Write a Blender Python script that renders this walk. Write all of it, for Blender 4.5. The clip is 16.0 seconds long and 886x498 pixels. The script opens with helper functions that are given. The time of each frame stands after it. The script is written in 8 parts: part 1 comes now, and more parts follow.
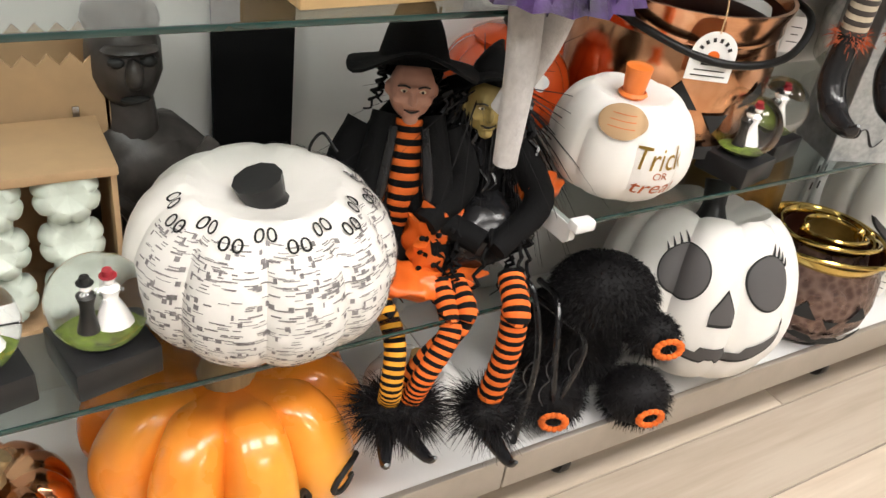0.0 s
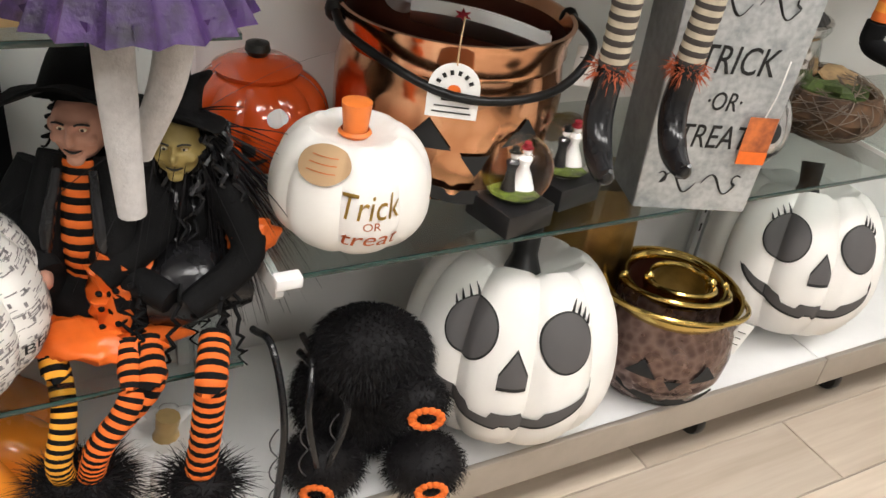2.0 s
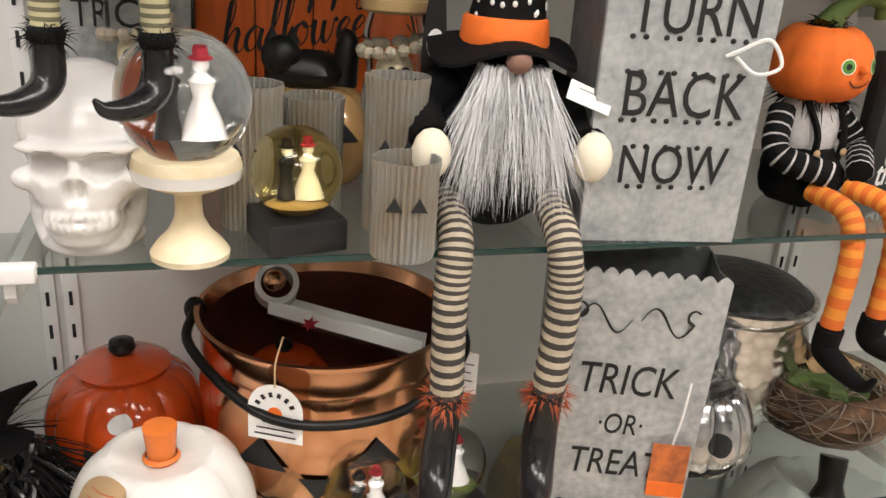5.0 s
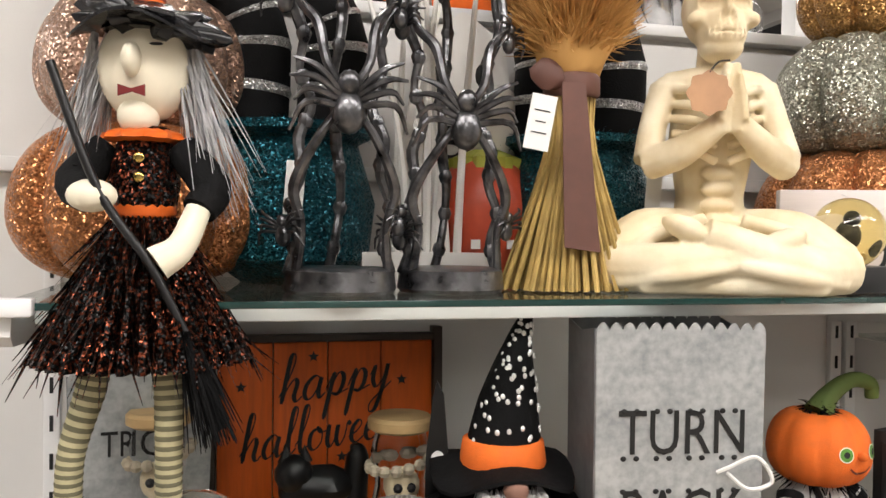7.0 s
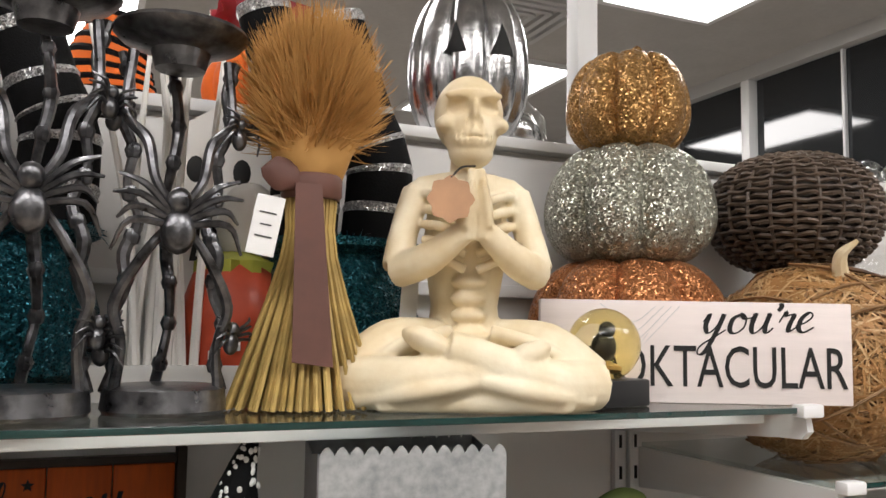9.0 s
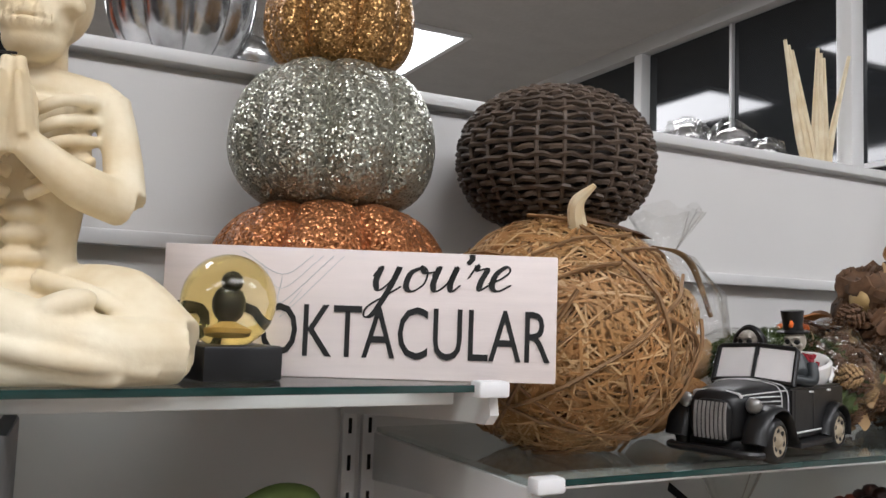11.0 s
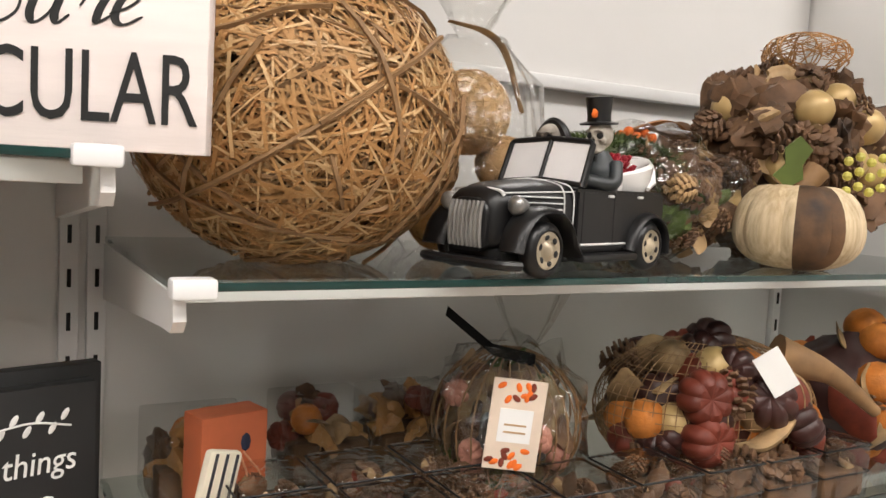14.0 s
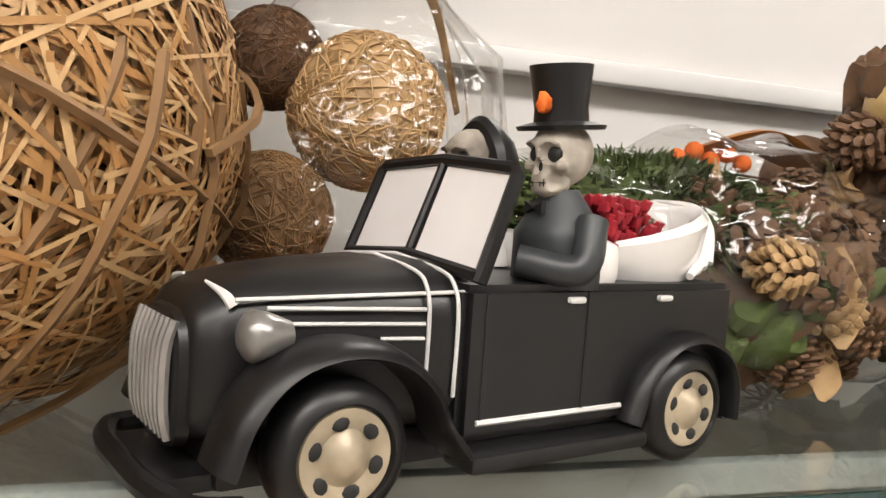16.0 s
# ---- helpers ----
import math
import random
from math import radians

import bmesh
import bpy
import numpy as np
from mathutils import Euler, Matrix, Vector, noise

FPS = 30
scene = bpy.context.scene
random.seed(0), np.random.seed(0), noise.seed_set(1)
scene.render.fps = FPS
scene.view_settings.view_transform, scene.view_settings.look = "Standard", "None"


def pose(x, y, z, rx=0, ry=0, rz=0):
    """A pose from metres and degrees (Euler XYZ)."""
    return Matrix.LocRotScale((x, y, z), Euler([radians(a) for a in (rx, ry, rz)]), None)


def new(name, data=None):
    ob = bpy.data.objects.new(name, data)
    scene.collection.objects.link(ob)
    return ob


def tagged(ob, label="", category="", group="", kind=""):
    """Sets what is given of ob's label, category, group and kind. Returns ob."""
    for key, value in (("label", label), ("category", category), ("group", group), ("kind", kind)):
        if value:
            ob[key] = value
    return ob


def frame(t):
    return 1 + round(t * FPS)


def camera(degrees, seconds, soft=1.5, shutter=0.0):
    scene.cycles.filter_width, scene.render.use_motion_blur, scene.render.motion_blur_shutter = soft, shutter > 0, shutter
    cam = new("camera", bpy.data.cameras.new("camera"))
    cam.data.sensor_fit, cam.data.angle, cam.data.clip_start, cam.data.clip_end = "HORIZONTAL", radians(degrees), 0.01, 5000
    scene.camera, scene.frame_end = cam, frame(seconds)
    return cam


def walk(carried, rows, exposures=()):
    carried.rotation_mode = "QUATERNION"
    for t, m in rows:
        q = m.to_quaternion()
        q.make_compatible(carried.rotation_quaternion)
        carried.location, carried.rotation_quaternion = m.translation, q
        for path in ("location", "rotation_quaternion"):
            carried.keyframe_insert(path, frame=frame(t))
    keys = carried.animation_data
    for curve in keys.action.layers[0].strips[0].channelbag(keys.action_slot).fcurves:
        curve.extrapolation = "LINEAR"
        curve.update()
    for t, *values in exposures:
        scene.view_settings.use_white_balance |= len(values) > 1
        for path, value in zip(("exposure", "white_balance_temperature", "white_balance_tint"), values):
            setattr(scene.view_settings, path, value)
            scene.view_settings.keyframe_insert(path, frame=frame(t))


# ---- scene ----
cam = camera(56.5, 16.0)
METRES, EYE, TILT, LEAN, TURN = 2.56, 1.24, -34.087, -7.68, -29.106
ROWS = [
    (0.0, 0.0, 0.0, 0.0, 0.0, 0.0, -0.0),
    (0.5, 0.029, 0.0146, 0.0092, -1.21, 0.33, 1.55),
    (1.0, 0.0805, 0.0314, 0.0163, -0.86, 1.17, -0.02),
    (1.5, 0.1315, 0.0422, 0.0159, 0.61, 1.73, -1.31),
    (2.0, 0.1588, 0.0555, 0.0178, 1.93, 1.61, -0.84),
    (2.5, 0.1908, 0.0796, 0.0295, 2.22, 2.05, -1.29),
    (3.0, 0.2156, 0.094, 0.0465, 3.04, 3.41, -0.82),
    (5.5, 0.3152, 0.1037, 0.1065, 14.65, 17.95, -4.7),
    (6.0, 0.319, 0.0939, 0.1189, 15.68, 22.97, -4.16),
    (6.5, 0.3236, 0.0821, 0.1323, 16.26, 28.46, -3.48),
    (7.0, 0.3282, 0.0735, 0.1399, 16.23, 33.58, -2.84),
    (7.5, 0.3339, 0.0691, 0.1453, 15.72, 37.4, -2.35),
    (8.0, 0.3425, 0.0725, 0.1472, 14.4, 39.25, -1.7),
    (8.5, 0.3548, 0.0828, 0.1504, 11.74, 39.66, 0.37),
    (9.0, 0.377, 0.1049, 0.1629, 8.34, 40.2, 2.36),
    (9.5, 0.4082, 0.1405, 0.1805, 6.13, 40.93, 3.12),
    (10.0, 0.434, 0.1647, 0.1929, 5.02, 41.09, 4.34),
    (12.5, 0.5696, 0.2408, 0.1881, 3.5, 32.99, 2.62),
    (13.0, 0.5753, 0.2463, 0.1858, 2.63, 31.57, 2.97),
    (13.5, 0.584, 0.2575, 0.189, 2.62, 30.19, 3.35),
    (14.0, 0.5985, 0.2947, 0.2106, 2.54, 29.28, 3.73),
    (14.5, 0.6173, 0.3432, 0.2425, 2.63, 29.67, 3.35),
    (15.0, 0.6312, 0.3809, 0.2697, 4.42, 30.14, 1.99),
    (15.5, 0.6536, 0.4205, 0.3016, 7.91, 30.83, -0.96),
    (16.0, 0.6693, 0.4517, 0.3204, 10.75, 31.13, -3.1),
]
walk(cam, [(t, pose(0, 0, EYE, TILT, LEAN, TURN) @ pose(METRES * x, METRES * y, METRES * z, 90 + pitch, roll, yaw)) for t, x, y, z, yaw, pitch, roll in ROWS],
     [(0.0, 0.3, 6350, 10), (3.0, 0.05, 6250, 10), (5.5, 0.0, 6550, 12), (8.0, -0.08, 6350, 12), (9.0, -0.36, 6250, 12), (10.0, -0.68, 5800, 12),
      (12.5, -0.24, 6150, 12), (14.0, -0.05, 6450, 12), (16.0, 0.15, 6600, 12)])
# ---- world and lights ----
world = bpy.data.worlds.new("world")
scene.world = world
world.use_nodes = True
world.node_tree.nodes["Background"].inputs[0].default_value = (0.9, 0.95, 1.0, 1)
world.node_tree.nodes["Background"].inputs[1].default_value = 0.25

CEIL = 3.0
LAMP_W = 19.0


# ---- geometry helpers: every shape is (verts, faces) ----
def arr(v):
    return np.asarray(v, dtype=float).reshape(-1, 3)


def moved(g, x=0, y=0, z=0, rx=0, ry=0, rz=0, s=1):
    m = np.array(pose(x, y, z, rx, ry, rz))
    v = arr(g[0]) * np.asarray(s, dtype=float)
    return v @ m[:3, :3].T + m[:3, 3], g[1]


def merged(*gs):
    vs, fs, n = [], [], 0
    for v, f in gs:
        v = arr(v)
        vs.append(v)
        fs += [tuple(i + n for i in q) for q in f]
        n += len(v)
    return np.concatenate(vs), fs


def grid_faces(rows, cols, wrap=True):
    fs = []
    for i in range(rows - 1):
        for j in range(cols if wrap else cols - 1):
            k = (j + 1) % cols
            fs.append((i * cols + j, i * cols + k, (i + 1) * cols + k, (i + 1) * cols + j))
    return fs


def lathe(profile, n=32, lobes=0, depth=0.0, cap=True):
    vs = []
    for r, z in profile:
        for j in range(n):
            a = 2 * math.pi * j / n
            q = r * (1 - depth * (1 - abs(math.sin(lobes * a / 2))) ** 2) if lobes else r
            vs.append((q * math.cos(a), q * math.sin(a), z))
    fs = grid_faces(len(profile), n)
    if cap:
        if profile[0][0] > 1e-6:
            fs.append(tuple(range(n - 1, -1, -1)))
        if profile[-1][0] > 1e-6:
            k = (len(profile) - 1) * n
            fs.append(tuple(range(k, k + n)))
    return arr(vs), fs


def box(sx, sy, sz, bev=0.0, seg=2):
    """A box standing on z = 0, centred in x and y."""
    bm = bmesh.new()
    bmesh.ops.create_cube(bm, size=1)
    bmesh.ops.scale(bm, vec=(sx, sy, sz), verts=bm.verts)
    bmesh.ops.translate(bm, vec=(0, 0, sz / 2), verts=bm.verts)
    if bev:
        bmesh.ops.bevel(bm, geom=bm.edges[:], offset=bev, segments=seg, affect="EDGES", profile=0.5)
    bm.verts.index_update()
    g = arr([v.co[:] for v in bm.verts]), [tuple(v.index for v in q.verts) for q in bm.faces]
    bm.free()
    return g


def ball(rx, ry=None, rz=None, n=20, rough=0.0, freq=20.0):
    ry, rz = ry or rx, rz or rx
    rows, vs = n // 2 + 1, []
    for i in range(rows):
        p = -math.pi / 2 + math.pi * i / (rows - 1)
        for j in range(n):
            a = 2 * math.pi * j / n
            v = Vector((rx * math.cos(p) * math.cos(a), ry * math.cos(p) * math.sin(a), rz * math.sin(p)))
            if rough:
                v *= 1 + rough * noise.noise(v * freq)
            vs.append(v[:])
    return arr(vs), grid_faces(rows, n)


def spline(pts, k=6):
    """Catmull-Rom through the points."""
    p = [Vector(q) for q in pts]
    if len(p) < 3:
        return [p[0].lerp(p[-1], i / k) for i in range(k + 1)]
    p = [p[0] * 2 - p[1]] + p + [p[-1] * 2 - p[-2]]
    out = []
    for i in range(1, len(p) - 2):
        for j in range(k):
            t = j / k
            a, b, c, d = p[i - 1], p[i], p[i + 1], p[i + 2]
            out.append(0.5 * (2 * b + (c - a) * t + (2 * a - 5 * b + 4 * c - d) * t * t + (3 * b - a - 3 * c + d) * t ** 3))
    out.append(p[-2])
    return out


def tube(pts, r, n=8, k=6, smooth=True, flat=1.0):
    """A tube along the points; r: one radius or a radius a point."""
    p = spline(pts, k) if smooth else [Vector(q) for q in pts]
    m = len(p)
    rs = np.interp(np.linspace(0, 1, m), np.linspace(0, 1, len(r)), r) if hasattr(r, "__len__") else [r] * m
    up, vs = Vector((0.13, 0.21, 0.97)), []
    for i in range(m):
        d = (p[min(i + 1, m - 1)] - p[max(i - 1, 0)]).normalized()
        a = d.cross(up)
        a = a.normalized() if a.length > 1e-4 else d.orthogonal().normalized()
        b = d.cross(a)
        up = -b if b.dot(up) < 0 else b
        for j in range(n):
            t = 2 * math.pi * j / n
            vs.append((p[i] + a * math.cos(t) * rs[i] + b * math.sin(t) * rs[i] * flat)[:])
    fs = grid_faces(m, n) + [tuple(range(n - 1, -1, -1)), tuple(range((m - 1) * n, m * n))]
    return arr(vs), fs


def striped(pts, r, bands, mats, n=12, k=8, duty=0.5):
    """A tube cut across into bands of two alternating materials."""
    v, _ = tube(pts, r, n, k)
    p = spline(pts, k)
    t = np.array([(i // 2 + (1 - duty if i % 2 else 0)) / bands for i in range(bands * 2 + 1)])
    idx = np.linspace(0, 1, len(p))
    rings = v.reshape(len(p), n, 3)
    out = []
    for i in range(bands * 2):
        loc = [np.stack([[np.interp(u, idx, rings[:, j, c]) for c in range(3)] for j in range(n)]) for u in (t[i], t[i + 1])]
        mid = (loc[0] + loc[1]) / 2
        cen = mid.mean(0)
        mid = cen + (mid - cen) * (1.05 if i % 2 else 1.0)
        out.append(((np.concatenate([loc[0], mid, loc[1]]), grid_faces(3, n)), mats[i % 2]))
    ends = (rings[-1], [tuple(range(n))])
    out.append((ends, mats[0]))
    return out


def blades(roots, dirs, length, width, droop=0.3, seg=3, jit=0.25, seed=1):
    """Many thin tapering strands from the roots along the directions."""
    rng = np.random.default_rng(seed)
    roots, dirs = arr(roots), arr(dirs)
    n = len(roots)
    ln = length * (1 + jit * rng.uniform(-1, 1, n))
    d = dirs + jit * rng.normal(0, 0.6, (n, 3))
    d /= np.linalg.norm(d, axis=1)[:, None]
    side = np.cross(d, rng.normal(0, 1, (n, 3)))
    side /= np.linalg.norm(side, axis=1)[:, None]
    vs = []
    for i in range(seg + 1):
        t = i / seg
        c = roots + d * (ln * t)[:, None] + np.array([0, 0, -1]) * (droop * ln * t * t)[:, None]
        w = side * width * (1 - 0.85 * t)
        vs += [c - w, c + w]
    v = np.stack(vs, 1).reshape(-1, 3)
    k = 2 * (seg + 1)
    fs = [(b + 2 * i, b + 2 * i + 1, b + 2 * i + 3, b + 2 * i + 2) for b in range(0, n * k, k) for i in range(seg)]
    return v, fs


def sphere_dirs(n, seed=1):
    rng = np.random.default_rng(seed)
    d = rng.normal(0, 1, (n, 3))
    return d / np.linalg.norm(d, axis=1)[:, None]


def fur(rx, ry, rz, count, length, width, seed=1, droop=0.3):
    d = sphere_dirs(count, seed)
    return blades(d * np.array([rx, ry, rz]), d, length, width, droop, 3, 0.5, seed)


def plate(pts, depth):
    """A polygon in x and z, thickened along +y from y = 0."""
    n = len(pts)
    v = [(x, 0, z) for x, z in pts] + [(x, depth, z) for x, z in pts]
    fs = [tuple(range(n)), tuple(range(2 * n - 1, n - 1, -1))] + [(i, i + n, (i + 1) % n + n, (i + 1) % n) for i in range(n)]
    return arr(v), fs


def lettering(text, size, extrude=0.0008, shear=0.0, wide=1.0, align="CENTER"):
    """Words as a mesh in x and z, facing -y."""
    cu = bpy.data.curves.new("writing", "FONT")
    cu.body, cu.size, cu.extrude, cu.shear, cu.align_x, cu.align_y = text, size, extrude, shear, align, "CENTER"
    cu.resolution_u = 3
    ob = bpy.data.objects.new("writing", cu)
    scene.collection.objects.link(ob)
    bpy.context.view_layer.update()
    me = bpy.data.meshes.new_from_object(ob.evaluated_get(bpy.context.evaluated_depsgraph_get()))
    g = arr([v.co[:] for v in me.vertices]), [tuple(q.vertices) for q in me.polygons]
    bpy.data.objects.remove(ob)
    bpy.data.meshes.remove(me)
    bpy.data.curves.remove(cu)
    g = moved(g, s=(wide, 1, 1))
    return moved(g, rx=90)


def fused(gs, voxel=0.003, rounds=4):
    """Shapes melted into one sculpted skin."""
    v, f = merged(*gs)
    me = bpy.data.meshes.new("melt")
    me.from_pydata(v.tolist(), [], f)
    bm = bmesh.new()
    bm.from_mesh(me)
    bmesh.ops.remove_doubles(bm, verts=bm.verts, dist=1e-5)
    bmesh.ops.recalc_face_normals(bm, faces=bm.faces)
    bm.to_mesh(me)
    bm.free()
    ob = bpy.data.objects.new("melt", me)
    scene.collection.objects.link(ob)
    rm = ob.modifiers.new("melt", "REMESH")
    rm.mode, rm.voxel_size = "VOXEL", voxel
    sm = ob.modifiers.new("soften", "SMOOTH")
    sm.factor, sm.iterations = 0.5, rounds
    bpy.context.view_layer.update()
    ev = bpy.data.meshes.new_from_object(ob.evaluated_get(bpy.context.evaluated_depsgraph_get()))
    g = arr([q.co[:] for q in ev.vertices]), [tuple(q.vertices) for q in ev.polygons]
    bpy.data.objects.remove(ob)
    bpy.data.meshes.remove(me)
    bpy.data.meshes.remove(ev)
    return g


def dent(g, c, r, push):
    """Press the skin in (push +y) inside an oval round c."""
    v = arr(g[0]).copy()
    d = (((v - np.array(c)) / np.array(r)) ** 2).sum(1)
    w = np.clip(1 - d, 0, 1) ** 0.7
    v[:, 1] += push * w
    return v, g[1]


def section_loft(rings, cap=True):
    """Rings of equal length joined into a skin."""
    n = len(rings[0])
    fs = grid_faces(len(rings), n)
    if cap:
        fs += [tuple(range(n - 1, -1, -1)), tuple(range((len(rings) - 1) * n, len(rings) * n))]
    return arr([q for r in rings for q in r]), fs


# brush-script letters: strokes on a grid whose small letters are 1 high, and the advance
BRUSH = {
    "h": (1.0, [[(0, .3), (.25, .9), (.45, 1.7), (.4, 2.1), (.25, 2.0), (.2, 1.2), (.15, 0)], [(.15, 0), (.3, .6), (.55, 1), (.7, .8), (.65, .25), (.8, 0), (1.0, .2)]]),
    "a": (1.0, [[(.7, .85), (.45, 1), (.15, .7), (.1, .25), (.3, 0), (.55, .25), (.72, .9), (.68, .3), (.8, 0), (1.0, .2)]]),
    "p": (.95, [[(0, .3), (.25, 1), (.2, .2), (.1, -1.0)], [(.2, .3), (.45, .95), (.7, .8), (.7, .3), (.5, 0), (.3, .1), (.6, .05), (1.0, .2)]]),
    "y": (1.0, [[(0, .6), (.15, 1), (.15, .4), (.35, .05), (.6, .4), (.72, 1), (.65, .1), (.45, -.9), (.2, -1.0), (.2, -.6), (.7, -.1), (1.0, .2)]]),
    "l": (.55, [[(0, .3), (.3, 1.0), (.45, 1.8), (.35, 2.1), (.22, 1.8), (.2, .5), (.35, 0), (.6, .25)]]),
    "o": (.85, [[(.5, 1), (.15, .75), (.15, .2), (.4, 0), (.68, .3), (.65, .8), (.45, 1), (.6, .75), (.95, .8)]]),
    "w": (1.15, [[(0, .7), (.1, 1), (.12, .3), (.3, 0), (.5, .4), (.55, .95), (.55, .3), (.75, 0), (.95, .4), (1.0, 1), (1.15, .85)]]),
    "e": (.7, [[(0, .3), (.35, .5), (.55, .8), (.4, 1), (.15, .7), (.15, .2), (.4, 0), (.75, .25)]]),
    "n": (.95, [[(0, .6), (.12, 1), (.12, 0)], [(.12, .1), (.3, .8), (.55, 1), (.65, .7), (.62, .2), (.75, 0), (1.0, .25)]]),
    "u": (.95, [[(0, .6), (.12, 1), (.12, .3), (.3, 0), (.55, .3), (.68, 1), (.66, .3), (.8, 0), (1.0, .25)]]),
    "r": (.7, [[(0, .5), (.15, 1.05), (.2, .85), (.5, .9), (.45, .4), (.5, .05), (.75, .25)]]),
    "'": (.2, [[(.05, 1.5), (.1, 1.3), (.02, 1.1)]]),
}


def brush_word(txt, size, slant=0.25, wide=1.0, thick=0.16):
    """Brush script in x and z, facing -y: heavy down-strokes, fine up-strokes; size is the small letters' height."""
    gs, x0 = [], 0.0
    for ch in txt:
        adv, strokes = BRUSH[ch]
        for st in strokes:
            p = [Vector(((x0 + q.x + slant * q.y) * wide, q.y, 0)) for q in spline([(a, b, 0) for a, b in st], 7)]
            m, vs = len(p), []
            for i in range(m):
                d = (p[min(i + 1, m - 1)] - p[max(i - 1, 0)]).normalized()
                w = thick * (0.3 + 0.7 * max(0.0, -d.y)) * (0.5 if i in (0, m - 1) else 1.0) / 2
                nx, ny = -d.y * w, d.x * w
                for dep in (0.0, 0.0006 / size):
                    vs += [(p[i].x + nx, -dep, p[i].y + ny), (p[i].x - nx, -dep, p[i].y - ny)]
            fs = []
            for i in range(m - 1):
                b = 4 * i
                fs += [(b + 2, b + 3, b + 7, b + 6), (b, b + 2, b + 6, b + 4), (b + 3, b + 1, b + 5, b + 7)]
            gs.append((arr(vs), fs))
        x0 += adv
    g = merged(*gs)
    return arr(g[0]) * size - [x0 * wide * size / 2, 0, 0], g[1]


def mesh_of(name, pairs, smooth=True, angle=40):
    """One mesh out of (shape, material) pairs."""
    mats, vs, fs, mi, n = [], [], [], [], 0
    for (v, f), m in pairs:
        v = arr(v)
        if m not in mats:
            mats.append(m)
        k = mats.index(m)
        vs.append(v)
        fs += [tuple(i + n for i in q) for q in f]
        mi += [k] * len(f)
        n += len(v)
    me = bpy.data.meshes.new(name)
    me.from_pydata(np.concatenate(vs).tolist(), [], fs)
    for m in mats:
        me.materials.append(m)
    me.polygons.foreach_set("material_index", mi)
    if smooth:
        me.polygons.foreach_set("use_smooth", [True] * len(fs))
        me.set_sharp_from_angle(angle=radians(angle))
    me.update()
    return me


def thing(name, x, y, z, rz=0, label="", category="", group="", kind="", rx=0, ry=0):
    ob = new(name)
    ob.empty_display_size = 0.05
    ob.matrix_basis = pose(x, y, z, rx, ry, rz)
    return tagged(ob, label, category, group, kind)


def part(name, g, material, parent, label="", smooth=True, angle=40, kind=""):
    pairs = g if isinstance(g, list) else [(g, material)]
    ob = new(name, mesh_of(name, pairs, smooth, angle))
    ob.parent = parent
    return tagged(ob, label, kind=kind)


def single(name, pairs, x, y, z, rz=0, label="", category="", group="", kind="", rx=0, ry=0, smooth=True, angle=40):
    """A thing that is one mesh."""
    ob = new(name, mesh_of(name, pairs, smooth, angle))
    ob.matrix_basis = pose(x, y, z, rx, ry, rz)
    return tagged(ob, label, category, group, kind)


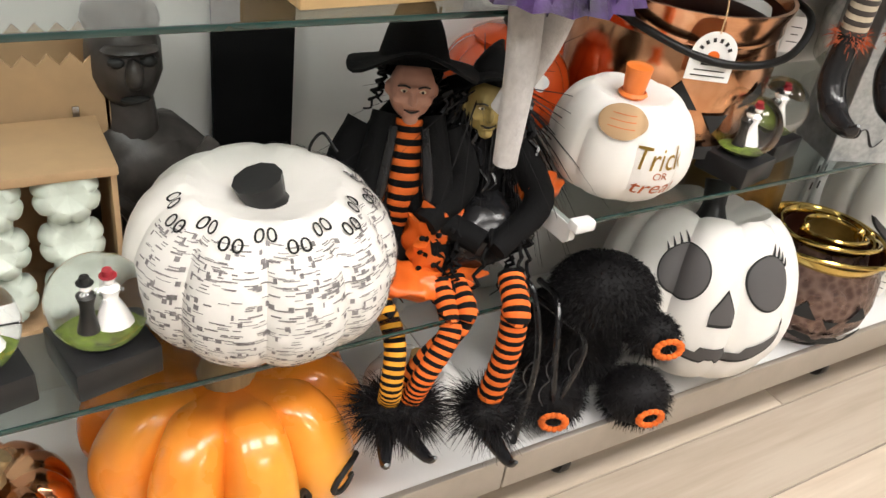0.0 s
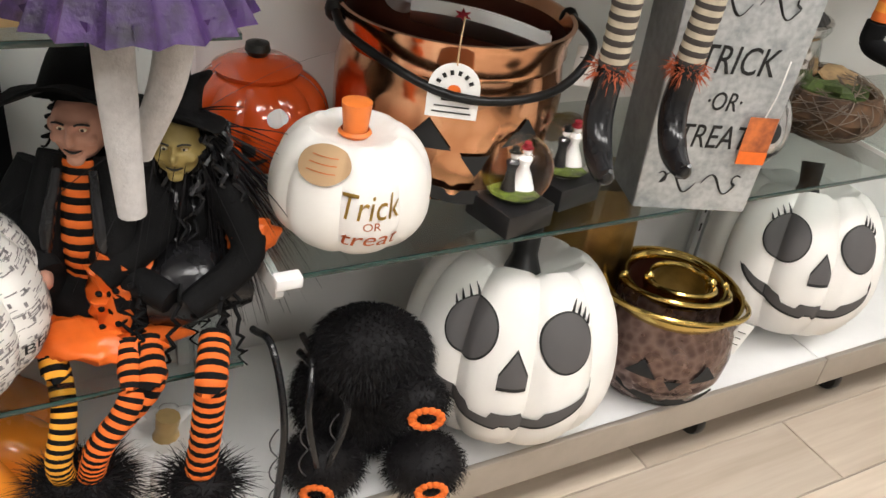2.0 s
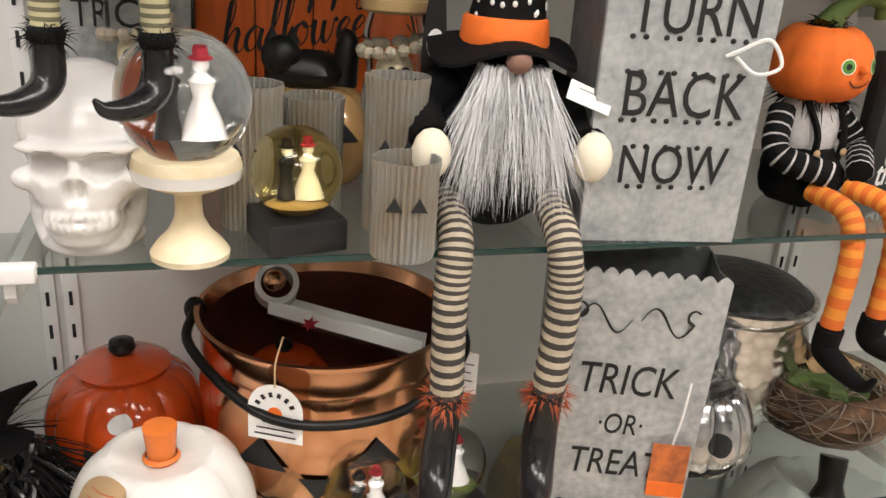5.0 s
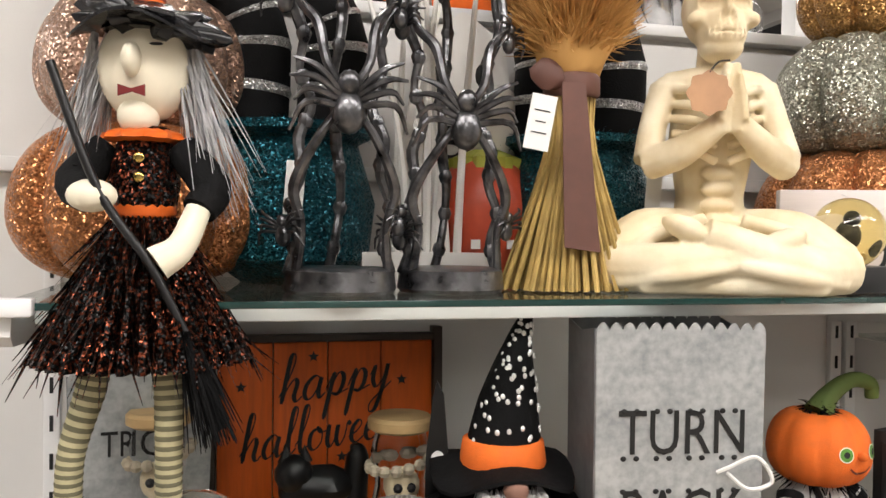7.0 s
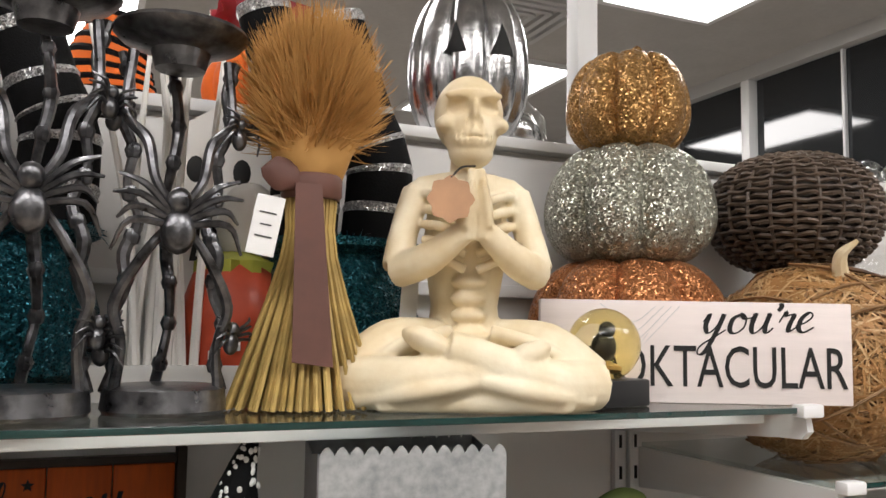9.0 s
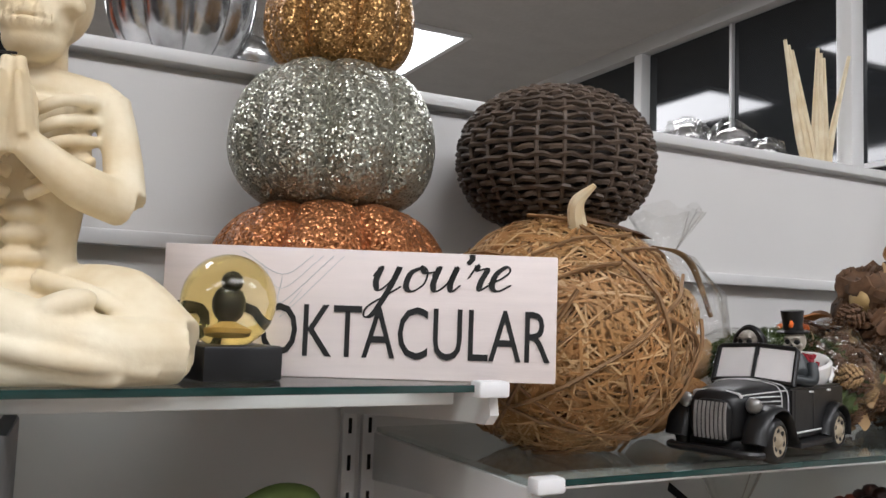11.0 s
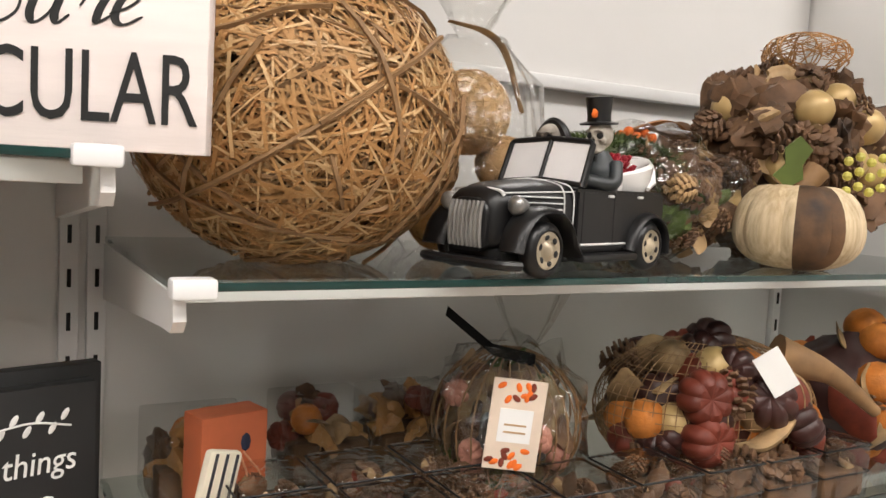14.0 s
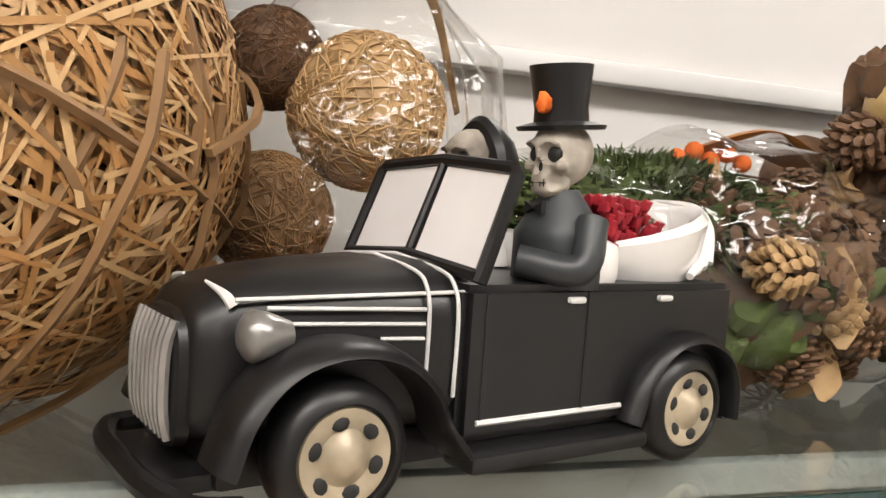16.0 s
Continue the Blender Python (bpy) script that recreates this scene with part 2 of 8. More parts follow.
# ---- materials ----
def mat(name, color, rough=0.5, metal=0.0, vary=0.15, scale=30.0, bump=0.0, bscale=80.0, dark=None, coat=0.0, trans=0.0, ior=1.45, sheen=0.0, spec=0.5, stretch=(1, 1, 1), piece=False):
    m = bpy.data.materials.new(name)
    m.use_nodes = True
    nt = m.node_tree
    b = nt.nodes["Principled BSDF"]
    L = nt.links.new
    tc = nt.nodes.new("ShaderNodeTexCoord")
    mp = nt.nodes.new("ShaderNodeMapping")
    mp.inputs["Scale"].default_value = stretch
    L(tc.outputs["Object"], mp.inputs["Vector"])
    nz = nt.nodes.new("ShaderNodeTexNoise")
    nz.inputs["Scale"].default_value, nz.inputs["Detail"].default_value = scale, 6
    L(mp.outputs[0], nz.inputs["Vector"])
    n2 = nt.nodes.new("ShaderNodeTexNoise")
    n2.inputs["Scale"].default_value, n2.inputs["Detail"].default_value = scale / 6, 3
    L(mp.outputs[0], n2.inputs["Vector"])
    mx = nt.nodes.new("ShaderNodeMath")
    mx.operation = "ADD"
    L(nz.outputs["Fac"], mx.inputs[0])
    L(n2.outputs["Fac"], mx.inputs[1])
    rp = nt.nodes.new("ShaderNodeValToRGB")
    c = np.array(color)
    lo = np.array(dark) if dark is not None else c * (1 - vary * 2)
    rp.color_ramp.elements[0].position, rp.color_ramp.elements[1].position = 0.36, 0.62
    rp.color_ramp.elements[0].color, rp.color_ramp.elements[1].color = (*np.clip(lo, 0, 1), 1), (*np.clip(c, 0, 1), 1)
    hf = nt.nodes.new("ShaderNodeMath")
    hf.operation = "MULTIPLY"
    hf.inputs[1].default_value = 0.5
    L(mx.outputs[0], hf.inputs[0])
    L(hf.outputs[0], rp.inputs[0])
    col = rp.outputs[0]
    if piece:
        oi = nt.nodes.new("ShaderNodeObjectInfo")
        mr = nt.nodes.new("ShaderNodeMapRange")
        mr.inputs["To Min"].default_value, mr.inputs["To Max"].default_value = 0.82, 1.1
        L(oi.outputs["Random"], mr.inputs["Value"])
        hs = nt.nodes.new("ShaderNodeHueSaturation")
        L(col, hs.inputs["Color"])
        L(mr.outputs[0], hs.inputs["Value"])
        col = hs.outputs[0]
    L(col, b.inputs["Base Color"])
    rr = nt.nodes.new("ShaderNodeMapRange")
    rr.inputs["To Min"].default_value, rr.inputs["To Max"].default_value = max(0.02, rough * 0.75), min(1, rough * 1.25)
    L(nz.outputs["Fac"], rr.inputs["Value"])
    L(rr.outputs[0], b.inputs["Roughness"])
    b.inputs["Metallic"].default_value = metal
    b.inputs["Coat Weight"].default_value = coat
    b.inputs["Coat Roughness"].default_value = 0.06
    b.inputs["Transmission Weight"].default_value = trans
    b.inputs["IOR"].default_value = ior
    b.inputs["Sheen Weight"].default_value = sheen
    b.inputs["Specular IOR Level"].default_value = spec
    if bump:
        bn = nt.nodes.new("ShaderNodeTexNoise")
        bn.inputs["Scale"].default_value, bn.inputs["Detail"].default_value = bscale, 4
        L(mp.outputs[0], bn.inputs["Vector"])
        bp = nt.nodes.new("ShaderNodeBump")
        bp.inputs["Strength"].default_value, bp.inputs["Distance"].default_value = min(1, bump), 0.002
        L(bn.outputs["Fac"], bp.inputs["Height"])
        L(bp.outputs[0], b.inputs["Normal"])
    return m


def cells(name, color, low, rough, metal, scale, bump, flip=False, distance=0.003):
    """Cell pattern: hammered metal, or spangles when bump is large and cells small."""
    m = mat(name, color, rough, metal, 0.1)
    nt = m.node_tree
    b = nt.nodes["Principled BSDF"]
    tc = nt.nodes.new("ShaderNodeTexCoord")
    vo = nt.nodes.new("ShaderNodeTexVoronoi")
    vo.inputs["Scale"].default_value = scale
    nt.links.new(tc.outputs["Object"], vo.inputs["Vector"])
    bp = nt.nodes.new("ShaderNodeBump")
    bp.inputs["Strength"].default_value, bp.inputs["Distance"].default_value = bump, distance
    nt.links.new(vo.outputs["Distance"], bp.inputs["Height"])
    bp.invert = flip
    nt.links.new(bp.outputs[0], b.inputs["Normal"])
    rp = nt.nodes.new("ShaderNodeValToRGB")
    rp.color_ramp.elements[0].color, rp.color_ramp.elements[1].color = (*color, 1), (*low, 1)
    rp.color_ramp.elements[0].position, rp.color_ramp.elements[1].position = 0.25, 0.75
    nt.links.new(vo.outputs["Distance"], rp.inputs[0])
    nt.links.new(rp.outputs[0], b.inputs["Base Color"])
    return m


def glitter(name, color, low, scale=420.0, start=0.0):
    """Spangles: each cell faces its own way."""
    m = bpy.data.materials.new(name)
    m.use_nodes = True
    nt = m.node_tree
    b = nt.nodes["Principled BSDF"]
    L = nt.links.new
    tc = nt.nodes.new("ShaderNodeTexCoord")
    vo = nt.nodes.new("ShaderNodeTexVoronoi")
    vo.inputs["Scale"].default_value = scale
    L(tc.outputs["Object"], vo.inputs["Vector"])
    ge = nt.nodes.new("ShaderNodeNewGeometry")
    sub = nt.nodes.new("ShaderNodeVectorMath")
    sub.operation = "SUBTRACT"
    sub.inputs[1].default_value = (0.5, 0.5, 0.5)
    L(vo.outputs["Color"], sub.inputs[0])
    sc = nt.nodes.new("ShaderNodeVectorMath")
    sc.operation = "SCALE"
    sc.inputs["Scale"].default_value = 1.5
    L(sub.outputs[0], sc.inputs[0])
    ad = nt.nodes.new("ShaderNodeVectorMath")
    ad.operation = "ADD"
    L(sc.outputs[0], ad.inputs[0])
    L(ge.outputs["Normal"], ad.inputs[1])
    no = nt.nodes.new("ShaderNodeVectorMath")
    no.operation = "NORMALIZE"
    L(ad.outputs[0], no.inputs[0])
    L(no.outputs[0], b.inputs["Normal"])
    sp = nt.nodes.new("ShaderNodeSeparateColor")
    L(vo.outputs["Color"], sp.inputs[0])
    rp = nt.nodes.new("ShaderNodeValToRGB")
    rp.color_ramp.elements[0].color, rp.color_ramp.elements[1].color = (*low, 1), (*color, 1)
    rp.color_ramp.elements[0].position = start
    L(sp.outputs[0], rp.inputs[0])
    L(rp.outputs[0], b.inputs["Base Color"])
    b.inputs["Metallic"].default_value, b.inputs["Roughness"].default_value = 0.75, 0.28
    return m


def clear(name, tint=(1, 1, 1), gloss=0.12, rough=0.03, crumple=0.0):
    """Thin film or pane: mostly passes light straight, with a mirror gloss."""
    m = bpy.data.materials.new(name)
    m.use_nodes = True
    nt = m.node_tree
    nt.nodes.remove(nt.nodes["Principled BSDF"])
    out = nt.nodes["Material Output"]
    tr = nt.nodes.new("ShaderNodeBsdfTransparent")
    tr.inputs[0].default_value = (*tint, 1)
    gl = nt.nodes.new("ShaderNodeBsdfGlossy")
    gl.inputs["Roughness"].default_value = rough
    lw = nt.nodes.new("ShaderNodeLayerWeight")
    lw.inputs[0].default_value = 0.5
    pw = nt.nodes.new("ShaderNodeMath")
    pw.operation = "POWER"
    pw.inputs[1].default_value = 4.0
    nt.links.new(lw.outputs["Facing"], pw.inputs[0])
    mr = nt.nodes.new("ShaderNodeMath")
    mr.operation = "MULTIPLY_ADD"
    mr.inputs[1].default_value, mr.inputs[2].default_value = 0.8, gloss * 0.5
    mr.use_clamp = True
    nt.links.new(pw.outputs[0], mr.inputs[0])
    mx = nt.nodes.new("ShaderNodeMixShader")
    nt.links.new(mr.outputs[0], mx.inputs[0])
    nt.links.new(tr.outputs[0], mx.inputs[1])
    nt.links.new(gl.outputs[0], mx.inputs[2])
    nt.links.new(mx.outputs[0], out.inputs[0])
    if crumple:
        tc = nt.nodes.new("ShaderNodeTexCoord")
        nz = nt.nodes.new("ShaderNodeTexNoise")
        nz.inputs["Scale"].default_value = 35
        nt.links.new(tc.outputs["Object"], nz.inputs["Vector"])
        bp = nt.nodes.new("ShaderNodeBump")
        bp.inputs["Strength"].default_value, bp.inputs["Distance"].default_value = crumple, 0.02
        nt.links.new(nz.outputs["Fac"], bp.inputs["Height"])
        nt.links.new(bp.outputs[0], gl.inputs["Normal"])
    return m


def solid_glass(name, tint):
    """Water-filled ball."""
    m = bpy.data.materials.new(name)
    m.use_nodes = True
    b = m.node_tree.nodes["Principled BSDF"]
    b.inputs["Base Color"].default_value = (*tint, 1)
    b.inputs["Transmission Weight"].default_value, b.inputs["Roughness"].default_value, b.inputs["IOR"].default_value = 1.0, 0.0, 1.2
    b.inputs["Coat Weight"].default_value = 0.6
    return m


def glow(name, color, strength):
    m = bpy.data.materials.new(name)
    m.use_nodes = True
    b = m.node_tree.nodes["Principled BSDF"]
    b.inputs["Emission Color"].default_value = (*color, 1)
    b.inputs["Emission Strength"].default_value = strength
    return m


WALL = mat("white_laminate", (0.74, 0.73, 0.71), 0.4, vary=0.02, scale=6, bump=0.05, bscale=300)
TRIM = mat("white_trim_paint", (0.78, 0.78, 0.77), 0.35, vary=0.02, scale=10)
STEEL = mat("light_grey_powder_coat", (0.6, 0.6, 0.6), 0.45, 0.2, vary=0.05)
CLIPW = mat("white_plastic", (0.8, 0.8, 0.8), 0.35, vary=0.02)
SLOT = mat("dark_slot", (0.02, 0.02, 0.02), 0.8)
GLASS = clear("shelf_glass", (0.83, 0.865, 0.855), 0.09, 0.01)
GEDGE = mat("green_glass_edge", (0.012, 0.045, 0.04), 0.12, vary=0.2, coat=0.6)
DECK = mat("white_deck", (0.8, 0.8, 0.79), 0.4, vary=0.02)
LIP = mat("champagne_metal_lip", (0.45, 0.41, 0.36), 0.35, 0.6, vary=0.06)
PLANK = mat("pale_oak_plank", (0.62, 0.53, 0.43), 0.42, vary=0.1, scale=16, dark=(0.5, 0.41, 0.32), stretch=(0.25, 4, 4), bump=0.1, piece=True)
CEILM = mat("ceiling_tile", (0.5, 0.49, 0.47), 0.9, vary=0.05, scale=40, bump=0.3, bscale=200)
PAINT = mat("store_wall_paint", (0.55, 0.55, 0.54), 0.8, vary=0.04, scale=4)
DARKGLASS = mat("dark_window_glass", (0.012, 0.014, 0.016), 0.05, vary=0.1, coat=0.5)
BLACK = mat("black_cloth", (0.006, 0.006, 0.0065), 0.9, vary=0.3, scale=90, bump=0.4, bscale=400, spec=0.2)
BLACKP = mat("black_plastic", (0.015, 0.015, 0.016), 0.35, vary=0.2)
BLACKSH = mat("black_satin", (0.02, 0.02, 0.022), 0.22, vary=0.3, scale=30, bump=0.5, bscale=40)
BFUR = mat("black_fur", (0.008, 0.007, 0.008), 0.6, vary=0.3, spec=0.25)
SPARKB = glitter("black_sequin", (0.3, 0.07, 0.03), (0.001, 0.001, 0.001), 520, 0.72)
ORANGE = mat("orange_cloth", (0.85, 0.17, 0.02), 0.8, vary=0.1, scale=60, bump=0.3, bscale=500)
ORANGESAT = mat("orange_satin", (0.8, 0.15, 0.02), 0.3, vary=0.2, scale=20, bump=0.5, bscale=30)
WHITEC = mat("white_ceramic", (0.82, 0.81, 0.79), 0.22, vary=0.03, scale=12, coat=0.5)
WHITEM = mat("white_matte_resin", (0.82, 0.8, 0.76), 0.5, vary=0.04, scale=14, bump=0.08, bscale=60)
CREAM = mat("cream_resin", (0.84, 0.76, 0.57), 0.55, vary=0.08, scale=24, dark=(0.66, 0.52, 0.3), bump=0.6, bscale=45)
CREAMC = mat("cream_felt", (0.82, 0.76, 0.6), 0.85, vary=0.04, scale=50)
PKORANGE = mat("orange_painted_pumpkin", (0.92, 0.4, 0.05), 0.28, vary=0.15, scale=7, dark=(0.8, 0.2, 0.015), coat=0.4)
OJAR = mat("orange_glazed_ceramic", (0.72, 0.09, 0.015), 0.15, vary=0.15, scale=8, coat=0.8)
STEMT = mat("tan_stem", (0.5, 0.38, 0.2), 0.6, vary=0.2, scale=30, stretch=(3, 3, 0.4), bump=0.5, bscale=60)
STEMG = mat("green_felt", (0.13, 0.18, 0.045), 0.85, vary=0.15)
GREYEYE = mat("dark_grey_hollow", (0.09, 0.085, 0.085), 0.7, vary=0.05)
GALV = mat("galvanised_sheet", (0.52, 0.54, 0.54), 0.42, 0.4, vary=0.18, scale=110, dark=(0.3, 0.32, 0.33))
# darker copy of the same sheet: shade on sack sides and backs, painted in
GALVSHADE = mat("galvanised_side_shade", (0.32, 0.33, 0.34), 0.42, 0.7, vary=0.2, scale=60)
COPPER = cells("hammered_copper", (0.78, 0.42, 0.24), (0.6, 0.3, 0.16), 0.18, 1.0, 34, 0.35)
COPPERP = mat("polished_copper", (0.8, 0.42, 0.24), 0.16, 1.0, vary=0.12, scale=20)
# copper darkened for cauldron insides: the shade in the hollow is in the colour
COPPERSHADE = mat("copper_inside_shade", (0.16, 0.05, 0.03), 0.35, 0.6, vary=0.25, scale=10)
BRONZE = cells("hammered_bronze", (0.13, 0.085, 0.075), (0.24, 0.17, 0.15), 0.28, 0.85, 62, 0.5)
BRASS = mat("brass", (0.72, 0.52, 0.16), 0.16, 1.0, vary=0.15, scale=16)
CHROME = cells("hammered_silver", (0.72, 0.7, 0.68), (0.5, 0.49, 0.48), 0.14, 1.0, 55, 0.4)
SILVER = mat("silver_leaf", (0.66, 0.66, 0.66), 0.22, 0.95, vary=0.3, scale=30, bump=0.5, bscale=60)
PEWTER = mat("antique_pewter", (0.24, 0.24, 0.25), 0.3, 0.9, vary=0.4, scale=60, dark=(0.02, 0.02, 0.022), bump=0.3, bscale=120)
IRON = mat("black_iron", (0.02, 0.02, 0.02), 0.4, 0.6, vary=0.2)
GOLDG = glitter("gold_glitter", (0.62, 0.36, 0.13), (0.2, 0.1, 0.03), 480)
SILVG = glitter("champagne_silver_glitter", (0.55, 0.55, 0.46), (0.2, 0.2, 0.16), 480)
COPG = glitter("copper_glitter", (0.7, 0.3, 0.12), (0.26, 0.09, 0.03), 480)
ROSEG = glitter("rose_gold_glitter", (0.7, 0.48, 0.38), (0.3, 0.18, 0.12), 480)
TEALG = glitter("teal_glitter", (0.015, 0.13, 0.17), (0.002, 0.018, 0.025), 520)
SILVTIN = glitter("silver_tinsel", (0.75, 0.75, 0.75), (0.2, 0.2, 0.2), 600)
STRAW = mat("straw", (0.46, 0.23, 0.08), 0.6, vary=0.2, scale=40, dark=(0.36, 0.2, 0.07))
STRAWL = mat("pale_straw", (0.68, 0.44, 0.21), 0.55, vary=0.15, scale=40)
WHEAT = mat("wheat", (0.6, 0.34, 0.11), 0.7, vary=0.2, scale=20, dark=(0.45, 0.23, 0.06))
TWIG = mat("vine_twig", (0.3, 0.17, 0.075), 0.65, vary=0.2, scale=40)
WICKER = mat("dark_wicker", (0.12, 0.085, 0.06), 0.5, vary=0.35, scale=60, dark=(0.04, 0.028, 0.02))
LEATHER = mat("brown_ribbon", (0.13, 0.055, 0.04), 0.6, vary=0.12, scale=60)
KRAFT = mat("kraft_card", (0.5, 0.33, 0.18), 0.75, vary=0.08, scale=30)
WOODL = mat("pale_wood", (0.62, 0.42, 0.2), 0.5, vary=0.12, scale=20, stretch=(1, 4, 4))
PAPER = mat("white_paper", (0.82, 0.82, 0.8), 0.7, vary=0.02)
INK = mat("black_ink", (0.012, 0.012, 0.012), 0.6)
SIGNO = mat("orange_sign_boards", (0.75, 0.13, 0.01), 0.55, vary=0.15, scale=22, stretch=(6, 1, 0.6), bump=0.15)
SIGNW = mat("whitewashed_pink_boards", (0.8, 0.72, 0.69), 0.55, vary=0.05, scale=20, stretch=(0.5, 1, 6), bump=0.1)
SIGNB = mat("chalkboard_black", (0.018, 0.018, 0.018), 0.6, vary=0.15)
CHALK = mat("chalk_white", (0.8, 0.8, 0.78), 0.8, vary=0.04)
GREYLEG = mat("grey_knit", (0.55, 0.53, 0.52), 0.85, vary=0.1, scale=120, bump=0.5, bscale=300)
PURPLE = mat("purple_sequin_net", (0.06, 0.025, 0.12), 0.4, vary=0.4, scale=60, dark=(0.01, 0.005, 0.02), bump=0.5, bscale=150)
SKINP = mat("pink_painted_face", (0.62, 0.33, 0.24), 0.5, vary=0.12, scale=30)
SKING = mat("green_gold_painted_face", (0.4, 0.3, 0.1), 0.5, vary=0.2, scale=30)
GREYH = mat("grey_fibre_hair", (0.55, 0.55, 0.56), 0.45, vary=0.3, scale=60, dark=(0.2, 0.2, 0.21))
WHITEH = mat("white_fibre_hair", (0.85, 0.85, 0.86), 0.5, vary=0.15, scale=60)
STONE = mat("grey_stone_resin", (0.085, 0.074, 0.068), 0.35, vary=0.35, scale=25, dark=(0.012, 0.011, 0.01), bump=0.4, bscale=50)
BURLAP = mat("striped_burlap", (0.55, 0.48, 0.36), 0.85, vary=0.15, scale=80)
LEGG = mat("olive_stripe_cloth", (0.16, 0.15, 0.09), 0.85, vary=0.15, scale=80)
LEGC = mat("sage_stripe_cloth", (0.5, 0.46, 0.28), 0.85, vary=0.12, scale=80)
TINSH = mat("weathered_corrugated_tin", (0.34, 0.36, 0.35), 0.5, 0.5, vary=0.3, scale=24, dark=(0.3, 0.24, 0.17), bump=0.2)
TANCER = mat("tan_crackle_ceramic", (0.5, 0.3, 0.12), 0.25, vary=0.25, scale=14, coat=0.6)
BALLGLASS = solid_glass("globe_glass", (0.98, 0.99, 0.99))
YELLOWGLASS = solid_glass("amber_globe_glass", (0.9, 0.78, 0.36))
FILM = clear("cellophane", (0.95, 0.95, 0.94), 0.1, 0.06, 0.8)
MOSS = mat("green_moss", (0.085, 0.125, 0.03), 0.9, vary=0.35, scale=70, bump=1.0, bscale=120)
CONE = mat("pine_cone", (0.17, 0.09, 0.045), 0.65, vary=0.25, scale=60)
BARK = mat("brown_bark", (0.15, 0.078, 0.036), 0.7, vary=0.42, scale=40, bump=0.8, bscale=60)
TANP = mat("tan_pod", (0.48, 0.31, 0.15), 0.6, vary=0.36, scale=40, bump=0.3)
GOLDP = mat("gold_painted_gourd", (0.55, 0.38, 0.16), 0.4, 0.2, vary=0.15, scale=30)
RUST = mat("rust_red_pod", (0.2, 0.035, 0.016), 0.55, vary=0.25, scale=40)
RED = mat("dried_red_petals", (0.4, 0.015, 0.03), 0.7, vary=0.3, scale=90)
CARBLK = mat("black_painted_resin", (0.01, 0.01, 0.0105), 0.38, vary=0.25, scale=30, bump=0.1, bscale=60)
CARGREY = mat("grey_painted_resin", (0.045, 0.052, 0.055), 0.4, vary=0.25, scale=40)
WHEELM = mat("antique_gold_paint", (0.5, 0.42, 0.3), 0.35, 0.3, vary=0.25, scale=60)
GREENF = mat("grass_green_resin", (0.17, 0.24, 0.03), 0.6, vary=0.45, scale=100)
STEMO = mat("orange_wood_stem", (0.85, 0.22, 0.04), 0.4, vary=0.08)
GOLDTAG = mat("orange_tag_print", (0.6, 0.16, 0.04), 0.5, vary=0.4, scale=60, dark=(0.1, 0.03, 0.02))
REDJAR = mat("pumpkin_figure_red", (0.6, 0.09, 0.04), 0.4, vary=0.15, scale=30)
LIME = mat("lime_green_paint", (0.4, 0.42, 0.06), 0.45, vary=0.1)
MINT = mat("mint_white_wax", (0.6, 0.66, 0.58), 0.5, vary=0.08)
GOLDVASE = mat("gold_leaf_lacquer", (0.4, 0.25, 0.07), 0.3, 0.7, vary=0.4, scale=12, dark=(0.1, 0.05, 0.02))


# ---- the structure ----
YF, YB = 0.70, 1.115
XL, XA, XB, XC = -1.9, 0.66, 1.88, 3.10
DK, AM, AU, BM, BU, BT, CU, CL = 0.215, 0.557, 0.975, 0.675, 1.085, 1.475, 1.38, 1.09


def slab(name, x0, x1, y0, y1, z0, z1, m, label="", kind="structure", bev=0.0, category=""):
    g = moved(box(x1 - x0, y1 - y0, z1 - z0, bev), (x0 + x1) / 2, (y0 + y1) / 2, z0)
    return single(name, [(g, m)], 0, 0, 0, label=label, kind=kind, category=category)


floor = slab("floor", -4, 6, -4, 6, -0.12, -0.004, mat("floor_base", (0.4, 0.34, 0.28), 0.6), "pale oak laminate plank floor of the shop")
slab("ceiling", -4, 6, -4, 6, CEIL, CEIL + 0.1, CEILM, "grey acoustic tile ceiling of the shop")
slab("wall_west", -4.1, -4, -4, 6, 0, CEIL, PAINT, "painted shop wall")
slab("wall_south", -4, 6, -4.1, -4, 0, CEIL, PAINT, "painted shop wall")
slab("wall_north", -4, 6, 6, 6.1, 0, CEIL, PAINT, "painted shop wall")
slab("wall_display", XL, XC, YB, YB + 0.03, 0, 1.85, WALL, "white laminate back panel of the shelving wall")
slab("wall_display_return", XC, XC + 0.03, -0.9, YB + 0.03, 0, 1.85, WALL, "white laminate panel at the inside corner")
slab("trim_upper_panel", XL, XC - 0.003, YB - 0.012, YB - 0.002, 1.63, 1.84, WALL, "white raised upper back panel")
slab("trim_panel_edge", XL, XC - 0.004, YB - 0.026, YB - 0.003, 1.612, 1.632, TRIM, "white trim strip below the upper panel", bev=0.003)
slab("trim_return_panel", XC - 0.012, XC - 0.002, -0.9, YB - 0.03, 1.63, 1.84, WALL, "white raised upper panel at the corner")
slab("trim_return_edge", XC - 0.024, XC - 0.003, -0.9, YB - 0.03, 1.612, 1.632, TRIM, "white trim strip at the corner", bev=0.003)
slab("trim_ledge", XL, XC + 0.10, YB - 0.03, YB + 0.22, 1.85, 1.868, TRIM, "white ledge on top of the back panel", bev=0.003)
slab("trim_ledge_return", XC - 0.03, XC + 0.24, -0.9, YB - 0.032, 1.85, 1.868, TRIM, "white ledge on top of the corner panel", bev=0.003)

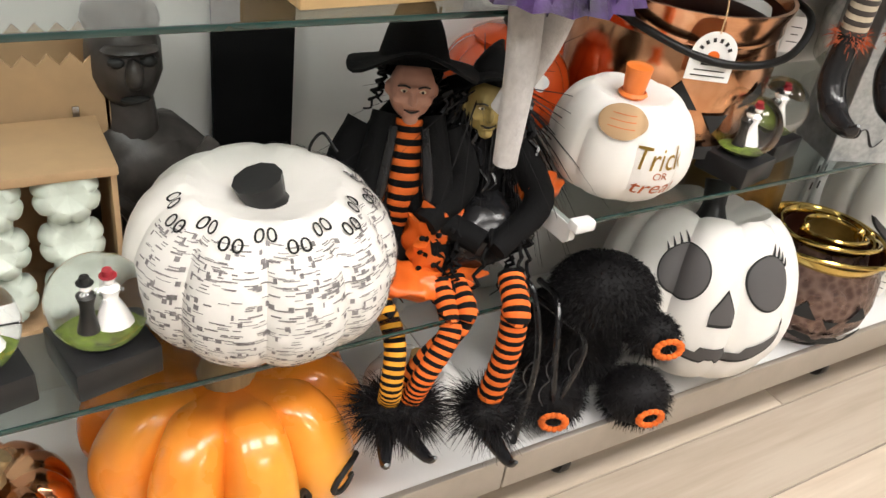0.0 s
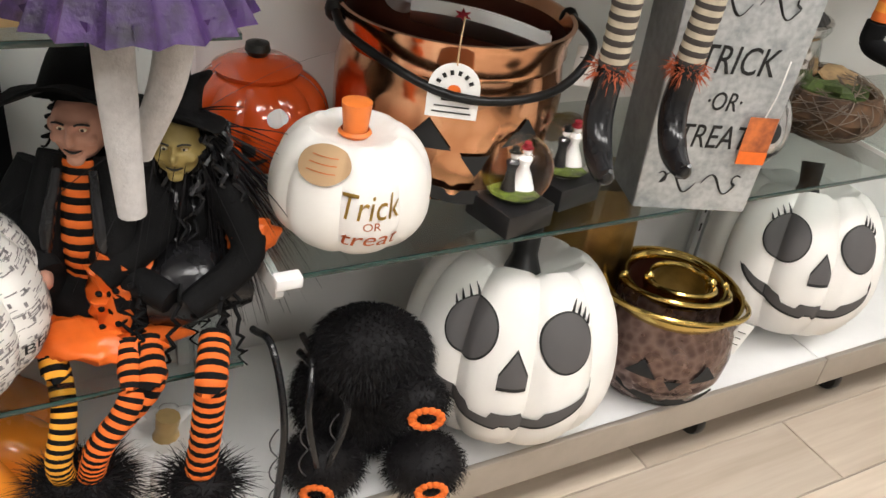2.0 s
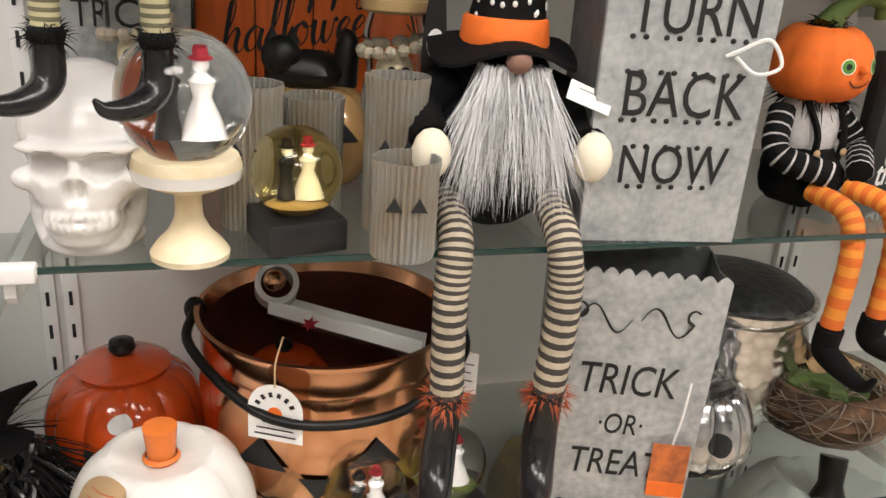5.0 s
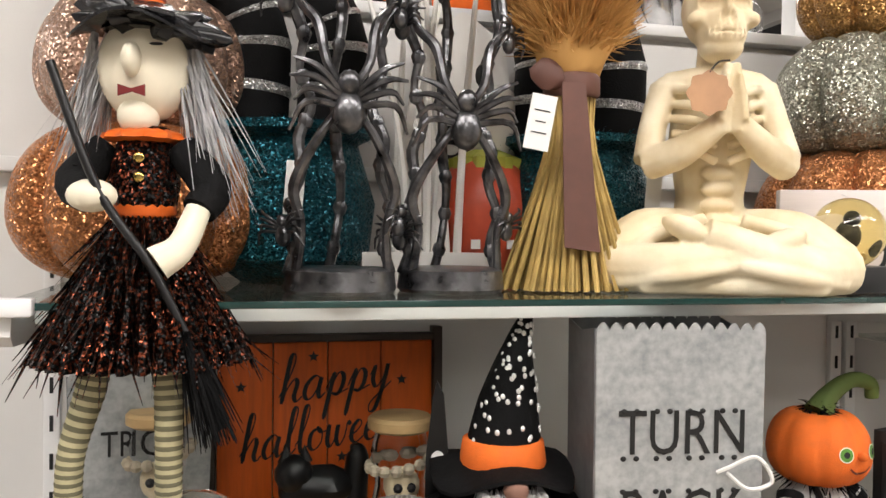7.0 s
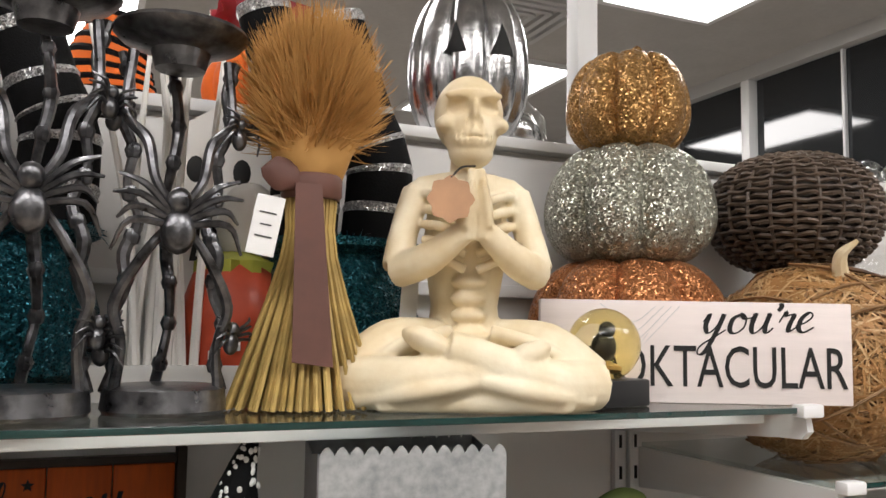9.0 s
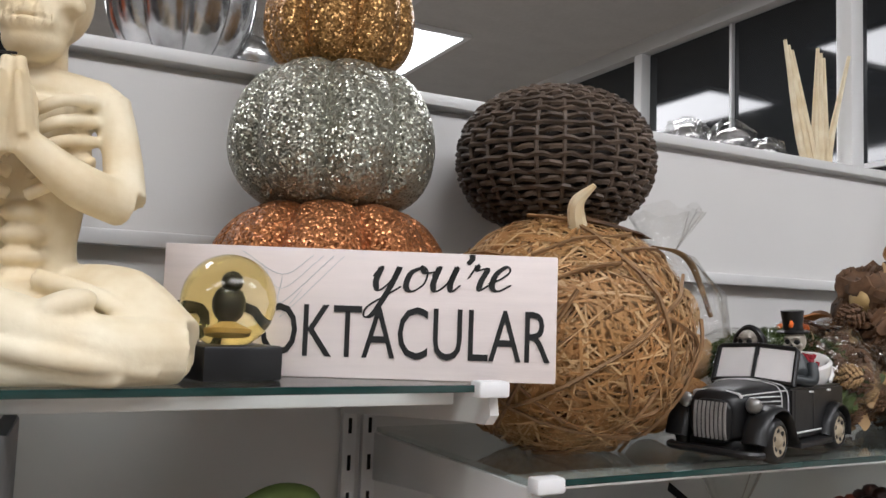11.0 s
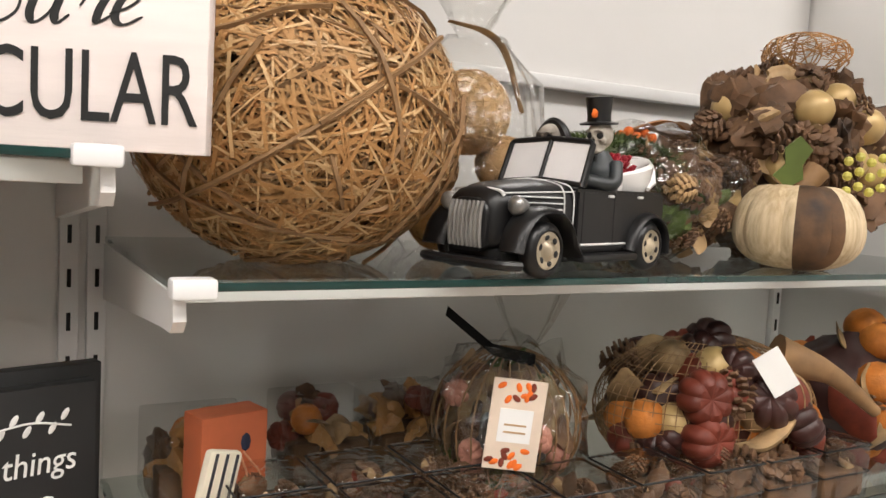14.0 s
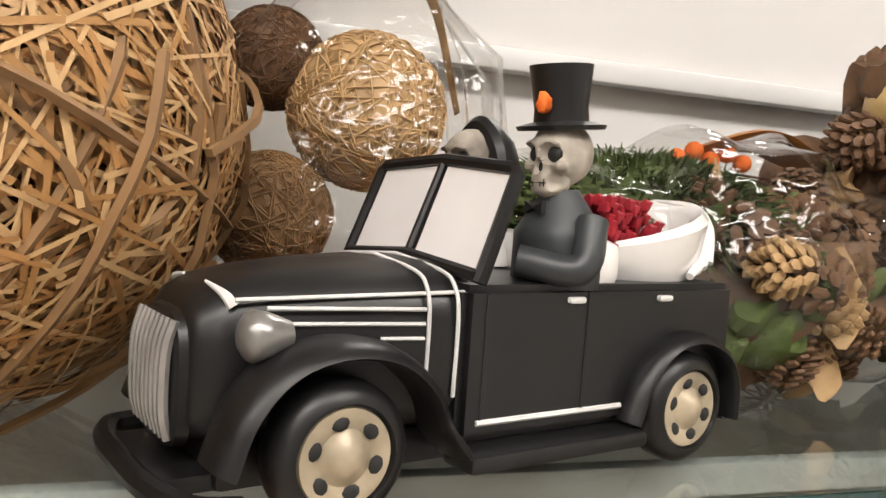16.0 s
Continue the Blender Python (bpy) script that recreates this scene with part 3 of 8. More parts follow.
# window wall of the shop beyond the corner, with mullions and dark panes
WX = 4.25
win = slab("wall_east_sill", WX, WX + 0.12, -4, 6, 0, 1.2, PAINT, "painted wall below the shop windows")
slab("wall_east_head", WX, WX + 0.12, -4, 6, 2.93, CEIL, PAINT, "painted strip above the shop windows")
w1 = thing("window_1", WX, 0, 1.2, label="dark shop window wall with white mullions", category="window", kind="structure")
for i in range(9):
    y = -3.9 + i * 1.2
    part("mullion", moved(box(0.08, 0.06, 1.73, 0.006), 0.04, y, 0), TRIM, w1)
    if i < 8:
        part("pane", moved(box(0.01, 1.13, 1.72), 0.06, y + 0.6, 0.005), DARKGLASS, w1)
        part("glazing_bar", moved(box(0.02, 1.13, 0.02), 0.045, y + 0.6, 0.95), STEEL, w1)
        part("glazing_bar", moved(box(0.02, 0.015, 1.72), 0.042, y + 0.6, 0.004), STEEL, w1)

# slim white posts that rise from the ledge to the ceiling
for x, y in ((1.86, YB + 0.1), (XC + 0.1, 1.3)):
    slab("pillar", x - 0.022, x + 0.022, y - 0.02, y + 0.02, 1.868, CEIL, TRIM, "slim white post between ledge and ceiling", bev=0.003)

LAMPM = glow("lamp_diffuser", (1.0, 0.97, 0.92), 9.0)
for i, (x, y) in enumerate(((3.3, 2.24), (3.15, 4.3), (0.9, 2.24), (0.9, 4.3), (-1.4, 2.24), (0.3, -0.55), (1.9, -0.55), (3.4, -0.55), (-1.4, -0.55), (0.9, -2.4))):
    lm = thing("ceiling_light", x, y, CEIL - 0.002, 90 if y > 1 else 0, label="flat white fluorescent ceiling light panel", category="ceiling light", group="ceiling lights")
    part("frame", merged(*[moved(box(*b), *p) for b, p in (((1.24, 0.03, 0.02), (0, -0.3, -0.02)), ((1.24, 0.03, 0.02), (0, 0.3, -0.02)), ((0.03, 0.57, 0.02), (-0.605, 0, -0.02)), ((0.03, 0.57, 0.02), (0.605, 0, -0.02)))]), TRIM, lm)
    part("diffuser", moved(box(1.17, 0.56, 0.01), 0, 0, -0.014), LAMPM, lm)
    la = bpy.data.lights.new("panel_light", "AREA")
    la.shape, la.size, la.size_y, la.energy, la.color = "RECTANGLE", 1.15, 0.55, LAMP_W, (1.0, 0.935, 0.865)
    ob = new("panel_light", la)
    ob.matrix_basis = pose(x, y, CEIL - 0.03, 0, 0, 90 if y > 1 else 0)
    tagged(ob, kind="structure")
vent = thing("ceiling_vent", 2.75, 3.2, CEIL, label="square grey louvred air vent in the ceiling", category="vent")
for i in range(4):
    s = 0.5 - i * 0.11
    part("slat", merged(*[moved(box(*b), *p) for b, p in (((s, 0.03, 0.02), (0, -s / 2, -0.02)), ((s, 0.03, 0.02), (0, s / 2, -0.02)), ((0.03, s, 0.018), (-s / 2, 0, -0.02)), ((0.03, s, 0.018), (s / 2, 0, -0.02)))]), STEEL, vent)

# slotted uprights
for x in (XL + 0.02, XA - 0.017, XA + 0.013, XB - 0.017, XB + 0.013, XC - 0.02):
    up = thing("upright", x, YB, 0, label="white slotted steel shelf upright on the back panel", category="shelf upright", group="shelf uprights", kind="structure")
    part("channel", moved(box(0.021, 0.012, 1.61, 0.002), 0, -0.0065, 0), TRIM, up)
    part("slot_row", merged(*[moved(box(0.0045, 0.002, 0.021), 0, -0.0131, 0.3 + i * 0.051) for i in range(26)]), SLOT, up)


def glass_shelf(x0, x1, z, front=YF, rail=False, left=True, right=True):
    sh = thing("glass_shelf", x0, front, z, label="clear glass shelf with green edge on white brackets", category="shelf", group="glass shelves")
    w = x1 - x0
    p = part("pane", moved(box(w, YB - 0.02 - front, 0.007), w / 2, (YB - 0.02 - front) / 2, -0.0072), GLASS, sh)
    part("front_edge", moved(box(w, 0.003, 0.007, 0.001), w / 2, -0.002, -0.0072), GEDGE, sh)
    if rail:
        part("rail", moved(box(w - 0.03, 0.012, 0.018, 0.002), w / 2, 0.07, -0.0265), TRIM, sh)
    for ok, x, s in ((left, 0.005, 1), (right, w - 0.005, -1)):
        if ok:
            d = YB - 0.012 - front
            prof = [(0.004, -0.009), (d, -0.009), (d, -0.075), (0.05, -0.042), (0.01, -0.04), (0.0, -0.03)]
            g = [(-0.005, y, z1) for y, z1 in prof] + [(0.005, y, z1) for y, z1 in prof]
            n = len(prof)
            fs = [tuple(range(n - 1, -1, -1)), tuple(range(n, 2 * n))] + [(i, (i + 1) % n, (i + 1) % n + n, i + n) for i in range(n)]
            part("bracket", moved((arr(g), fs), x, 0, 0), TRIM, sh, "white steel bracket")
            part("clip", moved(box(0.034, 0.02, 0.016, 0.003), x + s * 0.008, -0.004, -0.012), CLIPW, sh, "white plastic clip")
    return sh


glass_shelf(XL + 0.03, XA - 0.02, AM, right=False)
glass_shelf(XL + 0.03, XA - 0.02, AU, right=False)
glass_shelf(XA + 0.02, XB - 0.022, BM, right=False)
glass_shelf(XA + 0.02, XB - 0.022, BU, right=False)
glass_shelf(XA + 0.02, XB - 0.022, BT, rail=True)
glass_shelf(XB + 0.02, XC - 0.03, CU, rail=True)
glass_shelf(XB + 0.02, XC - 0.03, CL, rail=True)
glass_shelf(XB + 0.02, XC - 0.03, BM)
for x0, x1 in ((XL, XA), (XA + 0.003, XB), (XB + 0.003, XC)):
    dk = thing("base_deck", x0, YF, 0, label="white base deck with champagne metal front lip on castors", category="base deck", group="base decks")
    w = x1 - x0
    part("top", moved(box(w, YB - YF - 0.004, 0.02), w / 2, (YB - YF) / 2, DK - 0.02), DECK, dk)
    part("lip", moved(box(w, 0.012, 0.075, 0.003), w / 2, -0.008, DK - 0.062), LIP, dk, "brushed champagne metal lip")
    for x in (0.22, w - 0.22):
        for y in (0.09, 0.33):
            c = part("castor", moved(lathe([(0.0, -0.012), (0.034, -0.012), (0.037, -0.008), (0.037, 0.008), (0.034, 0.012), (0, 0.012)], 20), x, y, 0.037, 0, 90), BLACKP, dk, "black castor wheel")
            part("fork", moved(box(0.034, 0.03, 0.07, 0.004), x, y + 0.01, 0.055 + 0.07), BLACKP, c)
            part("stem", moved(lathe([(0.012, 0), (0.012, 0.08)], 10), x, y, 0.115), STEEL, c)


# ---- generic goods ----
def pk_fn(R, H, lobes, depth, dip=0.16, base=0.75):
    def fn(a, p, off=0.0):
        q = 1 - depth * (1 - abs(math.sin(lobes * a / 2))) ** 2
        c, s = math.cos(p), math.sin(p)
        r = (R * q + off) * max(0, c) ** 0.62
        z = H / 2 + (H / 2 + off) * s * (base if s < 0 else 1.0) - dip * H * max(0, 1 - (r / (R * 0.55)) ** 2) * (s > 0)
        return (r * math.cos(a), r * math.sin(a), z + H / 2 * (base - 1))
    return fn


def pumpkin(R, H, lobes=10, depth=0.12, n=None, rows=26, dip=0.16):
    n = n or lobes * 8
    fn = pk_fn(R, H, lobes, depth, dip)
    vs = [fn(2 * math.pi * j / n, -math.pi / 2 + math.pi * i / (rows - 1)) for i in range(rows) for j in range(n)]
    return (arr(vs), grid_faces(rows, n)), fn


def decal(fn, uppers, lowers, us, off=0.0015, rows=5):
    """A patch on a pumpkin: for each angle a strip between two heights."""
    vs = [fn(us[j], lowers[j] + (uppers[j] - lowers[j]) * i / (rows - 1), off) for i in range(rows) for j in range(len(us))]
    return arr(vs), grid_faces(rows, len(us), False)


def onto(fn, g, a0, p0, R, H, off=0.002):
    """Flat lettering in x and z laid on a pumpkin's skin."""
    return arr([fn(a0 + x / R, p0 + z / (H / 2), off) for x, y, z in arr(g[0])]), g[1]


def oval(fn, a0, p0, ra, rp, off=0.0015, m=24):
    us = [a0 + ra * math.sin(-math.pi / 2 + math.pi * j / (m - 1)) for j in range(m)]
    h = [rp * math.cos(-math.pi / 2 + math.pi * j / (m - 1)) for j in range(m)]
    return decal(fn, [p0 + q for q in h], [p0 - q for q in h], us, off)


def stem(h, r0, r1, bend=(0.02, 0), twist=5):
    pts = [(0, 0, 0), (bend[0] * 0.2, bend[1] * 0.2, h * 0.4), (bend[0], bend[1], h)]
    return tube(pts, [r0 * 1.5, r0, r1], 10)


F = -math.pi / 2


def smile(fn, wide, p0, curve, thick, off, teeth=True, m=41):
    us = [F - wide + 2 * wide * j / (m - 1) for j in range(m)]
    lo, hi = [], []
    for j, u in enumerate(us):
        s = (u - F) / wide
        mid = p0 + curve * s * s
        t = thick * max(0.0, 1 - s * s) ** 0.6
        lo.append(mid - t * 0.75)
        up = mid + t * 0.45
        if teeth and abs(abs(s) - 0.28) < 0.12:
            up = mid - t * 0.05
        if teeth and abs(s) < 0.08:
            lo[-1] = mid - t * 0.45
        hi.append(up)
    return decal(fn, hi, lo, us, off)


def white_jack(x, y, rz, label):
    R, H = 0.184, 0.385
    ob = thing("jack_o_lantern", x, y, DK + 0.012, rz, label, "pumpkin", "white jack-o-lanterns", rx=-12)
    g, fn = pumpkin(R, H, 9, 0.10)
    body = part("body", g, WHITEM, ob)
    part("stem", moved(stem(0.075, 0.021, 0.024, (0.0, 0.012)), 0, 0, H * 0.74), CARBLK, ob, "black stem")
    for s in (-1, 1):
        for off, k, m in ((0.0012, 1.07, INK), (0.002, 1.0, GREYEYE)):
            part("eye_rim" if m is INK else "eye", oval(fn, F + s * 0.46, 0.5, 0.25 * k, 0.26 * k, off), m, ob)
        for i in range(4):
            th = 0.55 + 0.26 * i
            a, p, k = F + s * (0.46 + 0.26 * math.cos(th)), 0.5 + 0.275 * math.sin(th), 0.065 + 0.012 * i
            part("eyelash", tube([fn(a, p, 0.002), fn(a + s * k * 0.25, p + k * 0.5, 0.003), fn(a + s * k * 0.75, p + k * 1.2, 0.003)], [0.0026, 0.0018, 0.0005], 5), INK, ob)
    us = [F - 0.13 + 0.26 * j / 16 for j in range(17)]
    for off, k, m in ((0.0012, 0.03, INK), (0.002, 0.0, GREYEYE)):
        part("nose_rim" if m is INK else "nose", decal(fn, [0.16 + (0.13 - abs(u - F)) * 1.75 + k for u in us], [0.08 - k] * 17, us, off), m, ob)
    part("mouth_rim", smile(fn, 0.86, -0.32, 0.42, 0.215, 0.0012), INK, ob)
    part("mouth", smile(fn, 0.82, -0.305, 0.4, 0.18, 0.002), GREYEYE, ob, "dark grey smiling mouth with teeth")
    return ob


def tag(x, y, z, w, h, rz=0, rx=0, ry=0, m=None, label="white paper price tag", bars=3):
    ob = thing("price_tag", x, y, z, rz, label, "tag", rx=rx, ry=ry)
    part("card", moved(box(w, 0.001, h, 0.0004, 1), 0, 0, -h), m or PAPER, ob)
    for i in range(bars):
        part("print_bar", moved(box(w * (0.6 - 0.2 * (i % 2)), 0.0006, h * 0.022), 0, -0.0009, -h * (0.3 + 0.2 * i)), INK, ob)
    return ob


# ---- bay A: left shelves ----
g, fn = pumpkin(0.162, 0.235, 10, 0.07, dip=0.16)
sp = thing("newsprint_pumpkin", 0.28, 0.79, AM, label="large white pumpkin covered in black printed script", category="pumpkin")
part("body", g, WHITEM, sp)
part("stem", moved(stem(0.042, 0.026, 0.03, (-0.01, 0)), 0, 0, 0.158), CARBLK, sp, "black cut stem")
rng = random.Random(4)
bars = []
for i in range(1500):
    a, p = rng.uniform(-3.0, 0.6), rng.uniform(-0.85, 0.95)
    w, h = rng.uniform(0.006, 0.022) / 0.178, rng.choice((0.007, 0.01, 0.014, 0.05))
    if h == 0.05:
        w *= 0.35
    bars.append(decal(fn, [p + h / 2] * 4, [p - h / 2] * 4, [a + w * (j / 3 - 0.5) for j in range(4)], 0.0012, 2))
part("print", merged(*bars), mat("faded_print", (0.3, 0.28, 0.28), 0.6, vary=0.3, scale=200), sp, "rows of unreadable black print", kind="stuff")
num = lettering("00", 0.029, 0.0003)
for i in range(15):
    part("printed_number", onto(fn, num, -3.1 + i * 0.3, 0.92 if i % 2 else 1.02, 0.12, 0.285), INK, sp)
    part("printed_number", onto(fn, num, -3.1 + i * 0.36, -0.86, 0.155, 0.285), INK, sp)
part("printed_word", onto(fn, lettering("BELL", 0.03, 0.0003), -0.45, -0.15, 0.178, 0.285), INK, sp)

g, fn = pumpkin(0.205, 0.262, 10, 0.22)
op = thing("orange_pumpkin", 0.25, 0.855, DK, label="large glossy orange pumpkin with black painted swirls", category="pumpkin")
part("body", g, PKORANGE, op)
part("stem", moved(tube([(0, 0, -0.02), (-0.002, -0.01, 0.05), (-0.02, -0.01, 0.095), (-0.055, -0.02, 0.105), (-0.062, -0.025, 0.085)], [0.045, 0.028, 0.023, 0.02, 0.014], 10), 0, 0, 0.2), STEMT, op, "curled tan stem")
for a, p, s in ((-0.95, -0.02, 1), (-1.35, -0.15, -1), (-2.0, -0.1, 1)):
    pts = [fn(a + s * 0.22 * (1 - t / 14) * math.cos(t * 0.62), p + 0.24 * (1 - t / 14) * math.sin(t * 0.62), 0.002) for t in range(13)]
    part("swirl", tube(pts, [0.005, 0.005, 0.004, 0.002], 6, 3), INK, op)

g, fn = pumpkin(0.088, 0.125, 12, 0.15)
wp = thing("white_pumpkin", 0.565, 0.85, DK, label="small glossy white ceramic pumpkin with gold stem", category="pumpkin")
part("body", g, WHITEC, wp)
part("stem", moved(stem(0.045, 0.016, 0.018, (0.005, 0)), 0, 0, 0.085), GOLDP, wp, "gold stem")

cp = thing("copper_pumpkin", -0.06, 0.84, DK, label="glossy copper mercury glass pumpkin", category="pumpkin")
part("body", pumpkin(0.10, 0.15, 10, 0.1)[0], COPPERP, cp)
part("stem", moved(stem(0.04, 0.013, 0.012), 0, 0, 0.12), STEMT, cp)

# kraft box of mint pumpkins, scalloped crate, bust, banner
kb = thing("pumpkin_box", 0.0, 0.90, AM, label="kraft card box holding small mint white pumpkins", category="box")
part("back", moved(box(0.25, 0.004, 0.2), 0, 0.06, 0), KRAFT, kb)
part("lid", moved(box(0.26, 0.13, 0.012, 0.002), 0, 0, 0.2), KRAFT, kb)
part("base", moved(box(0.25, 0.12, 0.006), 0, 0, 0.0), KRAFT, kb)
for s in (-1, 1):
    part("side", moved(box(0.006, 0.12, 0.194), s * 0.125, 0, 0.006), KRAFT, kb)
mini = pumpkin(0.036, 0.056, 8, 0.12)[0]
for r in range(3):
    for c in range(3):
        m1 = part("mini_pumpkin", moved(mini, -0.08 + c * 0.078, -0.025, 0.045 + r * 0.062, 70), MINT, kb)
        part("stem", moved(lathe([(0.011, 0), (0.009, 0.006), (0, 0.008)], 10), -0.08 + c * 0.078, -0.045, 0.045 + r * 0.062, 80), CARBLK, m1)
tag(-0.03, 0.80, AM + 0.075, 0.05, 0.06)
cr = thing("scalloped_crate", 0.05, 1.03, AM, label="brown paper wrapped crate with zigzag top edge", category="crate")
zig = [(-0.1, 0), (0.1, 0)] + [(0.1 - i * 0.0125, 0.27 + (0.014 if i % 2 else 0)) for i in range(17)]
part("front", moved(plate(zig, 0.004), 0, -0.05, 0), KRAFT, cr, smooth=False)
part("back", moved(plate(zig, 0.004), 0, 0.05, 0), KRAFT, cr, smooth=False)
for s in (-1, 1):
    part("side", moved(box(0.004, 0.1, 0.27), s * 0.097, 0, 0), KRAFT, cr)
part("handle", moved(box(0.008, 0.004, 0.06, 0.001), 0.06, -0.055, 0.16), SILVER, cr)

single("zombie_bust", [
    (moved(ball(0.045, 0.052, 0.064, 24, 0.12, 40), 0, 0, 0.27), STONE), (tube([(0, 0, 0.13), (0, 0, 0.22)], [0.042, 0.03], 12), STONE),
    (moved(ball(0.12, 0.06, 0.09, 24, 0.15, 25), 0, 0, 0.1), STONE), (moved(lathe([(0.07, 0), (0.06, 0.02), (0.04, 0.05)], 20), 0, 0, 0), STONE),
    (moved(ball(0.012, 0.016, 0.02, 10), 0, -0.05, 0.265), STONE), (moved(ball(0.034, 0.02, 0.008, 12), 0, -0.038, 0.292), STONE),
    (moved(ball(0.011, 0.008, 0.007, 10), -0.018, -0.047, 0.28), INK), (moved(ball(0.011, 0.008, 0.007, 10), 0.018, -0.047, 0.28), INK),
    (moved(ball(0.018, 0.008, 0.004, 10), 0, -0.047, 0.232), INK), (moved(ball(0.046, 0.05, 0.03, 16), 0, 0.01, 0.315), CARBLK),
    (tube([(-0.1, -0.02, 0.15), (-0.03, -0.055, 0.1), (0, -0.06, 0.04)], 0.012, 8), STONE), (tube([(0.1, -0.02, 0.15), (0.03, -0.055, 0.1), (0, -0.06, 0.04)], 0.012, 8), STONE),
], 0.175, 1.0, AM, label="grey stone bust of a gaunt zombie", category="bust")
slab("black_banner", 0.305, 0.425, 1.085, 1.092, AM, 0.97, BLACK, "tall black cloth panel against the back wall", kind="", category="panel")
slab("dark_sign", 0.27, 0.62, 0.95, 0.975, AM, AM + 0.1, mat("dark_red_wood", (0.05, 0.015, 0.012), 0.5), "dark wooden block sign under the dolls", kind="", category="sign")


def globe(name, x, y, z, r, base_m, figs, label, glass, ground=None):
    ob = thing(name, x, y, z, 12, label, "snow globe")
    part("base", moved(box(r * 1.75, r * 1.75, r * 0.72, 0.003), 0, 0, 0), base_m, ob)
    gl = part("glass_ball", moved(ball(r, n=36), 0, 0, r * 0.72 + r * 0.9), glass, ob)
    gl.visible_shadow = False
    if ground:
        part("ground", moved(lathe([(0, -0.8 * r), (0.45 * r, -0.78 * r), (0.66 * r, -0.66 * r), (0.45 * r, -0.55 * r), (0, -0.5 * r)], 24), 0, 0, r * 1.62), ground, ob)
    part("figurine", [(moved(s, 0, 0, r * 1.62), m) for s, m in figs(r)], None, ob, "small skeleton bride and groom")
    return ob


def couple(r0):
    out, r = [], r0
    for s, m, wide in ((-1, CARBLK, 0.16), (1, WHITEC, 0.26)):
        x = s * 0.19 * r
        r = r0 * 1.12
        out += [(moved(lathe([(wide * r, -0.45 * r), (wide * 0.7 * r, -0.2 * r), (0.1 * r, 0.0), (0.15 * r, 0.18 * r), (0.06 * r, 0.26 * r)], 12), x, 0, 0), m),
                (moved(ball(0.1 * r, n=10), x, -0.02 * r, 0.36 * r), WHITEC), (moved(lathe([(0.14 * r, 0), (0.09 * r, 0.02 * r), (0.08 * r, 0.13 * r), (0, 0.14 * r)], 10), x, 0, 0.43 * r), CARBLK if s < 0 else RED)]
    return out


def crow(r):
    return [(moved(ball(0.3 * r, 0.28 * r, 0.36 * r, 14), 0, 0, -0.05 * r), CARBLK), (moved(ball(0.2 * r, n=12), 0, -0.1 * r, 0.35 * r), CARBLK), (moved(lathe([(0.4 * r, -0.6 * r), (0.42 * r, -0.5 * r), (0, -0.3 * r)], 16), 0, 0, 0), GOLDP)]


globe("snow_globe", 0.085, 0.765, AM, 0.055, BLACKP, couple, "clear snow globe with bride and groom on black base", BALLGLASS, GREENF)
globe("snow_globe", -0.045, 0.765, AM, 0.055, BLACKP, couple, "clear snow globe with bride and groom on black base", BALLGLASS, GREENF)
globe("snow_globe", 1.03, 0.745, BM, 0.05, BLACKP, couple, "clear snow globe with bride and groom on black base", BALLGLASS, GREENF)
globe("snow_globe", 1.145, 0.79, BM, 0.05, BLACKP, couple, "clear snow globe with bride and groom on black base", BALLGLASS, GREENF)


def hat(r, h, tip, m, band=None, z=0.0, x=0.0, y=0.0):
    prof_brim = lathe([(r * 0.5, 0.008), (r, -0.004), (r, 0.0), (r * 0.5, 0.014)], 28)
    v = arr(prof_brim[0])
    v[:, 2] += 0.14 * r * np.sin(np.arctan2(v[:, 1], v[:, 0]) * 3) * (np.hypot(v[:, 0], v[:, 1]) / r) ** 2
    out = [((v + [x, y, z], prof_brim[1]), m), (tube([(x, y, z), (x + tip[0] * 0.2, y, z + h * 0.4), (x + tip[0] * 0.55, y + tip[1] * 0.5, z + h * 0.75), (x + tip[0], y + tip[1], z + h)], [r * 0.58, r * 0.42, r * 0.2, 0.004], 16), m)]
    if band:
        out.append((moved(lathe([(r * 0.58, 0.004), (r * 0.6, 0.01), (r * 0.56, 0.034), (r * 0.52, 0.036)], 24), x + tip[0] * 0.03, y, z), band))
    return out


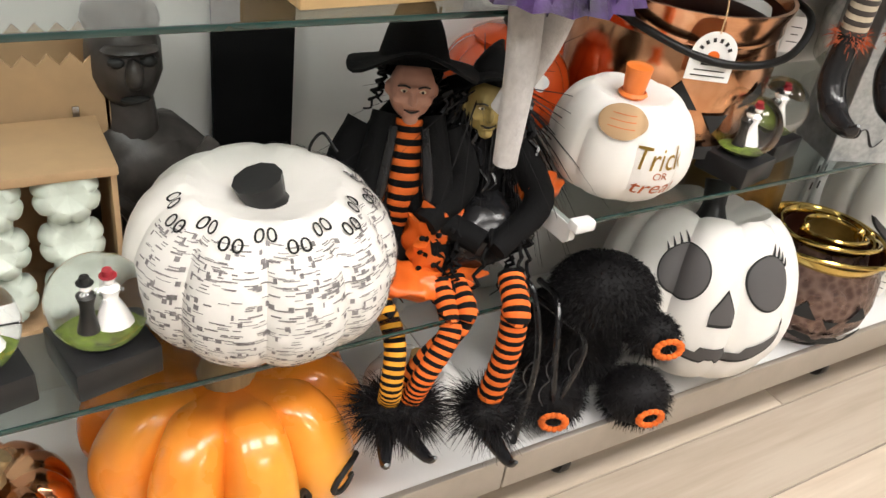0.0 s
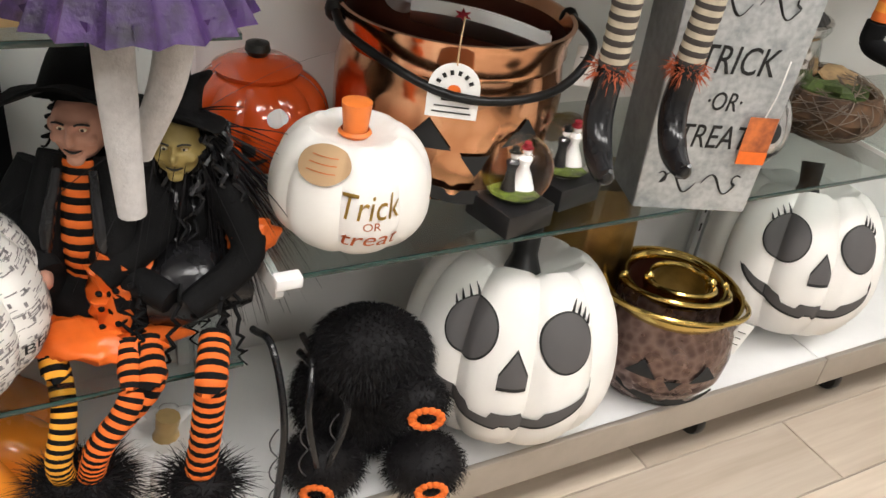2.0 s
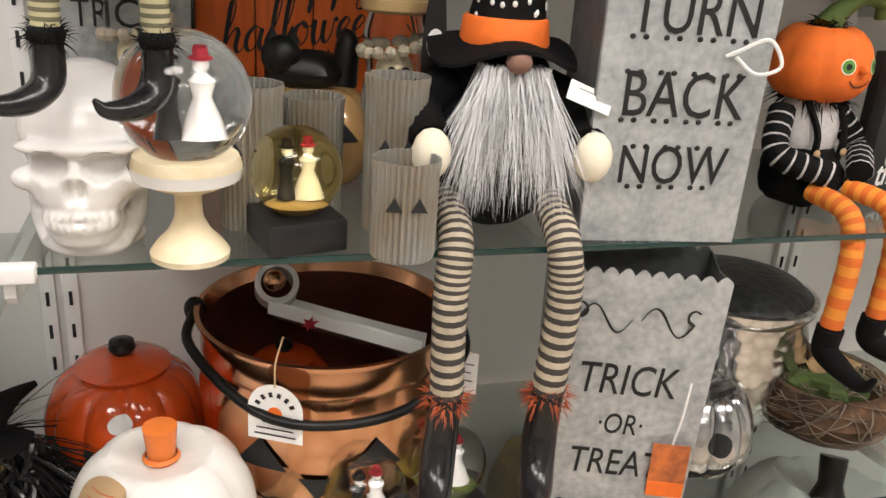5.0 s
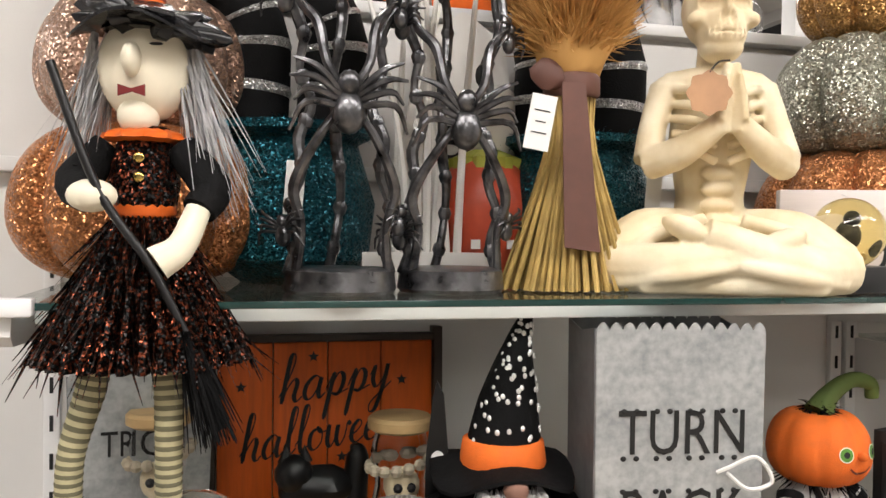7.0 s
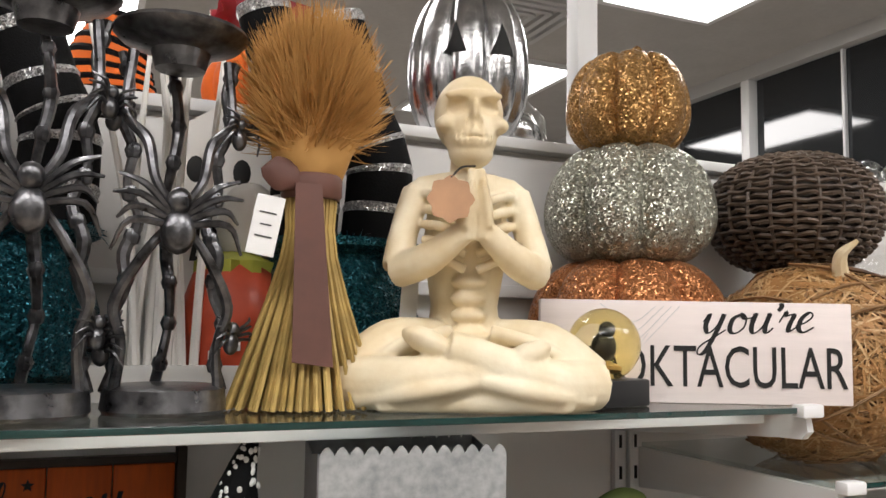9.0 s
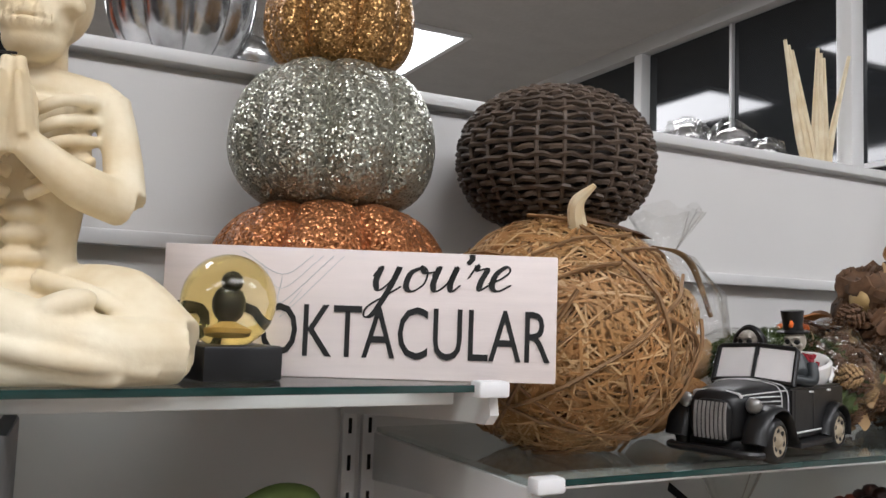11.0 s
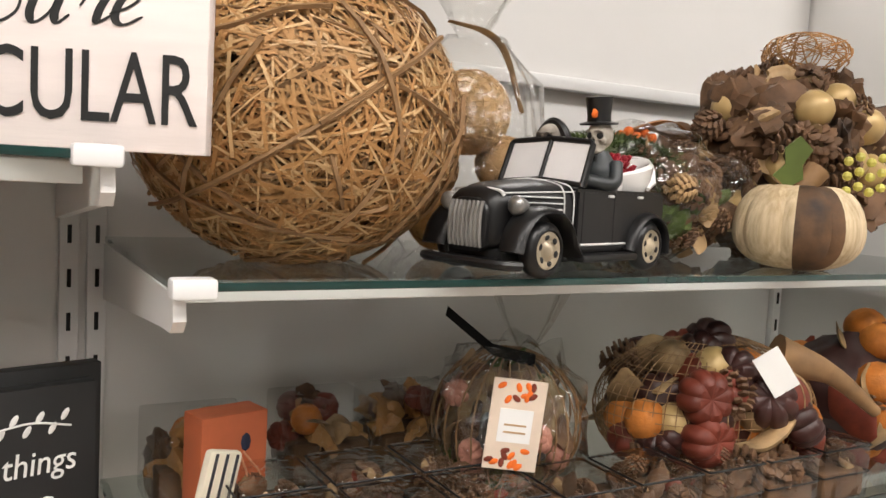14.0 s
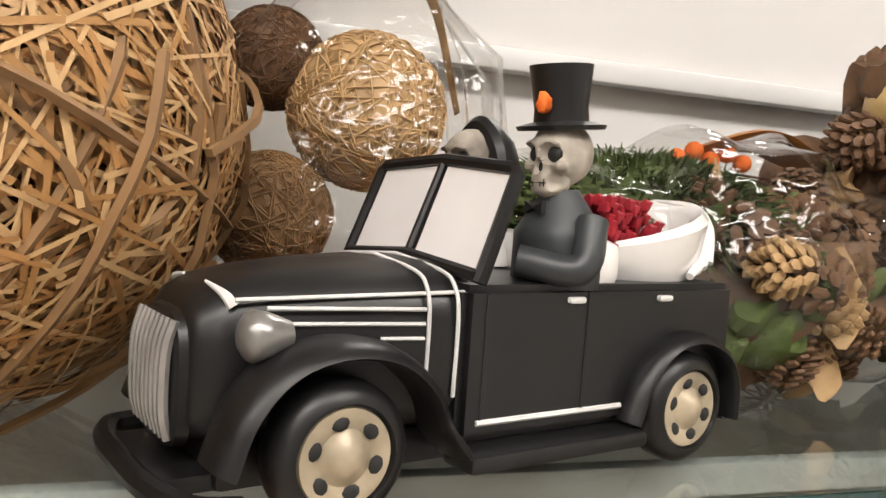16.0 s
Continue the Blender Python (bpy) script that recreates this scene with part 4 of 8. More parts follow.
def face(x, y, z, r, skin):
    """A carved doll's face: brow, cheeks, long nose and chin in one skin, with dark eyes and mouth."""
    g = fused([ball(0.84, 0.9, 1.12, 22), moved(ball(0.15, 0.34, 0.24, 12), 0, -0.92, -0.06), moved(ball(0.1, 0.2, 0.3, 10), 0, -0.88, 0.16), moved(ball(0.3, 0.3, 0.24, 12), 0, -0.62, -0.86), moved(ball(0.6, 0.2, 0.09, 14), 0, -0.74, 0.38),
               moved(ball(0.28, 0.2, 0.22, 12), -0.45, -0.62, -0.16), moved(ball(0.28, 0.2, 0.22, 12), 0.45, -0.62, -0.16), moved(ball(0.34, 0.14, 0.07, 12), 0, -0.82, -0.58), moved(ball(0.12, 0.2, 0.26, 10), -0.86, 0, 0.0), moved(ball(0.12, 0.2, 0.26, 10), 0.86, 0, 0.0)], 0.055, 2)
    for s_ in (-1, 1):
        g = dent(g, (s_ * 0.33, -0.85, 0.2), (0.24, 0.5, 0.15), 0.16)
        g = dent(g, (s_ * 0.5, -0.8, -0.5), (0.2, 0.5, 0.25), 0.12)
    g = dent(g, (0, -0.9, -0.5), (0.36, 0.4, 0.06), 0.12)
    out = [(moved(g, x, y, z, s=r), skin)]
    for s_ in (-1, 1):
        out += [(moved(ball(r * 0.13, r * 0.08, r * 0.06, 10), x + s_ * r * 0.33, y - r * 0.7, z + r * 0.2), CREAMC), (moved(ball(r * 0.06, r * 0.05, r * 0.05, 8), x + s_ * r * 0.33, y - r * 0.755, z + r * 0.2), INK),
                (tube([(x + s_ * r * 0.14, y - r * 0.9, z + r * 0.4), (x + s_ * r * 0.34, y - r * 0.9, z + r * 0.47), (x + s_ * r * 0.56, y - r * 0.74, z + r * 0.38)], r * 0.035, 6), INK)]
    out.append((tube([(x - r * 0.28, y - r * 0.82, z - r * 0.46), (x, y - r * 0.88, z - r * 0.53), (x + r * 0.28, y - r * 0.82, z - r * 0.46)], [r * 0.02, r * 0.05, r * 0.02], 6), INK))
    return out


def curls(roots, fall, spread, r, seed, turns=5):
    """Loose curled locks hanging from the roots."""
    rng = random.Random(seed)
    out = []
    for q in roots:
        ln, ph, dx, dy = fall * rng.uniform(0.6, 1.1), rng.uniform(0, 6.28), spread * rng.uniform(-1, 1), spread * rng.uniform(-1, 0.2)
        out.append(tube([(q[0] + dx * t / 12 + 0.006 * math.sin(ph + t * turns * 0.5), q[1] + dy * t / 12 + 0.006 * math.cos(ph + t * turns * 0.5), q[2] - ln * t / 12) for t in range(13)], [r, r, r * 0.4], 5, 2))
    return merged(*out)


def boot(x, y, z, m, s=1.0, turn=0):
    return [(moved(tube([(0, 0.0, 0.05 * s), (0, 0, 0.015 * s), (0, -0.03 * s, 0.004 * s), (0, -0.085 * s, 0.0), (0, -0.105 * s, 0.022 * s)], [0.021 * s, 0.02 * s, 0.018 * s, 0.011 * s, 0.003], 10), x, y, z, 0, 0, turn), m)]


def puff(x, y, z, r, m, seed, n=260, ln=0.02):
    return [(moved(ball(r, r, r * 0.7, 12), x, y, z), m), (moved(fur(r, r, r * 0.7, n, ln, 0.0009, seed), x, y, z), m)]


# seated wizard doll
p = []
p += face(0, 0, 0.258, 0.036, SKINP) + [(moved(g_, 0, 0.012, 0.283, -24), m_) for g_, m_ in hat(0.086, 0.12, (0.0, 0.03), BLACK)]
p += [(curls([(0.035 * math.sin(i * 0.35 - 1.6), 0.022 + 0.01 * math.cos(i), 0.275) for i in range(10)], 0.07, 0.02, 0.003, 3), BFUR)]
p += striped([(0, 0.0, 0.04), (0, -0.018, 0.13), (0, -0.004, 0.222)], [0.034, 0.034, 0.022], 11, (BLACK, ORANGE), 16)
for s in (-1, 1):
    p += [(tube([(s * 0.03, -0.005, 0.225), (s * 0.043, -0.04, 0.14), (s * 0.055, -0.05, 0.03)], [0.018, 0.024, 0.034], 12), BLACK), (tube([(s * 0.02, -0.03, 0.218), (s * 0.03, -0.058, 0.15), (s * 0.036, -0.062, 0.09)], [0.006, 0.009, 0.004], 8), BLACKSH)]
p += [(moved(ball(0.075, 0.055, 0.1, 20, 0.2, 25), 0, 0.03, 0.12), BLACK), (moved(ball(0.08, 0.07, 0.05, 20, 0.2, 25), 0, 0.0, 0.04), BLACK)]
for s in (-1, 1):
    p += [(tube([(s * 0.055, 0.01, 0.2), (s * 0.08, -0.02, 0.14), (s * 0.03, -0.075, 0.1)], [0.026, 0.025, 0.02], 12), BLACK)]
p += [(moved(ball(0.017, 0.022, 0.014, 10), -0.035, -0.09, 0.1), SKINP), (moved(ball(0.015, 0.02, 0.013, 10), -0.05, -0.08, 0.085), SKINP), (tube([(-0.03, -0.1, 0.1), (-0.11, -0.07, 0.17)], 0.004, 6), CARBLK)]
p += [(tube([(-0.11, -0.07, 0.17), (-0.125, -0.06, 0.19), (-0.11, -0.05, 0.21), (-0.09, -0.06, 0.19)], 0.002, 5), CARBLK)]
p += [(moved(ball(0.1, 0.05, 0.02, 40, 0.55, 55), 0.0, -0.075, 0.018), ORANGESAT)]
p += striped([(-0.03, -0.1, 0.02), (0.0, -0.17, -0.035), (0.0, -0.21, -0.1), (0.0, -0.2, -0.15)], 0.015, 18, (BLACK, mat("amber_stripe", (0.9, 0.4, 0.03), 0.8)), 12)
p += puff(0.0, -0.2, -0.165, 0.036, BFUR, 5, 900, 0.032) + boot(0.0, -0.2, -0.225, BLACKSH, 0.7)
p += striped([(0.06, -0.09, 0.02), (0.075, -0.16, -0.02), (0.045, -0.2, -0.08), (0.03, -0.2, -0.14)], 0.0155, 18, (BLACK, ORANGE), 12)
p += puff(0.03, -0.2, -0.16, 0.034, BFUR, 6, 900, 0.032)
p += [(moved(fur(0.03, 0.02, 0.03, 200, 0.03, 0.0008, 9), -0.03, 0.02, 0.44), BFUR)]
single("wizard_doll", [((np.where(arr(g_[0])[:, 2:] < 0, arr(g_[0]) * [1, 0.92, 0.8], arr(g_[0])), g_[1]), m_) for g_, m_ in p], 0.498, 0.86, AM, -24, "seated wizard doll in black with orange striped legs", "doll", angle=60)

# seated witch doll with green-gold face
p = face(0, 0, 0.235, 0.034, SKING) + [(moved(g_, 0, 0.01, 0.262, -24), m_) for g_, m_ in hat(0.055, 0.06, (0.03, 0.05), BLACK)]
hd = sphere_dirs(1600, 3)
hd[:, 1] = np.abs(hd[:, 1]) * 0.8 + 0.05
p += [(moved(blades(hd * [0.036, 0.03, 0.03], hd * 0.35 + [0, 0, -0.9], 0.16, 0.0016, 0.2, 4, 0.45, 3), 0, 0.008, 0.24), BFUR)]
p += [(curls([(sx * (0.03 + 0.012 * (i % 3)), 0.0 + 0.012 * (i % 4), 0.255) for i in range(22) for sx in (-1, 1)], 0.18, 0.05, 0.0036, 8), BLACKSH)]
p += [(curls([(0.07 * math.cos(i * 0.7), -0.07 + 0.03 * math.sin(i * 0.7), 0.1) for i in range(16)], 0.15, 0.04, 0.0028, 12, 7), BLACK)]
p += [(moved(ball(0.06, 0.05, 0.095, 18, 0.25, 30), 0, 0.02, 0.11), BLACK), (moved(ball(0.085, 0.075, 0.055, 20, 0.35, 30), 0.0, -0.02, 0.06), BLACKSH), (moved(ball(0.034, 0.02, 0.075, 30, 0.7, 60), -0.062, -0.075, 0.06), ORANGESAT), (moved(ball(0.03, 0.02, 0.024, 20, 0.6, 70), 0.09, -0.03, 0.13), ORANGESAT)]
p += [(moved(ball(0.0045, 0.003, 0.0045, 8), -0.062 + 0.022 * math.sin(i * 2.1), -0.096 + 0.006 * math.cos(i), 0.02 + 0.008 * i), BLACK) for i in range(11)]
p += [(tube([(-0.05, 0, 0.18), (-0.08, -0.05, 0.11), (0.0, -0.1, 0.08)], [0.024, 0.022, 0.018], 12), BLACK), (tube([(0.05, 0, 0.18), (0.085, -0.05, 0.12), (0.02, -0.1, 0.07)], [0.024, 0.022, 0.018], 12), BLACK)]
p += striped([(-0.03, -0.1, 0.02), (-0.02, -0.16, -0.01), (-0.07, -0.18, -0.09), (-0.1, -0.18, -0.16)], 0.0165, 14, (BLACK, ORANGE), 12)
p += striped([(0.05, -0.1, 0.03), (0.05, -0.16, 0.0), (0.045, -0.18, -0.07), (0.035, -0.18, -0.17)], 0.019, 15, (BLACK, ORANGE), 12)
p += puff(-0.1, -0.18, -0.19, 0.04, BFUR, 7, 1000, 0.034) + puff(0.035, -0.18, -0.2, 0.042, BFUR, 8, 1000, 0.034) + boot(0.04, -0.18, -0.26, BLACKSH, 0.8, 20) + boot(-0.09, -0.18, -0.25, BLACKSH, 0.8, 30)
single("witch_doll", [((np.where(arr(g_[0])[:, 2:] < 0, arr(g_[0]) * [1, 0.92, 0.82], arr(g_[0])), g_[1]), m_) for g_, m_ in p], 0.60, 0.835, AM, -20, "seated witch doll with gold face and orange striped legs", "doll", angle=60)

# upper shelf of bay A: wooden box and hanging purple doll
wb = thing("wooden_box", 0.375, 0.80, AU, 4, "pale wooden box on the glass shelf", "box")
for a, b in (((0.19, 0.01, 0.08), (0, -0.07, 0)), ((0.19, 0.01, 0.08), (0, 0.07, 0)), ((0.01, 0.13, 0.08), (-0.09, 0, 0)), ((0.01, 0.13, 0.08), (0.09, 0, 0)), ((0.17, 0.13, 0.008), (0, 0, 0))):
    part("board", moved(box(*a, 0.002), *b), WOODL, wb)
p = [(moved(lathe([(0.03, 0.2), (0.045, 0.12), (0.085, 0.045), (0.112, 0.0), (0.109, 0.0), (0.075, 0.045)], 36, 18, 0.12, False), 0, 0, 0.03), PURPLE), (moved(ball(0.045, 0.04, 0.07, 16), 0, 0, 0.24), BLACK), (moved(ball(0.04, n=16), 0, 0, 0.34), CREAMC)]
p += [(moved(blades([(0.095 * math.cos(i * 0.13), 0.095 * math.sin(i * 0.13), 0.045) for i in range(49)], [(0, 0, -1)] * 49, 0.016, 0.004, 0, 2, 0.3, 4), 0, 0, 0), PURPLE)]
p += [(tube([(-0.02, 0, 0.05), (-0.022, -0.02, -0.05), (-0.018, -0.02, -0.17)], [0.02, 0.018, 0.014], 14), GREYLEG), (tube([(0.04, 0, 0.05), (0.03, 0.01, -0.04), (0.0, 0.03, -0.13)], [0.02, 0.018, 0.014], 14), GREYLEG)]
single("purple_doll", p, 0.54, 0.69, AU, 0, "doll in purple net skirt with grey knit legs", "doll", angle=60)


# ---- bay B, base deck ----
white_jack(1.115, 0.785, -32, "white grinning jack-o-lantern with grey eyes and lashes")
white_jack(1.86, 0.84, -32, "white grinning jack-o-lantern beside the nested cauldrons")


def bail(r, z, drop, m, t=0.004, tilt=0):
    """A hoop handle lying round a rim."""
    pts = [(r * math.cos(a), r * math.sin(a) * math.cos(radians(tilt)) - 0.01, z - drop * math.sin(a) ** 2 + r * math.sin(-a) * math.sin(radians(tilt))) for a in [math.pi + math.pi * i / 12 for i in range(13)]]
    return tube(pts, t, 8, 3)


def cauldron(name, x, y, z, R, H, m, inner, rim_m, label, rz=-28, handle=None, facecut=False):
    ob = thing(name, x, y, z, rz, label, "cauldron")
    prof = [(R * 0.45, 0), (R * 0.75, H * 0.06), (R * 0.97, H * 0.3), (R, H * 0.5), (R * 0.95, H * 0.74), (R * 0.87, H * 0.87), (R * 0.87, H * 0.93)]
    part("body", lathe([(0, 0.001)] + prof, 48, cap=False), m, ob)
    part("rim", lathe([(R * 0.87, H * 0.9), (R * 0.93, H * 0.97), (R * 0.94, H), (R * 0.9, H), (R * 0.84, H * 0.93), (R * 0.84, H * 0.9)], 48, cap=False), rim_m, ob, "flared metal rim")
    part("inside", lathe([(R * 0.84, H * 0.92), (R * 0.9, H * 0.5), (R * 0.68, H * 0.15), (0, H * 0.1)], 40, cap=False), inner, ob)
    if handle:
        part("handle", bail(R * 0.98, H * 0.93, 0.0, handle, 0.005, 14), handle, ob, "hoop handle")
        for s in (-1, 1):
            part("lug", moved(ball(0.011, 0.009, 0.016, 10), s * R * 0.95, 0, H * 0.9), handle, ob)
    if facecut:
        def skin(a, p, off=0.0):
            r = R * (1.0 - 0.1 * p * p) + off
            return (r * math.cos(a), r * math.sin(a), H * (0.46 + 0.4 * p))
        for s in (-1, 1):
            us = [F + s * 0.42 + 0.2 * (j / 8 - 0.5) * 2 for j in range(9)]
            part("eye", decal(skin, [0.0 + 0.4 * (1 - abs(j / 4 - 1)) for j in range(9)], [-0.02] * 9, us, 0.003), SLOT, ob)
        us = [F + 0.12 * (j / 8 - 0.5) * 2 for j in range(9)]
        part("nose", decal(skin, [0.0] * 9, [-0.25 * (1 - abs(j / 4 - 1)) for j in range(9)], us, 0.003), SLOT, ob)
        us = [F + 0.7 * (j / 20 - 0.5) * 2 for j in range(21)]
        part("mouth", decal(skin, [-0.5 + 0.2 * abs(j / 10 - 1) ** 2 - (0.1 if j % 6 in (2, 3) else 0) for j in range(21)], [-0.72 + 0.3 * abs(j / 10 - 1) ** 2 for j in range(21)], us, 0.003), SLOT, ob)
    return ob


cauldron("bronze_cauldron", 1.475, 0.80, DK, 0.14, 0.215, BRONZE, COPPERSHADE, BRASS, "hammered dark bronze cauldron with brass rim and handle", handle=BRASS, facecut=True)
cauldron("brass_cauldron", 1.475, 0.80, DK + 0.1, 0.1, 0.13, BRONZE, COPPERSHADE, BRASS, "dark cauldron with brass rim nested inside another", handle=BRASS)
# pot lining: a rougher, darker brass that paints the shade inside it
cauldron("brass_pot", 1.478, 0.79, DK + 0.15, 0.062, 0.085, BRASS, mat("dull_brass_inside_shade", (0.42, 0.29, 0.09), 0.35, 0.8, vary=0.25), BRASS, "small polished brass pot nested in the cauldrons", handle=BRASS)
tag(1.56, 0.68, DK + 0.19, 0.028, 0.07, -30, 0, 15)

# black furry cat
bd = [(moved(ball(0.085, 0.08, 0.11, 24), 0, 0, 0.12), BFUR), (moved(fur(0.085, 0.08, 0.11, 9000, 0.011, 0.0009, 2, 0.8), 0, 0, 0.12), BFUR), (moved(ball(0.075, 0.07, 0.07, 20), 0.02, -0.06, 0.285), BFUR), (moved(fur(0.075, 0.07, 0.07, 7000, 0.011, 0.0009, 4, 0.8), 0.02, -0.06, 0.285), BFUR)]
for x, y, z, r, sd in ((-0.03, -0.1, 0.06, 0.055, 11), (0.11, -0.08, 0.06, 0.055, 12), (0.085, -0.12, 0.25, 0.038, 13)):
    bd += [(moved(ball(r, r, r, 18), x, y, z), BFUR), (moved(fur(r, r, r, 2000, 0.01, 0.0008, sd, 0.6), x, y, z), BFUR)]
for x, y, z, rz_ in ((-0.03, -0.166, 0.062, 0), (0.122, -0.142, 0.066, 15), (0.098, -0.17, 0.262, 10)):
    for i in range(14):
        a = i * 2 * math.pi / 14
        bd.append((moved(ball(0.0062, 0.005, 0.0062, 8, 0.3, 300), x + 0.018 * math.cos(a), y + 0.004 * math.cos(a) * rz_ / 15, z + 0.018 * math.sin(a)), ORANGE))
single("plush_cat", [(moved(g_, s=(1.12, 1.0, 0.9)), m_) for g_, m_ in bd], 0.855, 0.825, DK, -28, "black shaggy plush cat with orange flower eyes and paws", "plush toy", angle=60)
for i in range(3):
    x = 0.69 + i * 0.045
    k = (0.0, 0.03, -0.02)[i]
    pts = [(k, 0, 0.3 - 0.03 * i), (k * 0.5 + 0.01, -0.06, 0.31 - 0.04 * i), (0.015 - k * 0.3, -0.105, 0.2), (k, -0.115, 0.03 + 0.02 * i)]
    st = single("twisted_stick", [(tube(pts, 0.0055, 8, 8), BLACKSH)] + [(tube([(0.006 * math.cos(t * 1.3), -0.106 + 0.0045 * math.sin(t * 1.3), 0.2 - t * 0.012) for t in range(14)], 0.0012, 5, 2), PEWTER)], x, 0.83, DK - 0.02, label="black twisted ribbon cane with silver thread", category="cane", group="ribbon canes")
gv = thing("gold_vase", 1.40, 1.0, DK, label="tall gold lacquered jack-o-lantern vase at the back", category="vase")
part("body", lathe([(0.07, 0), (0.1, 0.05), (0.11, 0.18), (0.1, 0.32), (0.085, 0.36), (0.08, 0.36)], 36, 10, 0.08), GOLDVASE, gv)
cs = thing("corn_bundle", 2.03, 0.85, DK, label="bundle of dried brown corn with pale husks", category="corn bundle")
part("corn", merged(*[moved(ball(0.035, 0.035, 0.09, 14, 0.08, 60), 0.03 * i - 0.03, 0.02 * i, 0.17, 10 * i - 10, 8) for i in range(3)]), BARK, cs)
part("husk", blades([(0.0, 0, 0.1)] * 120, [(0.1, -0.1, -1)] * 120, 0.1, 0.004, 0, 3, 0.4, 6), STRAWL, cs, kind="stuff")

# ---- bay B, second shelf ----
for x, y, s, lb in ((0.745, 1.0, 1.0, "glossy orange ceramic pumpkin jar with dark knob lid"), (0.965, 1.05, 0.75, "glossy dark orange ceramic pumpkin jar at the back")):
    oj = thing("pumpkin_jar", x, y, BM, -20, lb, "jar", "pumpkin jars")
    g, fn = pumpkin(0.105 * s, 0.165 * s, 11, 0.07, dip=0.05)
    part("body", g, OJAR, oj)
    part("lid", moved(lathe([(0.06 * s, 0), (0.062 * s, 0.006), (0.04 * s, 0.018 * s), (0.0, 0.022 * s)], 32), 0, 0, 0.138 * s), OJAR, oj)
    part("knob", moved(lathe([(0.01 * s, 0), (0.018 * s, 0.012 * s), (0.016 * s, 0.022 * s), (0, 0.026 * s)], 16), 0, 0, 0.155 * s), CARBLK, oj, "dark knob")
    part("sticker", oval(fn, F + 0.35, 0.55, 0.16, 0.16, 0.001), PAPER, oj, "white price sticker")
    for sx in (-1, 1):
        part("eye", oval(fn, F - 0.3 + sx * 0.25, 0.0, 0.1, 0.14, 0.001), SLOT, oj)
    part("mouth", decal(fn, [-0.3 + 0.2 * abs(j / 10 - 1) ** 2 - (0.06 if j % 6 in (2, 3) else 0) for j in range(21)], [-0.5 + 0.3 * abs(j / 10 - 1) ** 2 for j in range(21)], [F - 0.3 + 0.5 * (j / 10 - 1) for j in range(21)], 0.001), SLOT, oj, "cut grin")

cc = thing("copper_cauldron", 1.01, 0.93, BM, -12, "large hammered copper jack-o-lantern cauldron with black iron handle", "cauldron")
cc.scale = (1.07, 1.07, 1.02)
R, H = 0.158, 0.24
part("body", lathe([(R * 0.6, 0), (R * 0.9, 0.015), (R * 0.98, H * 0.25), (R * 0.99, H * 0.6), (R * 0.94, H * 0.8)], 64, cap=False), COPPER, cc)
part("band", lathe([(R * 0.94, H * 0.79), (R * 0.97, H * 0.83), (R * 0.96, H * 0.9), (R * 1.0, H * 0.97), (R * 1.01, H), (R * 0.97, H), (R * 0.93, H * 0.93)], 64, cap=False), COPPERP, cc, "smooth polished copper rim")
part("inside", lathe([(R * 0.97, H * 0.995), (R * 0.92, H * 0.9), (R * 0.9, H * 0.3), (0, H * 0.1)], 48, cap=False), COPPERSHADE, cc)
part("handle", tube([(-R * 1.03, 0, H * 0.95), (-R * 0.95, -R * 0.5, H * 0.9), (-R * 0.3, -R * 1.08, H * 0.76), (R * 0.5, -R * 1.0, H * 0.76), (R * 1.0, -R * 0.6, H * 0.92), (R * 1.03, 0, H * 0.98)], 0.006, 10), IRON, cc, "black iron hoop handle")
for s in (-1, 1):
    part("lug", moved(ball(0.014, 0.012, 0.018, 12), s * R * 1.02, 0, H * 0.95), IRON, cc)


def cskin(a, p, off=0.0):
    r = R * (0.99 - 0.02 * p * p) + off
    return (r * math.cos(a), r * math.sin(a), H * (0.42 + 0.4 * p))


for s in (-1, 1):
    part("eye", decal(cskin, [0.42 * (1 - abs(j / 4 - 1)) for j in range(9)], [-0.01] * 9, [F + s * 0.42 + 0.2 * (j / 4 - 1) for j in range(9)], 0.003), SLOT, cc)
part("nose", decal(cskin, [-0.08] * 9, [-0.08 - 0.32 * (1 - abs(j / 4 - 1)) for j in range(9)], [F + 0.14 * (j / 4 - 1) for j in range(9)], 0.003), SLOT, cc)
part("mouth", decal(cskin, [-0.62 + 0.16 * abs(j / 12 - 1) ** 2 - (0.09 if j % 6 in (2, 3) else 0) for j in range(25)], [-0.85 + 0.25 * abs(j / 12 - 1) ** 2 for j in range(25)], [F + 0.55 * (j / 12 - 1) for j in range(25)], 0.003), SLOT, cc, "cut jagged grin")
spn = thing("spoon_rest", 1.0, 0.9, BM + 0.195, -28, "white ceramic spoon rest with leaf print lying in the cauldron", "spoon rest", rx=-30)
sheet = []
for i in range(15):
    t = i / 14
    x = -0.07 + 0.2 * t
    w = 0.012 + 0.058 * math.sin(math.pi * min(1, 0.16 + 0.84 * t)) ** 0.8
    sheet.append([(x, -w, 0.03 + 0.02 * (1 - t) - 0.004 * t), (x, -w * 0.9, 0.012 + 0.022 * (1 - t)), (x, 0, 0.004 + 0.026 * (1 - t)), (x, w * 0.9, 0.012 + 0.03 * (1 - t)), (x, w, 0.042 + 0.02 * (1 - t)),
                  (x, w * 0.93, 0.043 + 0.02 * (1 - t)), (x, w * 0.84, 0.017 + 0.03 * (1 - t)), (x, 0, 0.009 + 0.026 * (1 - t)), (x, -w * 0.84, 0.017 + 0.022 * (1 - t)), (x, -w * 0.93, 0.031 + 0.02 * (1 - t))])
part("tray", section_loft(sheet), WHITEC, spn, "leaf-shaped white tray with turned-up sides")
